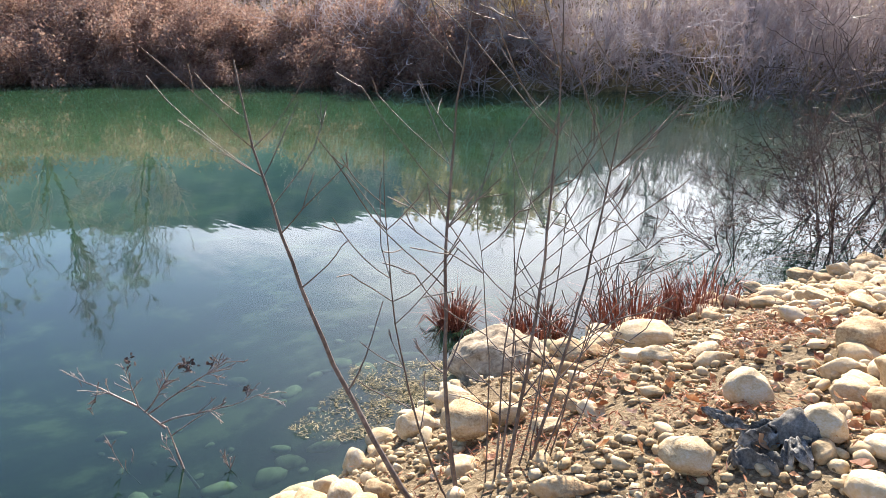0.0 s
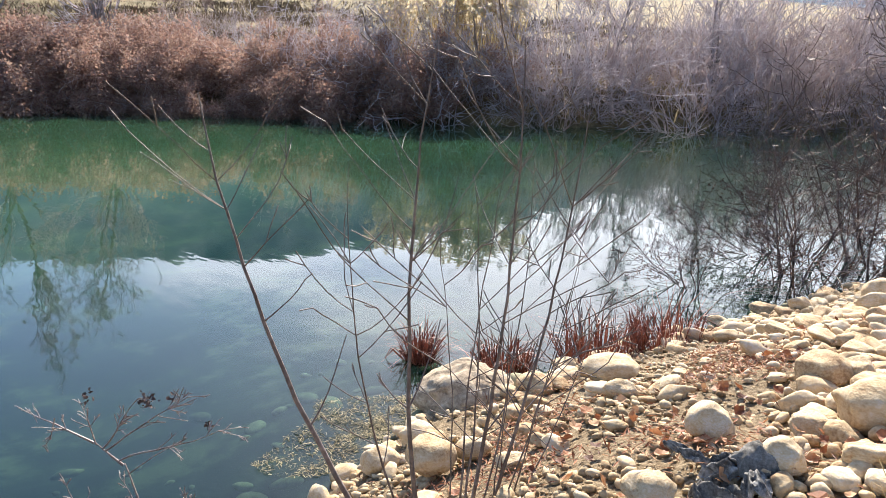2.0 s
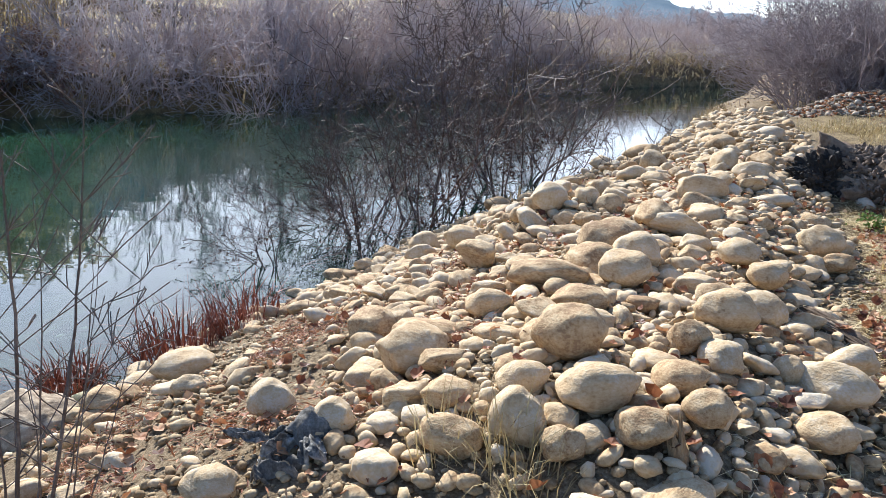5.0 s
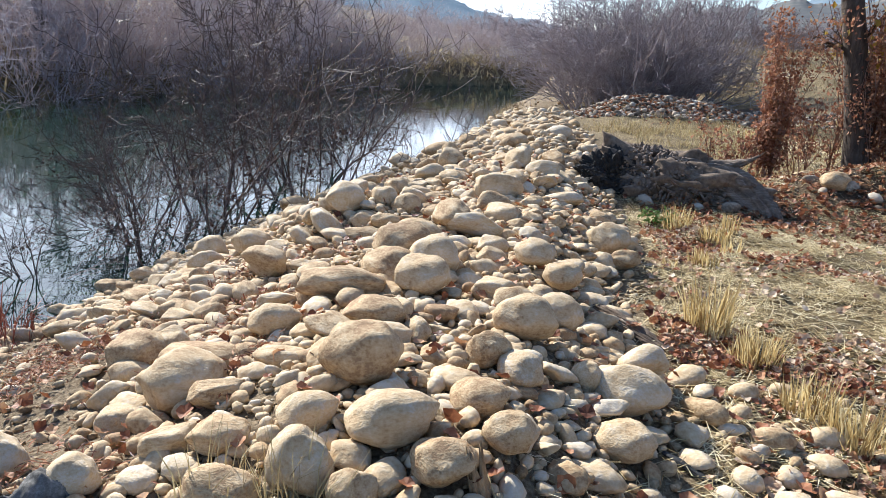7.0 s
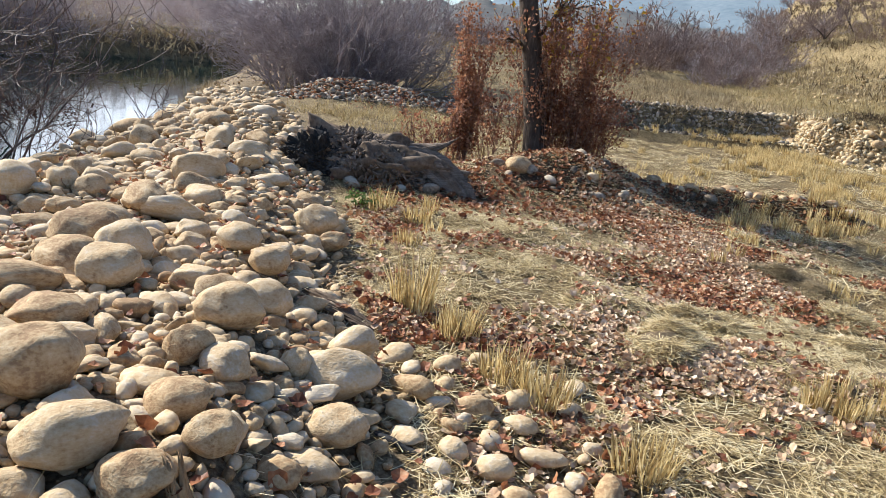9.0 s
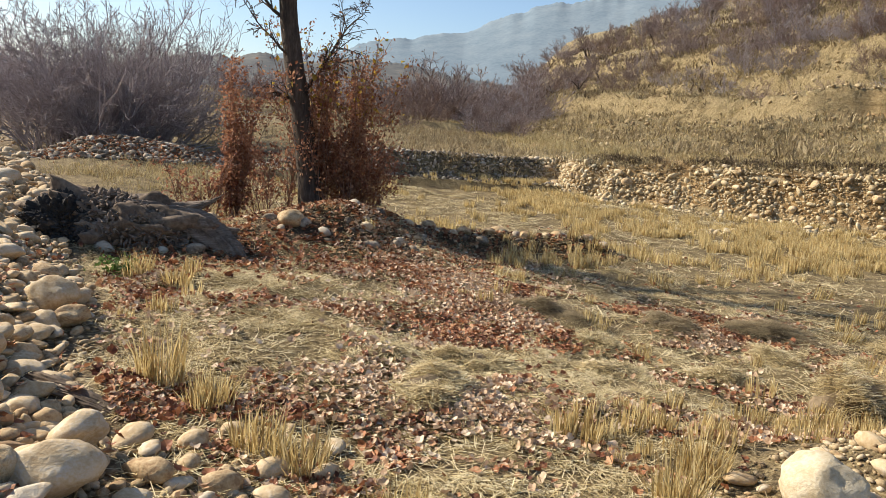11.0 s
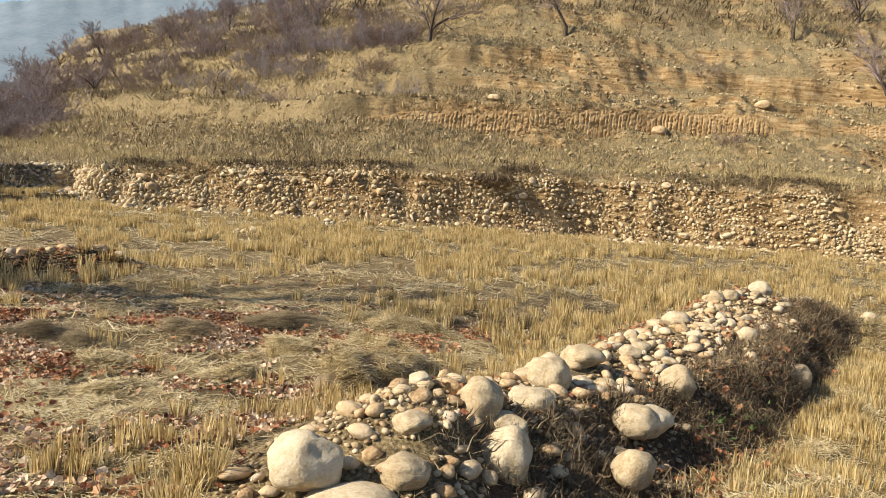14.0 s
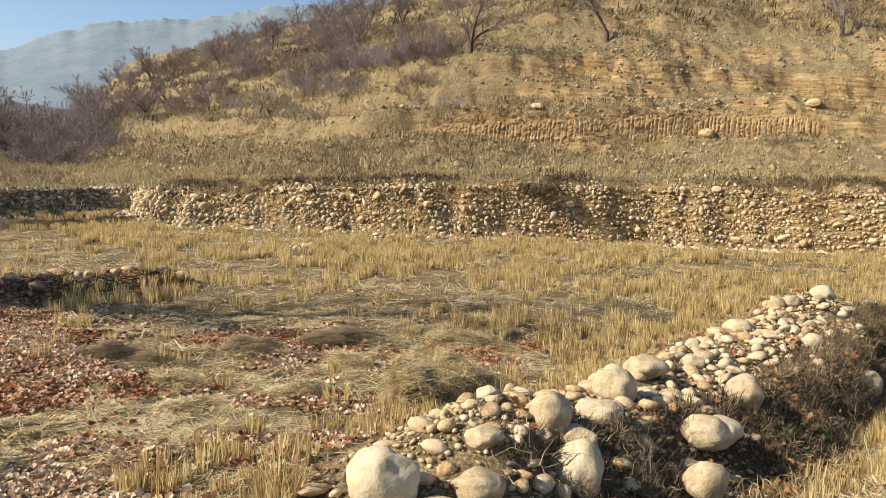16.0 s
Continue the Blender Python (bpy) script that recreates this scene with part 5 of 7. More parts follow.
def far_rows(x, y):
    return np.clip(-0.8 + 2.8 * vnoise(x * 0.6, y, 1.2, 51) + 1.8 * vnoise(x, y, 0.45, 52), 0, 1) * sstep(x, 5, 8) + 0.02


stubble("stubble", 16000, (5, 28), (-8, 19.8), far_rows, 0.95, "golden straw stubble standing in uneven rows")


def near_rows(x, y):
    edge = np.exp(-((x - pile_edge(y) - 0.45) / 0.25) ** 2) * (y > 1.5) * (y < 8) * 0.07
    ridge_side = np.exp(-((y - ridge_y(x) - 1.0) / 0.35) ** 2) * (x > 3) + 1.2 * np.exp(-((y - ridge_y(x) + 1.95) / 0.4) ** 2) * (x > 3.6)
    return np.clip(edge + 0.9 * ridge_side + np.clip(vnoise(x, y, 0.9, 53) - 0.35, 0, 1) * 0.5 * sstep(x, 2.5, 5), 0, 1)


stubble("near_stubble", 6500, (0.8, 12), (-3, 10.5), near_rows, 0.72, "dry straw tufts along the edge of the field")


def strew_flat(name, n, xr, yr, thick, mat, length, width, label, category):
    """Loose straws lying on the ground."""
    x, y = tuft_rng.uniform(*xr, n), tuft_rng.uniform(*yr, n)
    ok = clear_field(x, y) & (tuft_rng.random(n) < thick(x, y))
    x, y = x[ok], y[ok]
    k = len(x)
    base = (np.array([[-1, -0.5, 0], [-1, 0.5, 0], [1, 0.35, 0.12], [1, -0.35, 0.12]], float), np.array([[0, 1, 2], [0, 2, 3]]))
    m = turns(k, tuft_rng, 0.16) * np.stack([length * tuft_rng.uniform(0.5, 1.4, k), np.full(k, width), np.full(k, length)], 1)[:, None, :]
    v, f = strewn([base], np.stack([x, y, land(x, y) + tuft_rng.uniform(0.004, 0.03, k)], 1), m)
    return tagged(new(name, fast_mesh(name, v, f, mat, False)), label, category, kind="stuff")


stubble("far_stubble", 16000, (12, 28), (-8, 19.8), lambda x, y: np.clip(-0.8 + 2.8 * vnoise(x * 0.6, y, 1.3, 54) + 1.8 * vnoise(x, y, 0.4, 55), 0.03, 1), 1.0, "short straw stubble at the back of the field")
def leafy_strip(x, y):
    return np.exp(-((y - 5.3 + 0.7 * (x - 6)) / 1.1) ** 2) * sstep(x, 3.6, 4.6) * (1 - sstep(x, 8, 9.5))


strew_flat("loose_straw", 480000, (-1.0, 9), (-4.2, 10), lambda x, y: sstep(x, -0.8, 1.1) * sstep(y, -4.2, -1.2) * np.clip(0.5 + 0.7 * vnoise(x, y, 1.2, 57) + 1.5 * vnoise(x, y, 0.25, 56), 0.12, 1) * np.clip(1.4 - 0.08 * np.hypot(x, y), 0.25, 1) * (1 - 0.55 * leafy_strip(x, y)), m_mat, 0.065, 0.0046, "loose pale straw lying over the field", "straw")
strew_flat("lodged_straw", 26000, (3.5, 12), (-4, 1.2), lambda x, y: np.clip(0.7 + 0.8 * vnoise(x, y, 0.7, 64), 0.1, 1) * (y < ridge_y(x) - 0.9), m_mat, 0.12, 0.006, "pale straw pressed flat beside the ridge", "straw")
strew_flat("far_straw", 230000, (5, 28), (-8, 19.8), lambda x, y: np.clip(0.5 + 0.8 * vnoise(x, y, 1.5, 58) + 1.2 * vnoise(x, y, 0.4, 59), 0.1, 1) * (1 - 0.6 * leafy_strip(x, y)), m_mat, 0.12, 0.011, "loose straw between rows of stubble", "straw")


# follows the strip that is darkened for decayed straw and shade
def dark_band(x, y):
    mid = np.interp(x, [3, 4.6, 5.1, 6.3, 7.6, 9.7, 12, 14], [7.2, 6.6, 5.8, 5.15, 4.5, 2.9, 2.3, 2.0])
    return np.exp(-((y - mid) / 0.5) ** 2) * np.clip(0.7 + 1.2 * vnoise(x, y, 0.6, 68), 0, 1) * (x > 3.5)


strew_flat("rotten_straw", 60000, (3.4, 13), (1, 8.5), dark_band, m_scrub, 0.07, 0.006, "dark straw coloured for rot and shade along a strip of the field", "straw")
strew_flat("rotten_stems", 30000, (3.4, 13), (1, 8.5), dark_band, m_deadweed, 0.08, 0.007, "blackest straw coloured for rot and shade along the strip", "straw")


def leaf_cover(x, y):
    tree = np.exp(-(((x - 4) / 2.4) ** 2 + ((y - 7.6) / 3.0) ** 2))
    edge = np.exp(-((x - pile_edge(y) - 0.3) / 0.35) ** 2) * (y < 7.5) * (y > 3.0)
    drift = np.exp(-((y - 3.6 - 0.25 * (x - 3)) / 1.6) ** 2) * (x < 8)
    return np.clip((0.5 * tree + 0.22 * edge + 0.5 * drift + 0.6 * leafy_strip(x, y)) * (0.3 + 1.9 * vnoise(x, y, 0.8, 61) + 1.1 * vnoise(x, y, 0.27, 62)), 0.015, 1)


n = 175000
x, y = tuft_rng.uniform(0.6, 11, n), tuft_rng.uniform(-0.5, 12, n)
ok = clear_field(x, y) & (tuft_rng.random(n) < leaf_cover(x, y))
x, y = x[ok], y[ok]
m = turns(len(x), tuft_rng, 0.7) * (0.036 * tuft_rng.uniform(0.5, 1.7, len(x)))[:, None, None]
pale = tuft_rng.random(len(x)) < np.clip(0.42 + 0.8 * vnoise(x, y, 0.7, 66), 0.1, 0.9)
for some, name, mat, what in ((~pale, "fallen_leaves", m_litter, "curled red brown plane leaves strewn over the straw"), (pale, "bleached_leaves", m_pale_leaf, "bleached pale plane leaves lying on the straw")):
    v, f = strewn([LOBED], np.stack([x, y, land(x, y) + 0.034], 1)[some], m[some])
    tagged(new(name, fast_mesh(name, v, f, mat, False)), what, "leaves", kind="stuff")
# leaf litter over the mounds and the dirt under the saplings
n = 3200
x = np.concatenate([tuft_rng.normal(4.2, 1.1, n // 2), tuft_rng.normal(2.2, 0.7, n // 4), tuft_rng.uniform(5, 8.8, n // 4)])
y = np.concatenate([tuft_rng.normal(8.9, 0.8, n // 2), tuft_rng.normal(8.0, 0.5, n // 4), tail_y(x[-(n // 4):]) + tuft_rng.normal(0, 0.3, n // 4)])
bx = tuft_rng.uniform(1.2, 7.0, 2600)
x, y = np.concatenate([x, bx]), np.concatenate([y, 19.3 + 0.25 * bx + tuft_rng.normal(0, 0.6, 2600)])
ok = (x - pile_edge(y)) > 0.15
x, y = x[ok], y[ok]
m = turns(len(x), tuft_rng, 0.8) * (0.055 * tuft_rng.uniform(0.6, 1.4, len(x)))[:, None, None]
v, f = strewn([LOBED], np.stack([x, y, land(x, y) + 0.03], 1), m)
tagged(new("mound_leaves", fast_mesh("mound_leaves", v, f, m_litter, False)), "drift of russet leaves over the dark mounds", "leaves", kind="stuff")
n = 26000
x, y = tuft_rng.uniform(-3.6, -1.0, n), tuft_rng.uniform(0.9, 5.5, n)
ok = (x - shore_near(y) > 0.25) & (tuft_rng.random(n) < np.clip(-0.05 + 1.3 * vnoise(x, y, 0.45, 67) + 0.6 * np.exp(-((x + 2.3) ** 2 + (y - 1.7) ** 2) / 0.8), 0.03, 1))
x, y = x[ok], y[ok]
m = turns(len(x), tuft_rng, 0.5) * np.stack([0.014 + 0 * x, 0.05 * tuft_rng.uniform(0.5, 1.4, len(x)), 0.03 + 0 * x], 1)[:, None, :]
v, f = strewn([LEAF], np.stack([x, y, land(x, y) + tuft_rng.uniform(0.01, 0.06, len(x))], 1), m)
tagged(new("willow_litter", fast_mesh("willow_litter", v, f, m_litter, False)), "thin reddish willow leaves littering the dirt", "leaves", kind="stuff")
# leaves caught between the stones
n = 900
x, y = tuft_rng.uniform(-2.5, 1.2, n), tuft_rng.uniform(1.5, 9, n)
m = turns(n, tuft_rng, 0.6) * (0.05 * tuft_rng.uniform(0.6, 1.4, n))[:, None, None]
v, f = strewn([LOBED], np.stack([x, y, land(x, y) + 0.05], 1), m)
tagged(new("caught_leaves", fast_mesh("caught_leaves", v, f, m_litter, False)), "red brown leaves caught between the stones", "leaves", kind="stuff")

# straw caught on the field side of the stone bank
n = 26000
x, y = tuft_rng.uniform(-0.2, 2.4, n), tuft_rng.uniform(1.4, 9, n)
t = (x - shore_near(y)) / (pile_edge(y) - shore_near(y))
ok = tuft_rng.random(n) < np.interp(t, [0.84, 0.95, 1.05, 1.15], [0, 0.5, 0.9, 0.3]) * np.clip(0.7 + 1.0 * vnoise(x, y, 0.3, 77), 0.1, 1)
x, y = x[ok], y[ok]
bit = (np.array([[-1, -0.5, 0], [-1, 0.5, 0], [1, 0.35, 0.12], [1, -0.35, 0.12]], float), np.array([[0, 1, 2], [0, 2, 3]]))
m = turns(len(x), tuft_rng, 0.25) * np.stack([0.05 * tuft_rng.uniform(0.5, 1.5, len(x)), 0.004 + 0 * x, 0.05 + 0 * x], 1)[:, None, :]
v, f = strewn([bit], np.stack([x, y, land(x, y) + tuft_rng.uniform(0.005, 0.03, len(x))], 1), m)
tagged(new("bank_straw", fast_mesh("bank_straw", v, f, m_mat, False)), "broken straw at the foot of the stone bank", "straw", kind="stuff")

# straw and leaves blown onto the ridge
n = 9000
x = tuft_rng.uniform(3.0, 12, n)
y = ridge_y(x) + tuft_rng.uniform(-1.4, 0.8, n)
ok = tuft_rng.random(n) < np.clip(0.35 + 0.9 * vnoise(x, y, 0.5, 69), 0.05, 1)
x, y = x[ok], y[ok]
straw_bit = (np.array([[-1, -0.5, 0], [-1, 0.5, 0], [1, 0.35, 0.12], [1, -0.35, 0.12]], float), np.array([[0, 1, 2], [0, 2, 3]]))
m = turns(len(x), tuft_rng, 0.3) * np.stack([0.06 * tuft_rng.uniform(0.5, 1.5, len(x)), 0.005 + 0 * x, 0.06 + 0 * x], 1)[:, None, :]
v, f = strewn([straw_bit], np.stack([x, y, land(x, y) + tuft_rng.uniform(0.01, 0.05, len(x))], 1), m)
tagged(new("ridge_straw", fast_mesh("ridge_straw", v, f, m_scrub, False)), "brown straw and dead stems strewn on the ridge", "straw", kind="stuff")
m = turns(400, tuft_rng, 0.7) * (0.055 * tuft_rng.uniform(0.6, 1.3, 400))[:, None, None]
v, f = strewn([LOBED], np.stack([x, y, land(x, y) + 0.04], 1)[:400], m)
tagged(new("ridge_leaves", fast_mesh("ridge_leaves", v, f, m_litter, False)), "russet leaves caught on the ridge", "leaves", kind="stuff")

# heaps of cut hay; a dark core inside gives them their shaded side
for k, (x, y, w, h) in enumerate(((3.28, 4.39, 0.30, 0.13), (2.64, 3.9, 0.34, 0.14), (5.98, 2.98, 0.62, 0.36), (4.4, 4.1, 0.3, 0.10), (6.6, 4.2, 0.42, 0.12), (8.3, 3.9, 0.6, 0.14), (5.2, 5.9, 0.4, 0.13), (6.4, 5.3, 0.45, 0.14), (7.4, 4.9, 0.5, 0.13), (9.0, 3.5, 0.5, 0.14), (4.9, 4.8, 0.32, 0.10), (7.1, 3.5, 0.4, 0.13), (9.8, 3.0, 0.5, 0.15), (3.9, 3.5, 0.3, 0.09), (5.4, 3.9, 0.34, 0.10))):
    r = np.random.default_rng(700 + k)
    n = int(2400 + 3000 * w)
    a, q = r.uniform(0, 2 * np.pi, n), np.sqrt(r.random(n))
    rim = 1 + 0.45 * vnoise(np.cos(a) * 1.5, np.sin(a) * 1.5, 1.0, 33 + k)
    px, py = w * rim * q * np.cos(a), (0.45 if k == 2 else 0.62) * w * rim * q * np.sin(a)
    pz = h * np.clip(1 - q ** (8 if k == 2 else 3), 0, 1) * (0.75 + 0.5 * vnoise(px * 5, py * 5, 1.0, 37 + k)) * r.uniform(0.5, 1.05, n)
    base = (np.array([[-1, -0.5, 0], [-1, 0.5, 0], [1, 0.35, 0.15], [1, -0.35, 0.15]], float), np.array([[0, 1, 2], [0, 2, 3]]))
    m = turns(n, r, 0.2) * np.stack([0.08 * r.uniform(0.5, 1.4, n), np.full(n, 0.005), np.full(n, 0.05)], 1)[:, None, :]
    v, f = strewn([base], np.stack([px, py, pz], 1), m)
    dv, df = stone_shape(3, 705 + k, 0.25)
    dv = dv * (np.array([w * 0.98, w * 0.44, h * 0.72]) if k == 2 else np.array([w * 0.72, w * 0.45, h * 0.6]))
    ob = new("hay_mat", fast_mesh("hay_mat", np.concatenate([v, dv]), np.concatenate([f, df + len(v)]), [m_scrub if k in (6, 7, 8, 9, 12) else m_mat, m_deadweed], False, [0] * len(f) + [1] * len(df)))
    ob.matrix_basis = pose(x, y, float(land(x, y)), 0, 0, -20 if k == 2 else r.uniform(0, 180))
    tagged(ob, "small heap of matted cut hay on the field", "hay", "hay heaps on the field")

# tall straw tufts at the foot of the stones
for k, (x, y, h) in enumerate(((1.15, 4.35, 0.42), (1.32, 3.95, 0.26), (1.38, 3.4, 0.24), (1.5, 3.15, 0.25), (1.5, 7.0, 0.28), (1.75, 6.6, 0.22), (3.0, 2.3, 0.3), (3.35, 2.45, 0.28), (1.7, 2.6, 0.22))):
    r = np.random.default_rng(720 + k)
    v, f = blades(150, r, h, 0.005, 0.2, 0.12, 0.2)
    ob = new("straw_tuft", fast_mesh("straw_tuft", v, f, m_straw, False))
    ob.matrix_basis = pose(x, y, float(land(x, y)) - 0.02)
    tagged(ob, "upright tuft of golden dry grass", "grass tuft", "straw tufts by the stones")

# ---- the tree with its leafy suckers ----
TX, TY = 4.63, 10.7
TZ = float(land(TX, TY))
tree = tagged(new("tree"), "leaning dark-barked tree with brown leafy suckers round its foot", "tree")
tree.matrix_basis = pose(TX, TY, TZ)
r = np.random.default_rng(801)
segs, tips = [], []
TRUNK = ((0.0, 0.0, -0.3, 0.235), (-0.02, 0.02, 0.12, 0.185), (-0.07, 0.06, 0.75, 0.172), (-0.16, 0.12, 1.35, 0.162), (-0.25, 0.18, 1.85, 0.150), (-0.36, 0.22, 2.4, 0.140),
         (-0.45, 0.26, 2.95, 0.130), (-0.52, 0.28, 3.6, 0.122), (-0.62, 0.32, 4.3, 0.108), (-0.66, 0.38, 5.1, 0.092), (-0.77, 0.41, 5.9, 0.07), (-0.82, 0.48, 6.7, 0.045))
for (ax, ay, az, ra), (bx, by, bz, rb) in zip(TRUNK[:-1], TRUNK[1:]):
    segs.append((ax, ay, az, bx, by, bz, ra, rb))
TWIGGY = dict(TREE, steps=9, wiggle=0.13, thin=0.0042, rise=(0.3, 0.15, -0.5), bare=(0.12, 0.1, 0.1), shoots=(1.6, 1.1, 0.5), angle=(0.4, 1.0), ratio=(0.28, 0.5))
for at, way_out, size, rad in ((4, (0.62, -0.2, 0.9), 1.7, 0.030), (4, (-0.75, 0.2, 0.25), 0.6, 0.035), (5, (-0.8, -0.3, 0.55), 1.0, 0.022), (6, (-0.9, 0.3, 0.5), 1.3, 0.028), (7, (0.85, 0.3, 0.35), 1.6, 0.04),
                                (7, (-1.0, -0.3, 0.12), 1.9, 0.042), (7, (-0.6, 0.8, 0.4), 1.6, 0.035), (8, (1.0, -0.2, 0.25), 2.4, 0.045), (8, (-1.0, 0.2, 0.3), 2.2, 0.042), (8, (0.2, -1.0, 0.4), 1.8, 0.035),
                                (9, (0.8, 0.5, 0.6), 2.0, 0.035), (9, (-0.7, -0.6, 0.6), 2.0, 0.035), (10, (0.5, -0.6, 0.9), 1.6, 0.03), (10, (-0.5, 0.7, 0.9), 1.6, 0.03), (11, (0.1, 0.1, 1.0), 1.3, 0.03)):
    d = np.array(way_out) / np.linalg.norm(way_out)
    limb(segs, tips, TRUNK[at][:3], d, size, rad, 0, r, TWIGGY)
part("trunk", fast_mesh("trunk", *tubes([s for s in segs if s[6] > 0.06], 12), m_bark), tree)
part("crown", fast_mesh("crown", *tubes([s for s in segs if s[6] <= 0.06], 4), m_bark), tree)
SUCKER = dict(BARE, steps=8, wiggle=0.07, rise=(0.25, 0.4, 0.3), thin=0.004, levels=2, bare=(0.1, 0.1), shoots=(1.1, 0.7), angle=(0.3, 0.7), ratio=(0.3, 0.5))
for k, (x, y, n, h, lean, br) in enumerate(((5.02, 10.75, 34, 2.9, 0.13, 0.33), (3.5, 10.95, 18, 2.35, 0.06, 0.12), (4.15, 11.2, 10, 1.5, 0.25, 0.35), (5.4, 10.6, 12, 1.6, 0.3, 0.3), (3.1, 11.0, 6, 1.0, 0.5, 0.25))):
    sg, tp = bush_segments(820 + k, n, h, 0.011, dict(SUCKER, angle=(0.15, 0.45), ratio=((0.2, 0.36), (0.1, 0.2))[k]) if k < 2 else SUCKER, br, lean)
    rr = np.random.default_rng(840 + k)
    lv, lf = leaves(tp[rr.random(len(tp)) < np.clip(1.45 - tp[:, 2] / 2.4, 0.15, 1.0)], (3, 2, 1, 2, 1)[k], 0.056, rr, 0.07)
    ob = bush_thing("leafy_sucker", split_crown(sg, m_red_twig, 0.007) + [("foliage", fast_mesh("foliage", lv, lf, m_dead_leaf, False))],
                    "thicket of shoots with withered red brown leaves", "bush", "suckers round the tree")
    ob.matrix_basis = pose(x, y, float(land(x, y)))
    if k == 0:
        top = tp[tp[:, 2] > 1.7]
        yv, yf = leaves(top[::7], 1, 0.085, rr, 0.06)
        part("yellow_foliage", fast_mesh("yellow_foliage", yv, yf, m_yellow_leaf, False), ob, "last yellow leaves on the shoot tips")
for k, (x, y, z, w) in enumerate(((3.6, 9.8, 0.36, 0.15), (3.55, 8.75, 0.45, 0.19), (2.95, 10.2, 0.2, 0.15), (4.5, 8.65, 0.5, 0.10), (5.4, 8.9, 0.4, 0.09))):
    set_stone(x, y, float(land(x, y)) + w * 0.3, w, w * 0.75, w * 0.6, 40 * k, k + 3, 0.2, "pale boulder at the foot of the tree", "boulders by the tree")

# charred stump heap
bm = bmesh.new()
bmesh.ops.create_uvsphere(bm, u_segments=110, v_segments=56, radius=1)
for vert in bm.verts:
    c = vert.co
    w = noise.noise(c * 2.2 + Vector((3, 1, 7))) * 0.34 + noise.noise(c * 5) * 0.24 + noise.noise(c * 10) * 0.15 + noise.noise(c * 24) * 0.07
    ridge_w = 0.05 * math.sin(22 * math.atan2(c.z, c.y) + 3 * noise.noise(c * 3))
    k = 1 + w + ridge_w
    vert.co = Vector((c.x * 0.98 * k, c.y * 0.5 * k, c.z * (0.46 - 0.2 * c.x) * k))
me = bpy.data.meshes.new("stump")
bm.to_mesh(me)
bm.free()
me.polygons.foreach_set("use_smooth", [True] * len(me.polygons))
me.materials.append(m_heap)
stump = tagged(new("charred_stump", me), "charred uprooted stump half buried in an ash-grey heap", "stump")
stump.matrix_basis = pose(1.72, 8.5, 0.06, 0, 0, -14)


def split_log(name, path, label, flat=1.0, seed=0, mat=m_root, category=""):
    """A weathered length of trunk with cracks along its grain; path rows: x, y, z, radius."""
    p = np.array(path, float)
    t = np.linspace(0, len(p) - 1, 60)
    c = np.stack([np.interp(t, range(len(p)), p[:, k]) for k in range(4)], 1)
    d = np.gradient(c[:, :3], axis=0)
    d /= np.linalg.norm(d, axis=1, keepdims=True)
    u = np.cross(d, [0, 0, 1.0])
    u /= np.linalg.norm(u, axis=1, keepdims=True)
    w = np.cross(u, d)
    sides = 110
    a = np.linspace(0, 2 * np.pi, sides, endpoint=False)
    drift = 0.35 * vnoise(t[:, None] * 1.3, 0 * a[None], 1.0, seed + 5)
    grain = 1 + 0.12 * vnoise(a * 5, 0 * a, 1.0, seed) + 0.13 * vnoise((a[None] + drift) * 11, 0.6 * t[:, None], 1.0, seed + 1) - 0.10 * np.clip(vnoise((a[None] + drift) * 24, 1.1 * t[:, None], 1.0, seed + 4) - 0.05, 0, 1)
    rad = c[:, 3:4] * grain * (1 + 0.12 * vnoise(t[:, None] * 3, a[None] * 3, 1.0, seed + 2))
    v = c[:, None, :3] + rad[..., None] * (np.cos(a)[None, :, None] * u[:, None] + flat * np.sin(a)[None, :, None] * w[:, None])
    v[-1] += d[-1] * 0.12 * vnoise(a * 4, 0 * a, 1.0, seed + 3)[:, None]
    i = np.arange(60 * sides).reshape(60, sides)
    k = np.roll(i, -1, 1)
    f = np.concatenate([np.stack([i[:-1], k[:-1], k[1:]], -1).reshape(-1, 3), np.stack([i[:-1], k[1:], i[1:]], -1).reshape(-1, 3)])
    ends = [c[0, :3], c[-1, :3] - d[-1] * 0.05]
    n0 = 60 * sides
    f = np.concatenate([f, np.stack([k[0], i[0], np.full(sides, n0)], 1), np.stack([i[-1], k[-1], np.full(sides, n0 + 1)], 1)])
    me = fast_mesh(name, np.concatenate([v.reshape(-1, 3), ends]), f, mat)
    return tagged(new(name, me), label, category) if category else part(name, me, stump, label)


split_log("log", ((-0.35, 0.02, 0.12, 0.30), (0.2, -0.04, 0.16, 0.29), (0.62, -0.12, 0.12, 0.25), (0.95, -0.28, -0.10, 0.20), (1.14, -0.42, -0.32, 0.13)), "cracked grey weathered trunk", 1.0, 301)
split_log("shard", ((0.42, 0.05, 0.36, 0.09), (0.62, 0.07, 0.40, 0.085), (0.78, 0.08, 0.46, 0.04), (0.86, 0.08, 0.52, 0.012)), "splintered grey shard of wood", 0.55, 311)
split_log("root", ((-0.5, -0.2, 0.15, 0.08), (-0.8, -0.38, 0.12, 0.06), (-0.98, -0.48, 0.02, 0.03)), "burnt root end", 1.0, 321)
bm = bmesh.new()
bmesh.ops.create_icosphere(bm, subdivisions=6, radius=1)
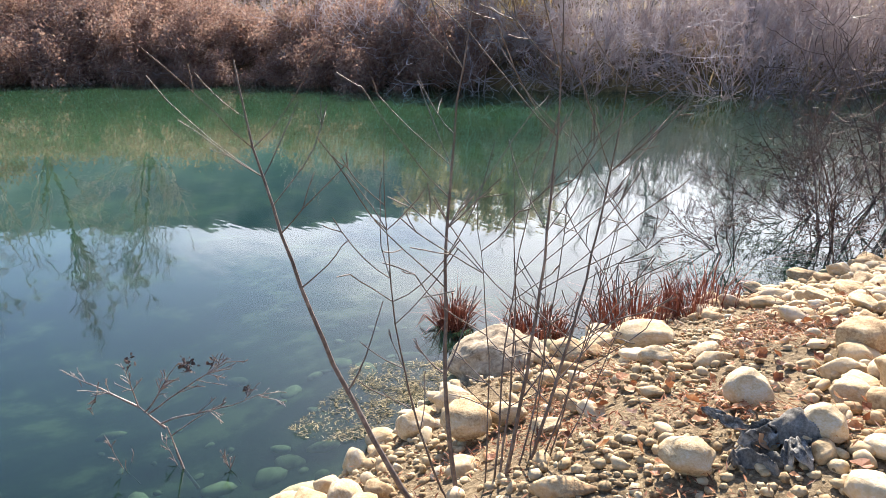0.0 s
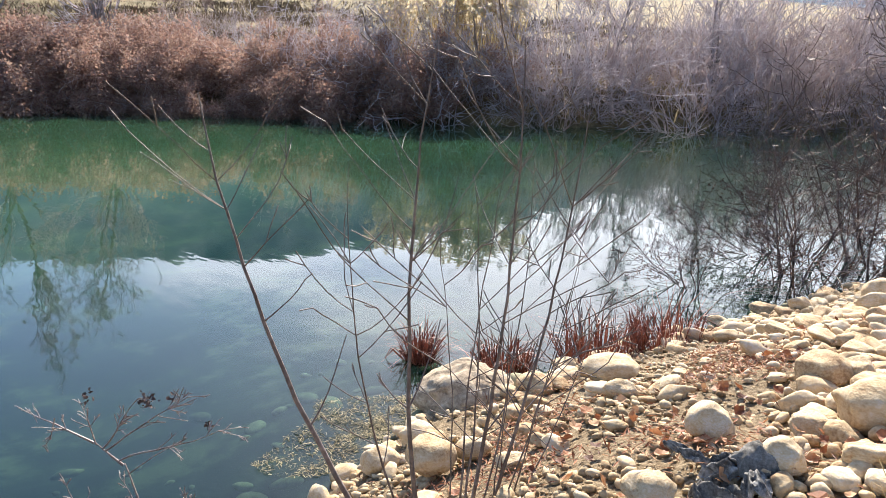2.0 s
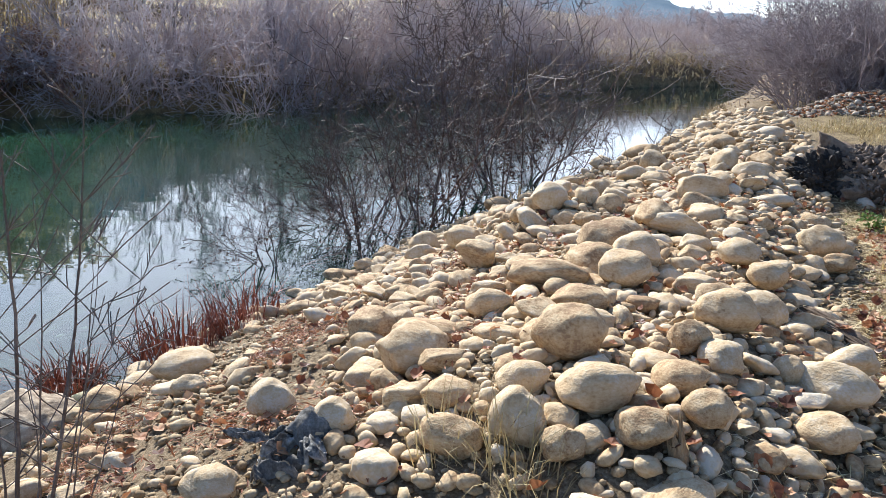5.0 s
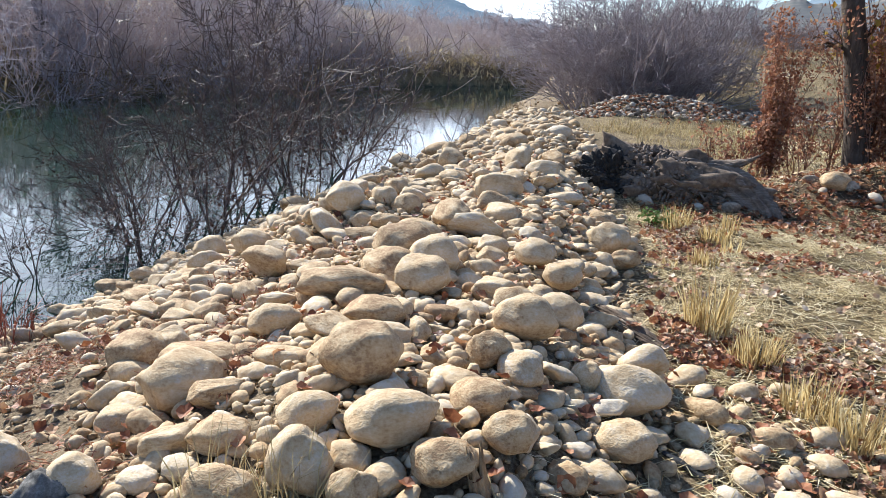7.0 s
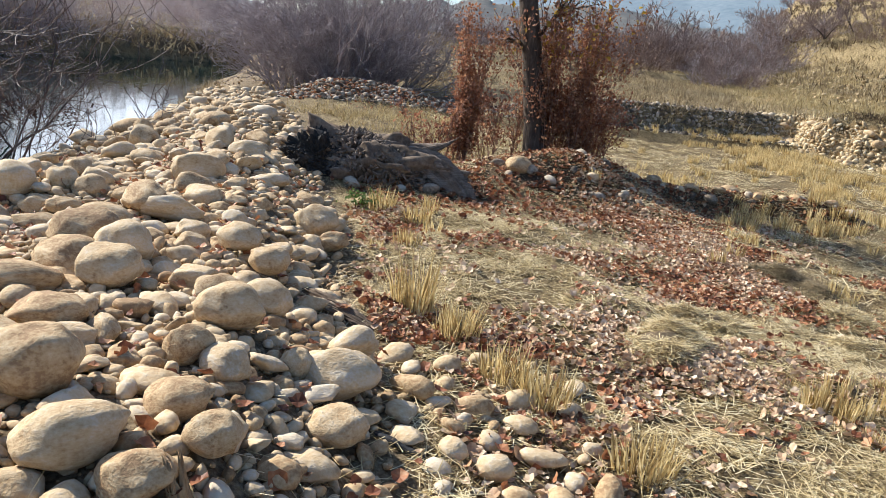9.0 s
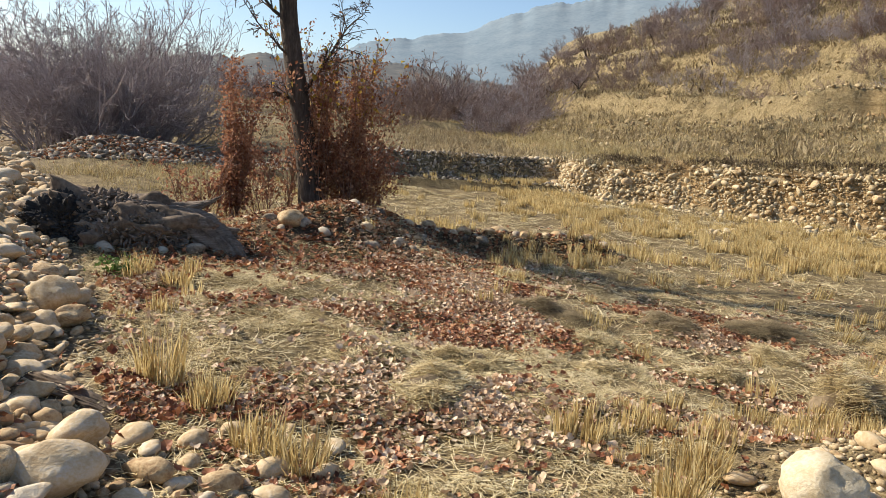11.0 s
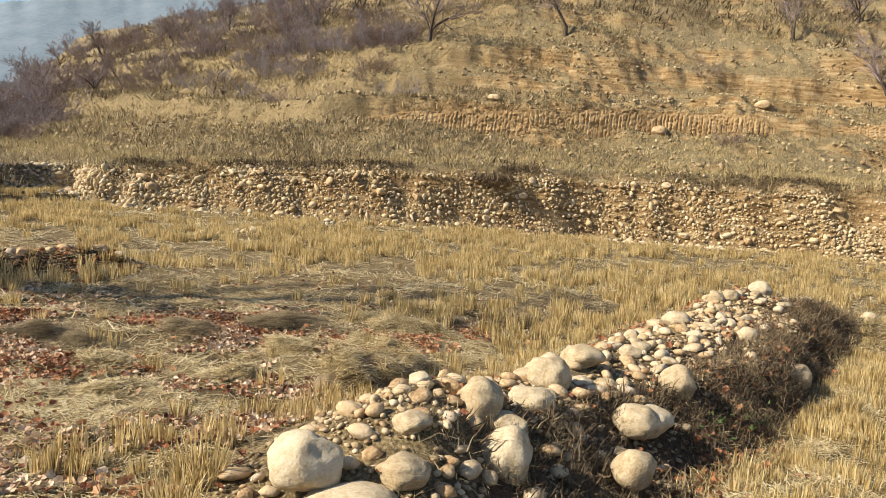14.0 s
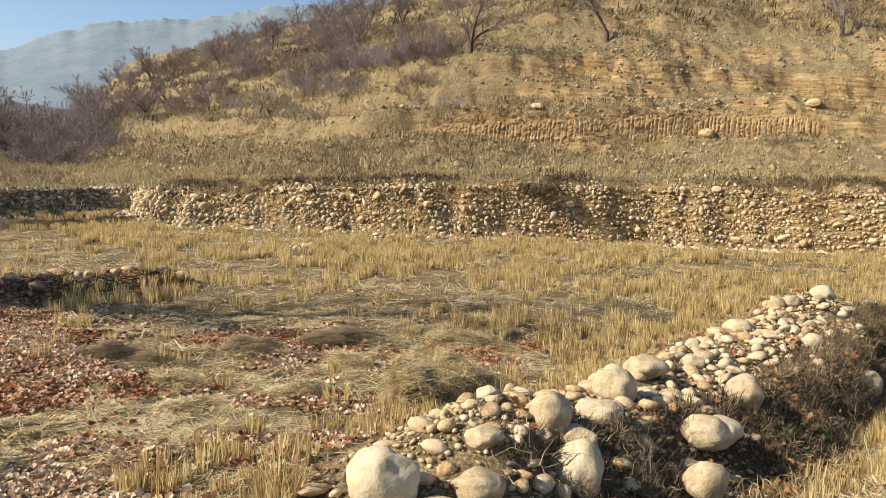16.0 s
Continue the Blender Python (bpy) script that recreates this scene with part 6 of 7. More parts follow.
for vert in bm.verts:
    c = vert.co
    k = 1 + 0.3 * noise.noise(c * 1.8 + Vector((9, 2, 4))) + 0.2 * noise.noise(c * 5) + 0.16 * noise.noise(c * 11) + 0.1 * noise.noise(c * 23)
    vert.co = Vector((c.x * 0.40 * k, c.y * 0.33 * k, c.z * 0.36 * k))
me = bpy.data.meshes.new("burnt_end")
bm.to_mesh(me)
bm.free()
me.materials.append(m_char)
flake_rng = np.random.default_rng(872)
n = 3200
ang, along = flake_rng.uniform(0, 2 * np.pi, n), flake_rng.uniform(-1, 1, n)
fx = 0.95 * along
fw = np.sqrt(1 - along ** 2)
fy, fz = 0.5 * fw * np.cos(ang) * 1.03, (0.46 - 0.2 * along) * fw * np.sin(ang) * 1.03
up = fz > -0.05
fx, fy, fz = fx[up], fy[up], fz[up]
m = turns(len(fx), flake_rng) * np.stack([0.055 * flake_rng.uniform(0.4, 1.7, len(fx)), 0.02 * flake_rng.uniform(0.5, 1.6, len(fx)), np.full(len(fx), 0.016)], 1)[:, None, :]
v, f = strewn(pebble_shapes, np.stack([fx, fy, fz], 1), m)
tagged(part("bark_flake", fast_mesh("bark_flake", v, f, m_root, False), stump, "splintered bark and crumbs of rotten wood"), kind="stuff")
part("burnt_end", me, stump, "black burnt end of the stump", pose(-0.62, -0.18, 0.10, 0, 0, 20))

# torn sheet between the stones
sheet = tagged(new("torn_sheet"), "crumpled grey and black torn sheet caught between stones", "sheet")
sheet.matrix_basis = pose(-1.42, 1.98, 0.13)


def rag(name, length, width, drape, crease, seed, mat, at, label):
    """A torn piece of sheet: humped in the middle, creased and ragged at the rim."""
    bm = bmesh.new()
    bmesh.ops.create_grid(bm, x_segments=44, y_segments=30, size=0.5)
    off = Vector((seed * 3.1, seed * 1.7, seed * 0.9))
    for vert in bm.verts:
        u, w = vert.co.x * 2, vert.co.y * 2
        rim = 1 + 0.24 * noise.noise(Vector((u * 2.2, w * 2.2, 0)) + off) * max(abs(u), abs(w)) ** 2
        fold = 0
        for scale, size in ((1.3, 1.0), (2.8, 0.5), (7.0, 0.08)):
            q = noise.noise(Vector((u * scale + w * 0.7, w * scale * 0.8, scale)) + off)
            fold += size * (0.35 - abs(q)) * crease
        pull = 1 - 0.18 * (u * u + w * w)
        vert.co = Vector((u * length / 2 * rim * pull, w * width / 2 * rim * pull, fold - drape * (u * u + 0.8 * w * w) ** 0.9))
    me = bpy.data.meshes.new(name)
    bm.to_mesh(me)
    bm.free()
    me.polygons.foreach_set("use_smooth", [True] * len(me.polygons))
    me.materials.append(mat)
    part(name, me, sheet, label, at).modifiers.new("thickness", "SOLIDIFY").thickness = 0.004


rag("draped_piece", 0.26, 0.22, 0.07, 0.07, 1, m_cloth, pose(0.03, 0.10, 0.10, -8, 6, 40), "grey cloth draped over a stone")
rag("hanging_piece", 0.24, 0.12, 0.05, 0.10, 2, m_plastic, pose(-0.05, -0.02, 0.04, 20, -15, 70), "black folded strip")
rag("lower_piece", 0.28, 0.16, 0.04, 0.11, 3, m_cloth, pose(0.02, -0.12, -0.01, 10, 5, 20), "crumpled pale grey end")
rag("black_piece", 0.20, 0.13, 0.05, 0.11, 4, m_plastic, pose(0.08, -0.03, 0.03, -15, 20, 120), "black torn fold")
rag("trailing_piece", 0.34, 0.07, 0.02, 0.06, 5, m_plastic, pose(-0.18, 0.02, 0.0, 5, 8, 10), "black strip trailing over the stones")

# dead weeds on the shaded side of the ridge, their dark colour deepening its shade
r = np.random.default_rng(875)
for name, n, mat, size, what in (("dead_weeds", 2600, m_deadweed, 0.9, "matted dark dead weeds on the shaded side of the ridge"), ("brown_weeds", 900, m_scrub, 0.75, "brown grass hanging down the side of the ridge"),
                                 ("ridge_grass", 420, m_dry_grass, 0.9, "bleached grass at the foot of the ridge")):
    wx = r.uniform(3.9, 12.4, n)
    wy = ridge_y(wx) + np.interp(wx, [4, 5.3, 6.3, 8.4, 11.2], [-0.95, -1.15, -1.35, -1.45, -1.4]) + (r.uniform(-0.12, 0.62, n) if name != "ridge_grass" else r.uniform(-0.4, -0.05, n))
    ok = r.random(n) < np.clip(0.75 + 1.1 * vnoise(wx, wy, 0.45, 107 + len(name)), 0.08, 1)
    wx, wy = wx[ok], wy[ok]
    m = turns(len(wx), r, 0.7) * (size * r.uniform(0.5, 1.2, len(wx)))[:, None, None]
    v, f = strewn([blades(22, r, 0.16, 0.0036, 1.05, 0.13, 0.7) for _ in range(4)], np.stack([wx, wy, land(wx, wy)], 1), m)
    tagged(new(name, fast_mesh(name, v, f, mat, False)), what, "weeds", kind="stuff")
n = 420
lx = r.uniform(4.4, 11, n)
ly = ridge_y(lx) - 1.35 + r.normal(0, 0.14, n)
v, f = strewn([LOBED], np.stack([lx, ly, land(lx, ly) + 0.04], 1), turns(n, r, 0.8) * (0.055 * r.uniform(0.6, 1.3, n))[:, None, None])
tagged(new("ditch_leaves", fast_mesh("ditch_leaves", v, f, m_litter, False)), "russet leaves gathered at the foot of the ridge", "leaves", kind="stuff")
v, f = leaves(np.stack([r.normal(6.7, 0.22, 60), r.normal(0.2, 0.14, 60), land(np.full(60, 6.6), np.full(60, 0.15)) + 0.1, np.zeros(60), np.zeros(60), np.zeros(60)], 1), 2, 0.045, r, 0.05)
tagged(new("green_weed", fast_mesh("green_weed", v, f, m_green, False)), "small green leafy weed at the foot of the ridge", "weed", kind="stuff")

# water weed by the shore
r = np.random.default_rng(880)
n = 12000
a, q = r.uniform(0, 2 * np.pi, n), r.random(n) ** 0.7
base = (np.array([[-1, -0.5, 0], [-1, 0.5, 0], [1, 0.35, 0.1], [1, -0.35, 0.1]], float), np.array([[0, 1, 2], [0, 2, 3]]))
m = turns(n, r, 0.3) * np.stack([0.015 * r.uniform(0.3, 1.7, n), 0.002 + 0.005 * r.random(n), np.full(n, 0.02)], 1)[:, None, :]
wx, wy2 = -4.2 + (0.52 + 0.25 * vnoise(a * 2, 0 * a, 1.0, 88)) * q * np.cos(a), 2.22 + (0.72 + 0.3 * vnoise(a * 2, 0 * a, 1.0, 89)) * q * np.sin(a)
v, f = strewn([base], np.stack([wx, wy2, np.full(n, WATER_Z) + r.uniform(-0.022, 0.012, n) + 0.014 * vnoise(wx, wy2, 0.12, 90)], 1), m)
tagged(new("water_weed", fast_mesh("water_weed", v, f, m_weed, False)), "brown green weed floating by the shore stones", "weed", kind="stuff")

# pale plumed reeds above the far thicket
for k, (x, y) in enumerate(((-27.5, 21.5), (-26.4, 22.4), (-25.6, 23.2), (-29.5, 20.2))):
    r = np.random.default_rng(900 + k)
    v, f = blades(90, r, 4.4, 0.02, 0.12, 0.7, 0.15)
    tipsv = v.reshape(-1, 5, 3)[:, 4]
    ob = tagged(new("plumed_reeds"), "tall dry reeds with pale feathery plumes", "reeds", "plumed reeds on the far bank")
    part("stalk", fast_mesh("stalk", v, f, m_dry_grass, False), ob)
    lv, lf = leaves(np.repeat(np.concatenate([tipsv, tipsv], 1), 5, 0), 2, 0.26, r, 0.10)
    part("plume", fast_mesh("plume", lv, lf, m_plume, False), ob)
    ob.matrix_basis = pose(x, y, float(land(x, y)) - 0.1)

# ---- cut earth face on the hill ----
def earth_face(name, y0, y1, p0, seed):
    """A low cut bank scraped by a digger: narrow ribs with slits between, ragged at the lip and fading out at both ends."""
    r = np.random.default_rng(seed)
    cy = np.arange(y0, y1, 0.025)
    cuts = np.cumsum(r.uniform(0.12, 0.27, int((y1 - y0) / 0.15)))
    cuts = np.append(y0 + cuts[cuts < y1 - y0 - 0.1], y1)
    near = np.min(np.abs(cy[:, None] - cuts[None]), axis=1)
    rib = 0.08 * np.clip(near / 0.06, 0, 1) ** 0.6
    ends = sstep(cy, y0, y0 + 2.0) * (1 - sstep(cy, y1 - 6, y1))
    base_p = p0 + 0.12 * vnoise(cy, 0 * cy, 3, seed)
    bx = wall_x(cy) + base_p / 0.95
    even = np.ones(161) / 161
    bz = np.convolve(np.pad(land(bx, cy), 80, "edge"), even, "valid") - 0.05
    tall = (0.98 + 0.10 * vnoise(cy, 0 * cy, 1.6, seed + 1) + 0.05 * vnoise(cy, 0 * cy, 0.3, seed + 2)) * ends
    rows_v = [np.stack([bx - 0.12, cy, bz - 0.45], 1)]
    for k in range(12):
        f = k / 11
        worn = rib * (0.6 + 0.4 * vnoise(cy, 0 * cy + k * 0.25, 0.5, seed + 3)) * (np.sin(np.pi * min(1, f * 1.05 + 0.08)) ** 0.4) * ends
        rough = 0.03 * vnoise(cy, 0 * cy + k * 0.2, 0.12, seed + 4) + 0.02 * vnoise(cy, 0 * cy + k * 0.5, 0.06, seed + 8)
        rows_v.append(np.stack([bx + 0.2 * f - worn + rough, cy + 0.02 * vnoise(cy, 0 * cy + k * 0.35, 0.4, seed + 5), bz + tall * f], 1))
    for back, share in ((0.4, 0.15), (1.0, 0.5), (1.8, 1.0)):
        px = bx + 0.2 + back
        rows_v.append(np.stack([px, cy, (bz + tall) * (1 - share) + (land(px, cy) + (0.03 if share < 1 else -0.25)) * share + 0.04 * vnoise(px, cy, 0.3, seed + 6)], 1))
    ev = np.concatenate(rows_v)
    ei = np.arange(len(ev)).reshape(len(rows_v), -1)
    a, b, c, d = ei[:-1, :-1].ravel(), ei[:-1, 1:].ravel(), ei[1:, 1:].ravel(), ei[1:, :-1].ravel()
    return tagged(new(name, fast_mesh(name, ev, np.concatenate([np.stack([a, b, c], 1), np.stack([a, c, d], 1)]), m_earth, False)),
                  "ochre earth bank scraped in upright digger grooves", "earth bank", kind="structure")


earth_face("earth_face", -0.8, 18.5, 11.15, 950)
earth_face("earth_face_upper", -14, -0.6, 12.0, 970)
for k, (x, y, w) in enumerate(((36.05, 5.03, 0.5), (42.3, 0.96, 0.42), (34, -4, 0.3), (33.5, -7, 0.35), (33, 12, 0.3))):
    set_stone(x, y, float(land(x, y)) + 0.1, w, w * 0.7, w * 0.55, 70 * k, k + 5, 0.2, "large pale rock lying on the ochre slope", "rocks on the slope")

# ---- hillside plants ----
orchard = []
for k in range(3):
    r = np.random.default_rng(920 + k)
    segs, tips = [], []
    for j in range(3):
        aa = r.uniform(0, 6.28)
        limb(segs, tips, (0, 0, 0.5), (0.55 * math.cos(aa), 0.55 * math.sin(aa), 1), 2.6, 0.075, 0, r, ORCHARD)
    segs.append((0, 0, -0.2, 0, 0, 0.55, 0.15, 0.10))
    orchard.append(bush_thing("orchard_tree", [("trunk", fast_mesh("trunk", *tubes([s for s in segs if s[6] > 0.05], 6), m_bark)), ("crown", fast_mesh("crown", *tubes([s for s in segs if s[6] <= 0.05]), m_twig, False))],
                              "small leafless orchard tree on the dry slope", "tree", "orchard trees on the hill"))
spots = [[(39.2, 18.4, 1.1)], [(45.1, 12.3, 1.1)], [(46.8, -5.1, 1.15)]]
hr = np.random.default_rng(77)
for k in range(80):
    az, dist = radians(hr.uniform(30, 60)), hr.uniform(62, 115)
    x, y = dist * math.sin(az), dist * math.cos(az)
    if foot(np.array(x), np.array(y)) > 8:
        spots[k % 3].append((x, y, hr.uniform(0.6, 0.95)))
for k in range(14):
    x, y = hr.uniform(52, 75), hr.uniform(-25, 25)
    spots[k % 3].append((x, y, hr.uniform(0.8, 1.1)))
for k in range(34):
    az, dist = radians(hr.uniform(-78, -40)), hr.uniform(80, 150)
    spots[k % 3].append((dist * math.sin(az), dist * math.cos(az), hr.uniform(0.5, 0.8)))
for b, s in zip(orchard, spots):
    place_all(b, s, hr, lo=0.95, hi=1.05)

hill_bushes = []
for k in range(3):
    me, tips = bare_bush(940 + k, 15, 1.75, 0.018, dict(THICKET, steps=8, thin=0.0065, wiggle=0.13, shoots=(1.6, 1.2), ratio=(0.28, 0.5)), (m_twig, m_bank_twig, m_bush_twig)[k], 1.0, 0.75)
    hill_bushes.append(bush_thing("hill_bush", me, "leafless brown bush on the dry slope", "bush", "bushes on the hill"))
spots = [[(23.4, 31.5, 1.5), (26, 36, 1.2)], [(24.5, 35, 1.2)], [(22.5, 38, 1.2)]]
for k in range(24):
    az, dist = radians(hr.uniform(27, 40)), hr.uniform(75, 150)
    spots[k % 3].append((dist * math.sin(az), dist * math.cos(az), hr.uniform(1.5, 2.6)))
for k in range(16):
    az, dist = radians(hr.uniform(35.5, 40.5)), hr.uniform(60, 90)
    spots[k % 3].append((dist * math.sin(az), dist * math.cos(az), hr.uniform(1.4, 2.2)))
for k in range(30):
    az, dist = radians(hr.uniform(40, 57)), hr.uniform(62, 110)
    spots[k % 3].append((dist * math.sin(az), dist * math.cos(az), hr.uniform(0.9, 1.8)))
for k in range(22):
    az, dist = radians(hr.uniform(27, 38)), hr.uniform(48, 64)
    spots[k % 3].append((dist * math.sin(az), dist * math.cos(az), hr.uniform(1.3, 2.3)))
for k in range(34):
    f = hr.random() * 5
    i = min(4, int(f))
    line = ((38.0, 19.5), (39.3, 23.7), (40.9, 28.8), (42.5, 34.0), (45.0, 41.0), (44.5, 46.5))
    spots[k % 3].append((line[i][0] + (line[i + 1][0] - line[i][0]) * (f - i) + hr.normal(0.6, 1.4), line[i][1] + (line[i + 1][1] - line[i][1]) * (f - i) + hr.normal(0, 1.0), hr.uniform(0.6, 1.35)))
for k in range(60):
    az = radians(hr.uniform(22, 66))
    dist = hr.uniform(36, 70)
    x, y = dist * math.sin(az), dist * math.cos(az)
    p = float(foot(np.array(x), np.array(y)))
    if (p > 14 and math.degrees(az) > 36) or (-6 < p < 4 and dist > 38):
        spots[k % 3].append((x, y, hr.uniform(0.45, 1.0)))
for x, y in ((34, 22), (35.5, 21), (36.5, 20.4), (37.5, 20.2), (38.6, 19.8), (33, 23.5), (36, 22.2), (38, 21.4), (40, 20.6), (46.5, -8), (45, 4), (36, 2)):
    spots[k % 3].append((x, y, hr.uniform(0.55, 0.85)))
for k in range(16):
    az, dist = radians(hr.uniform(14, 32)), hr.uniform(45, 85)
    spots[k % 3].append((dist * math.sin(az), dist * math.cos(az), hr.uniform(1.2, 2.0)))
for b, s in zip(hill_bushes, spots):
    place_all(b, s, hr, lo=0.9, hi=1.1)


def slope_grass(name, n, xr, yr, thick, size, mat, label, kinds=None):
    x, y = tuft_rng.uniform(*xr, n), tuft_rng.uniform(*yr, n)
    ok = tuft_rng.random(n) < thick(x, y)
    x, y = x[ok], y[ok]
    m = turns(len(x), tuft_rng, 0.2) * (size * tuft_rng.uniform(0.5, 1.4, len(x)))[:, None, None]
    v, f = strewn(kinds or wide_tufts, np.stack([x, y, land(x, y)], 1), m)
    return tagged(new(name, fast_mesh(name, v, f, mat, False)), label, "grass", kind="stuff")


wide_tufts = [blades(12, tuft_rng, 0.30, 0.010, 0.7, 0.3, 0.7) for _ in range(5)]
far_tufts = [blades(12, tuft_rng, 0.30, 0.020, 0.8, 0.5, 0.7) for _ in range(5)]


def on_hill(x, y):
    p = foot(x, y)
    strip = (p > 0.9) & (p < 6)
    patch = np.clip(0.25 + 0.2 * sstep(y, 6, 12) + 1.5 * vnoise(x, y, 4.5, 71) + 0.6 * vnoise(x, y, 1.5, 72), 0, 1)
    return np.where(strip, np.clip(0.55 + 0.9 * vnoise(x, y, 1.2, 73), 0.1, 1), np.where(p > 6, patch * 0.8, 0.0))


slope_grass("slope_grass", 30000, (16, 58), (-14, 42), on_hill, 0.85, m_dry_grass, "bleached dry grass on the terraces and slope")
slope_grass("terrace_grass", 26000, (16, 48), (-13, 34), lambda x, y: np.where((foot(x, y) > 0.7) & (foot(x, y) < 5), 0.8, 0.25) * (foot(x, y) > 0.7), 0.7, m_dry_grass, "pale scrubby grass along the terrace edge")
slope_grass("high_grass", 30000, (26, 110), (-15, 95), lambda x, y: (foot(x, y) > 4) * ((x > 52) | (y > 32)) * np.clip(0.45 + 1.3 * vnoise(x, y, 7, 83) + 0.6 * vnoise(x, y, 2.5, 84), 0, 1), 1.4, m_scrub, "dry grass on the upper hill", far_tufts)
slope_grass("high_brush", 16000, (26, 110), (-20, 95), lambda x, y: (foot(x, y) > 12) * ((x > 50) | (y > 30)) * np.clip(0.3 + 1.3 * vnoise(x, y, 6, 85), 0, 1), 1.8, m_deadweed, "dark low scrub on the upper hill", far_tufts)
slope_grass("slope_brush", 2600, (20, 60), (-14, 46), lambda x, y: (foot(x, y) > 1.0) * np.clip(0.25 + 1.2 * vnoise(x, y, 3.2, 81), 0.02, 1), 0.9, m_deadweed, "low dark brush dotted over the slope", far_tufts)
slope_grass("back_grass", 17000, (2, 34), (18, 62), lambda x, y: (foot(x, y) < 1) * (land(x, y) > 0.1) * ((x > 9) | (y > 28)) * np.clip(0.5 + vnoise(x, y, 3, 75), 0.1, 1), 1.0, m_scrub, "dry grass on the terraces behind the field")
slope_grass("bar_grass", 2200, (0.9, 8), (9.5, 21), lambda x, y: ((x - pile_edge(y)) > 0.1) * (np.hypot(x - 4.5, y - 10) > 1.5) * (y > 10) * (y < 18.4 + 0.25 * x) * np.clip(0.4 + vnoise(x, y, 1.6, 78), 0.05, 1), 0.55, m_dry_grass, "short dry grass behind the stump")
slope_grass("river_grass", 3000, (-3.5, 3), (9, 34), lambda x, y: np.exp(-((x - shore_near(y) - 0.4) / 0.3) ** 2) * (y < 30), 0.75, m_scrub, "dry grass along the river edge")
slope_grass("far_bank_grass", 26000, (-140, -14), (-40, 60), lambda x, y: (shore_far(y) - x > 5) * (shore_far(y) - x < 95) * np.clip(0.5 + 0.9 * vnoise(x, y, 6, 110), 0.1, 1), 2.0, m_deadweed, "dry grass on the far bank terraces", far_tufts)


# weeds hanging over the edge of the terrace bank, dark to suggest the shadow below
fr = np.random.default_rng(990)
n = 3800
fy = fr.uniform(-12, 18.8, n)
fx = wall_x(fy) + (1.15 + 0.35 * fr.normal(0, 0.6, n)) / 0.95
ok = fr.random(n) < np.clip(0.6 + 1.2 * vnoise(fx, fy, 1.3, 96), 0.05, 1)
fx, fy = fx[ok], fy[ok]
m = turns(len(fx), fr, 0.9) * fr.uniform(0.45, 1.2, len(fx))[:, None, None]
v, f = strewn([blades(12, fr, 0.24, 0.008, 0.9, 0.12, 0.9) for _ in range(4)], np.stack([fx, fy, land(fx, fy)], 1), m)
tagged(new("edge_weeds", fast_mesh("edge_weeds", v, f, m_deadweed, False)), "dead weeds hanging over the terrace edge, dark for the shadow below", "weeds", kind="stuff")
slope_grass("far_shore_brush", 5000, (-30, 12), (18, 60), lambda x, y: (shore_far(y) - x > 0.1) * (shore_far(y) - x < 4.5), 2.2, m_scrub, "low brown brush along the far shore", far_tufts)

# dark blades stand in for the dark hole under the lip
rt = np.random.default_rng(995)
v, f = blades(800, rt, 0.42, 0.006, 0.55, 0.4, 0.7)
v[:, 2] *= -1
ob = tagged(new("root_tangle", fast_mesh("root_tangle", v, f, m_deadweed, False)), "dark hanging blades in place of a hole at the terrace lip", "roots")
ob.matrix_basis = pose(23.05, 8.15, 1.5, 0, 0, 20) @ Matrix.Diagonal((1, 1.5, 1, 1))
slope_grass("north_scrub", 34000, (20, 58), (5, 62), lambda x, y: (foot(x, y) > 3) * (0.25 + 0.75 * sstep(y, 7, 15)) * np.clip(0.4 + 1.2 * vnoise(x, y, 4, 98) + 0.8 * vnoise(x, y, 1.4, 99), 0.05, 1), 1.0, m_scrub, "brown scrub covering the shaded hill flank", far_tufts)

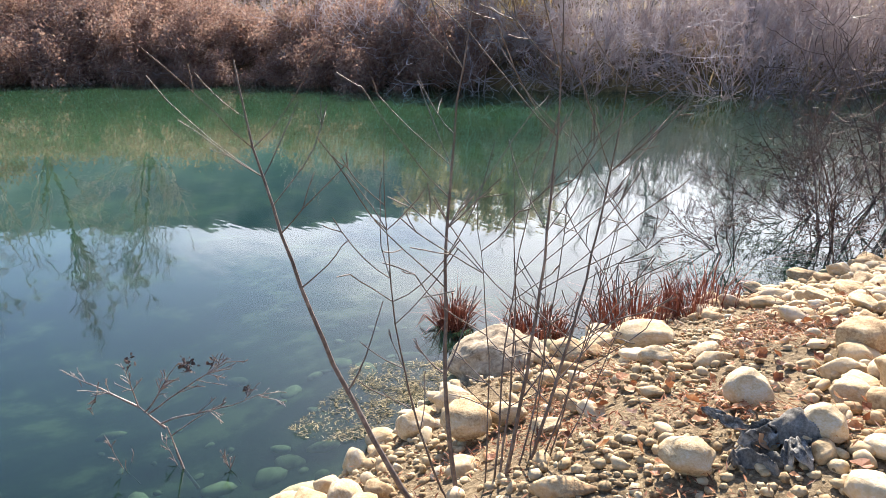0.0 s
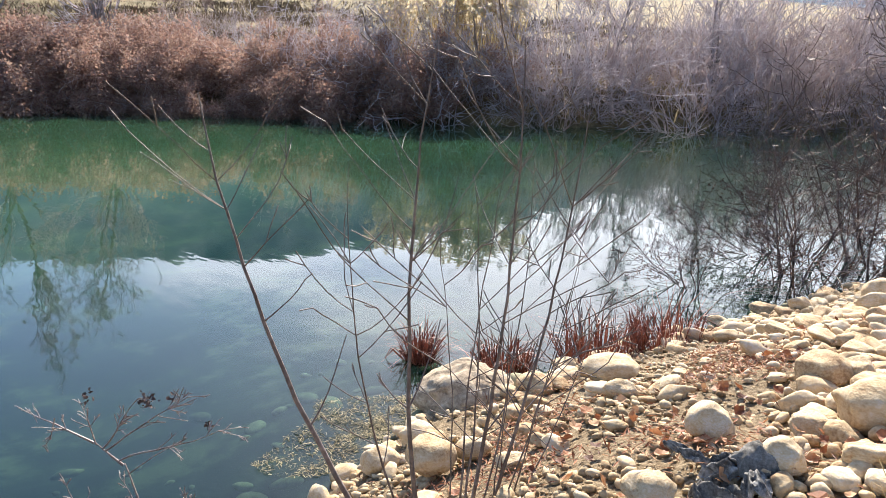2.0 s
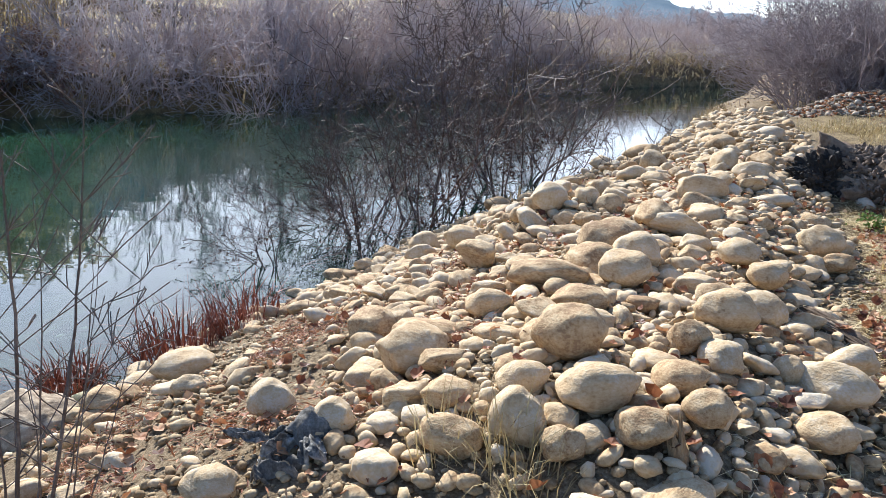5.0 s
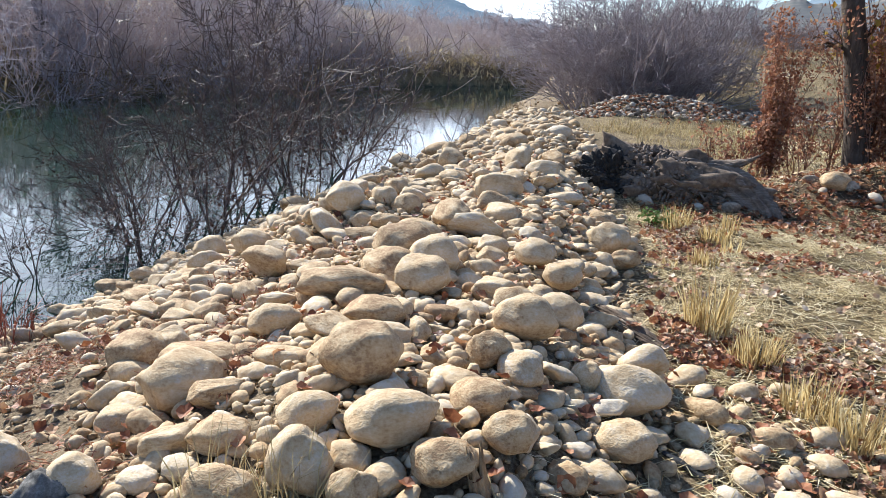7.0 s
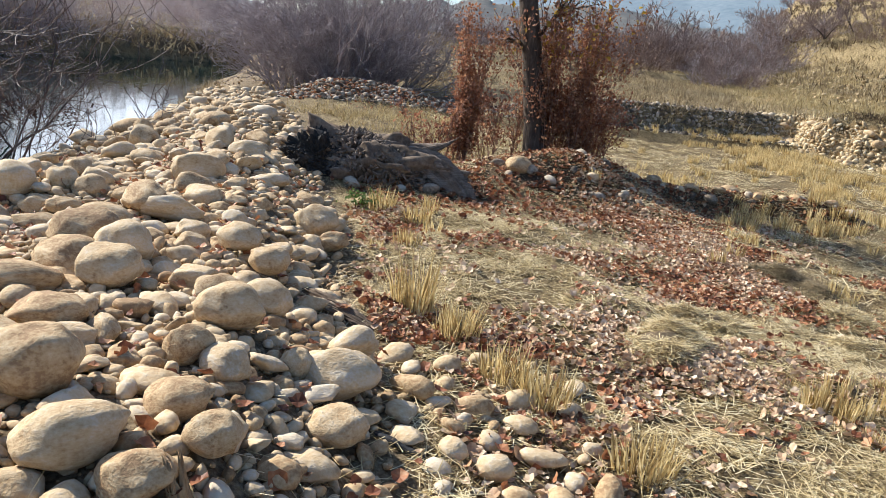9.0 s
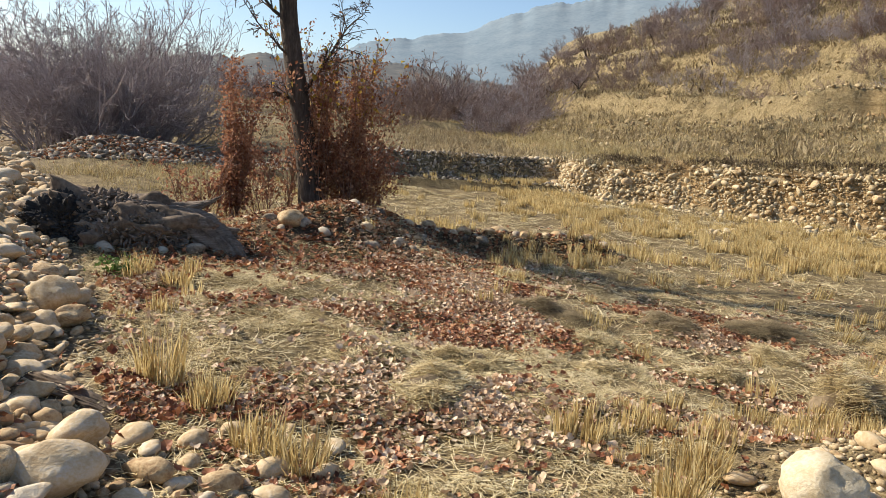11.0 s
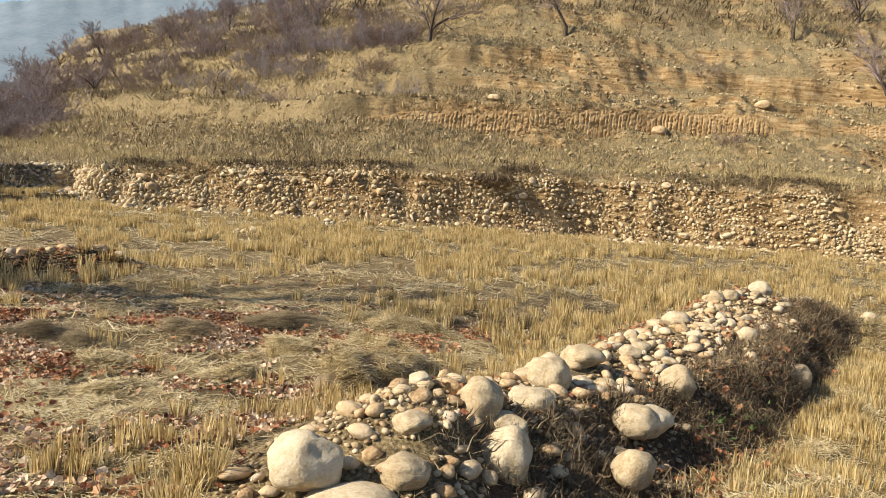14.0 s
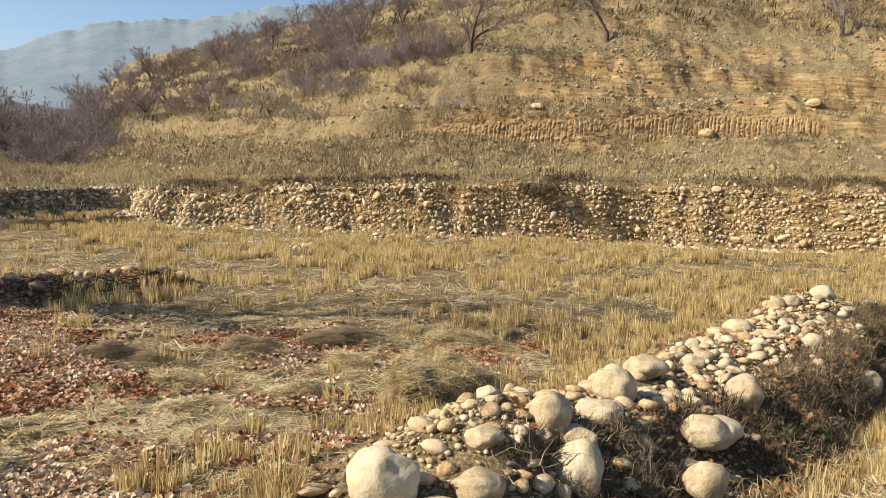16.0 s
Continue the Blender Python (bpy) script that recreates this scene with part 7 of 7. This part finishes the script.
# driftwood, scraps and odd pieces along the bank
split_log("driftwood", ((0.48, 4.40, 0.12, 0.05), (0.60, 4.25, 0.11, 0.06), (0.76, 4.05, 0.07, 0.055), (0.86, 3.94, 0.04, 0.04)), "dark half-rotten driftwood log at the edge of the stones", 0.8, 331, m_heap, "driftwood")
split_log("wood_stub", ((-0.05, 2.10, 0.16, 0.045), (-0.055, 2.09, 0.28, 0.045), (-0.075, 2.10, 0.37, 0.035)), "broken brown stub of wood standing between stones", 0.6, 341, m_stub, "stub")
split_log("black_strip", ((0.62, 2.82, 0.09, 0.012), (0.68, 2.76, 0.085, 0.018), (0.75, 2.69, 0.07, 0.018), (0.79, 2.65, 0.06, 0.010)), "black rubber strip lying among the pebbles", 0.35, 351, m_rubber, "strip")
ob = tagged(new("white_lid", fast_mesh("white_lid", *stone_shape(3, 361, 0.05), m_white)), "small white plastic lid beside the charred stump", "lid")
ob.matrix_basis = pose(1.03, 8.3, 0.16, 60, 10, 0) @ Matrix.Diagonal((0.075, 0.07, 0.025, 1))
pipe = bmesh.new()
bmesh.ops.create_cone(pipe, cap_ends=False, segments=28, radius1=0.42, radius2=0.42, depth=1.2)
me = bpy.data.meshes.new("pipe_end")
pipe.to_mesh(me)
pipe.free()
me.materials.append(m_concrete)
ob = tagged(new("pipe_end", me), "pale concrete pipe end sticking out of the far bank", "pipe")
ob.modifiers.new("wall", "SOLIDIFY").thickness = 0.07
ob.matrix_basis = pose(-37.5, 19.6, 2.15, 90, 0, 60)
for k, (x, y, h) in enumerate(((-0.56, 1.92, 0.34), (-0.70, 1.98, 0.28), (-0.84, 1.98, 0.30), (-0.48, 1.85, 0.22), (0.3, 2.1, 0.2))):
    r = np.random.default_rng(1000 + k)
    v, f = blades(46, r, h, 0.0022, 0.5, 0.10, 0.5)
    ob = new("dry_weed", fast_mesh("dry_weed", v, f, m_dry_grass, False))
    ob.matrix_basis = pose(x, y, float(land(x, y)))
    tagged(ob, "wispy dry weed growing between the stones", "weed", "dry weeds among the stones")
r = np.random.default_rng(1010)
gx2, gy2 = r.normal(1.37, 0.09, 90), r.normal(7.15, 0.08, 90)
v, f = leaves(np.stack([gx2, gy2, land(gx2, gy2) + r.uniform(0.02, 0.12, 90), 0 * gx2, 0 * gx2, 0 * gx2], 1), 2, 0.045, r, 0.03)
tagged(new("green_sprout", fast_mesh("green_sprout", v, f, m_green, False)), "small green weed at the foot of the stones", "weed", kind="stuff")
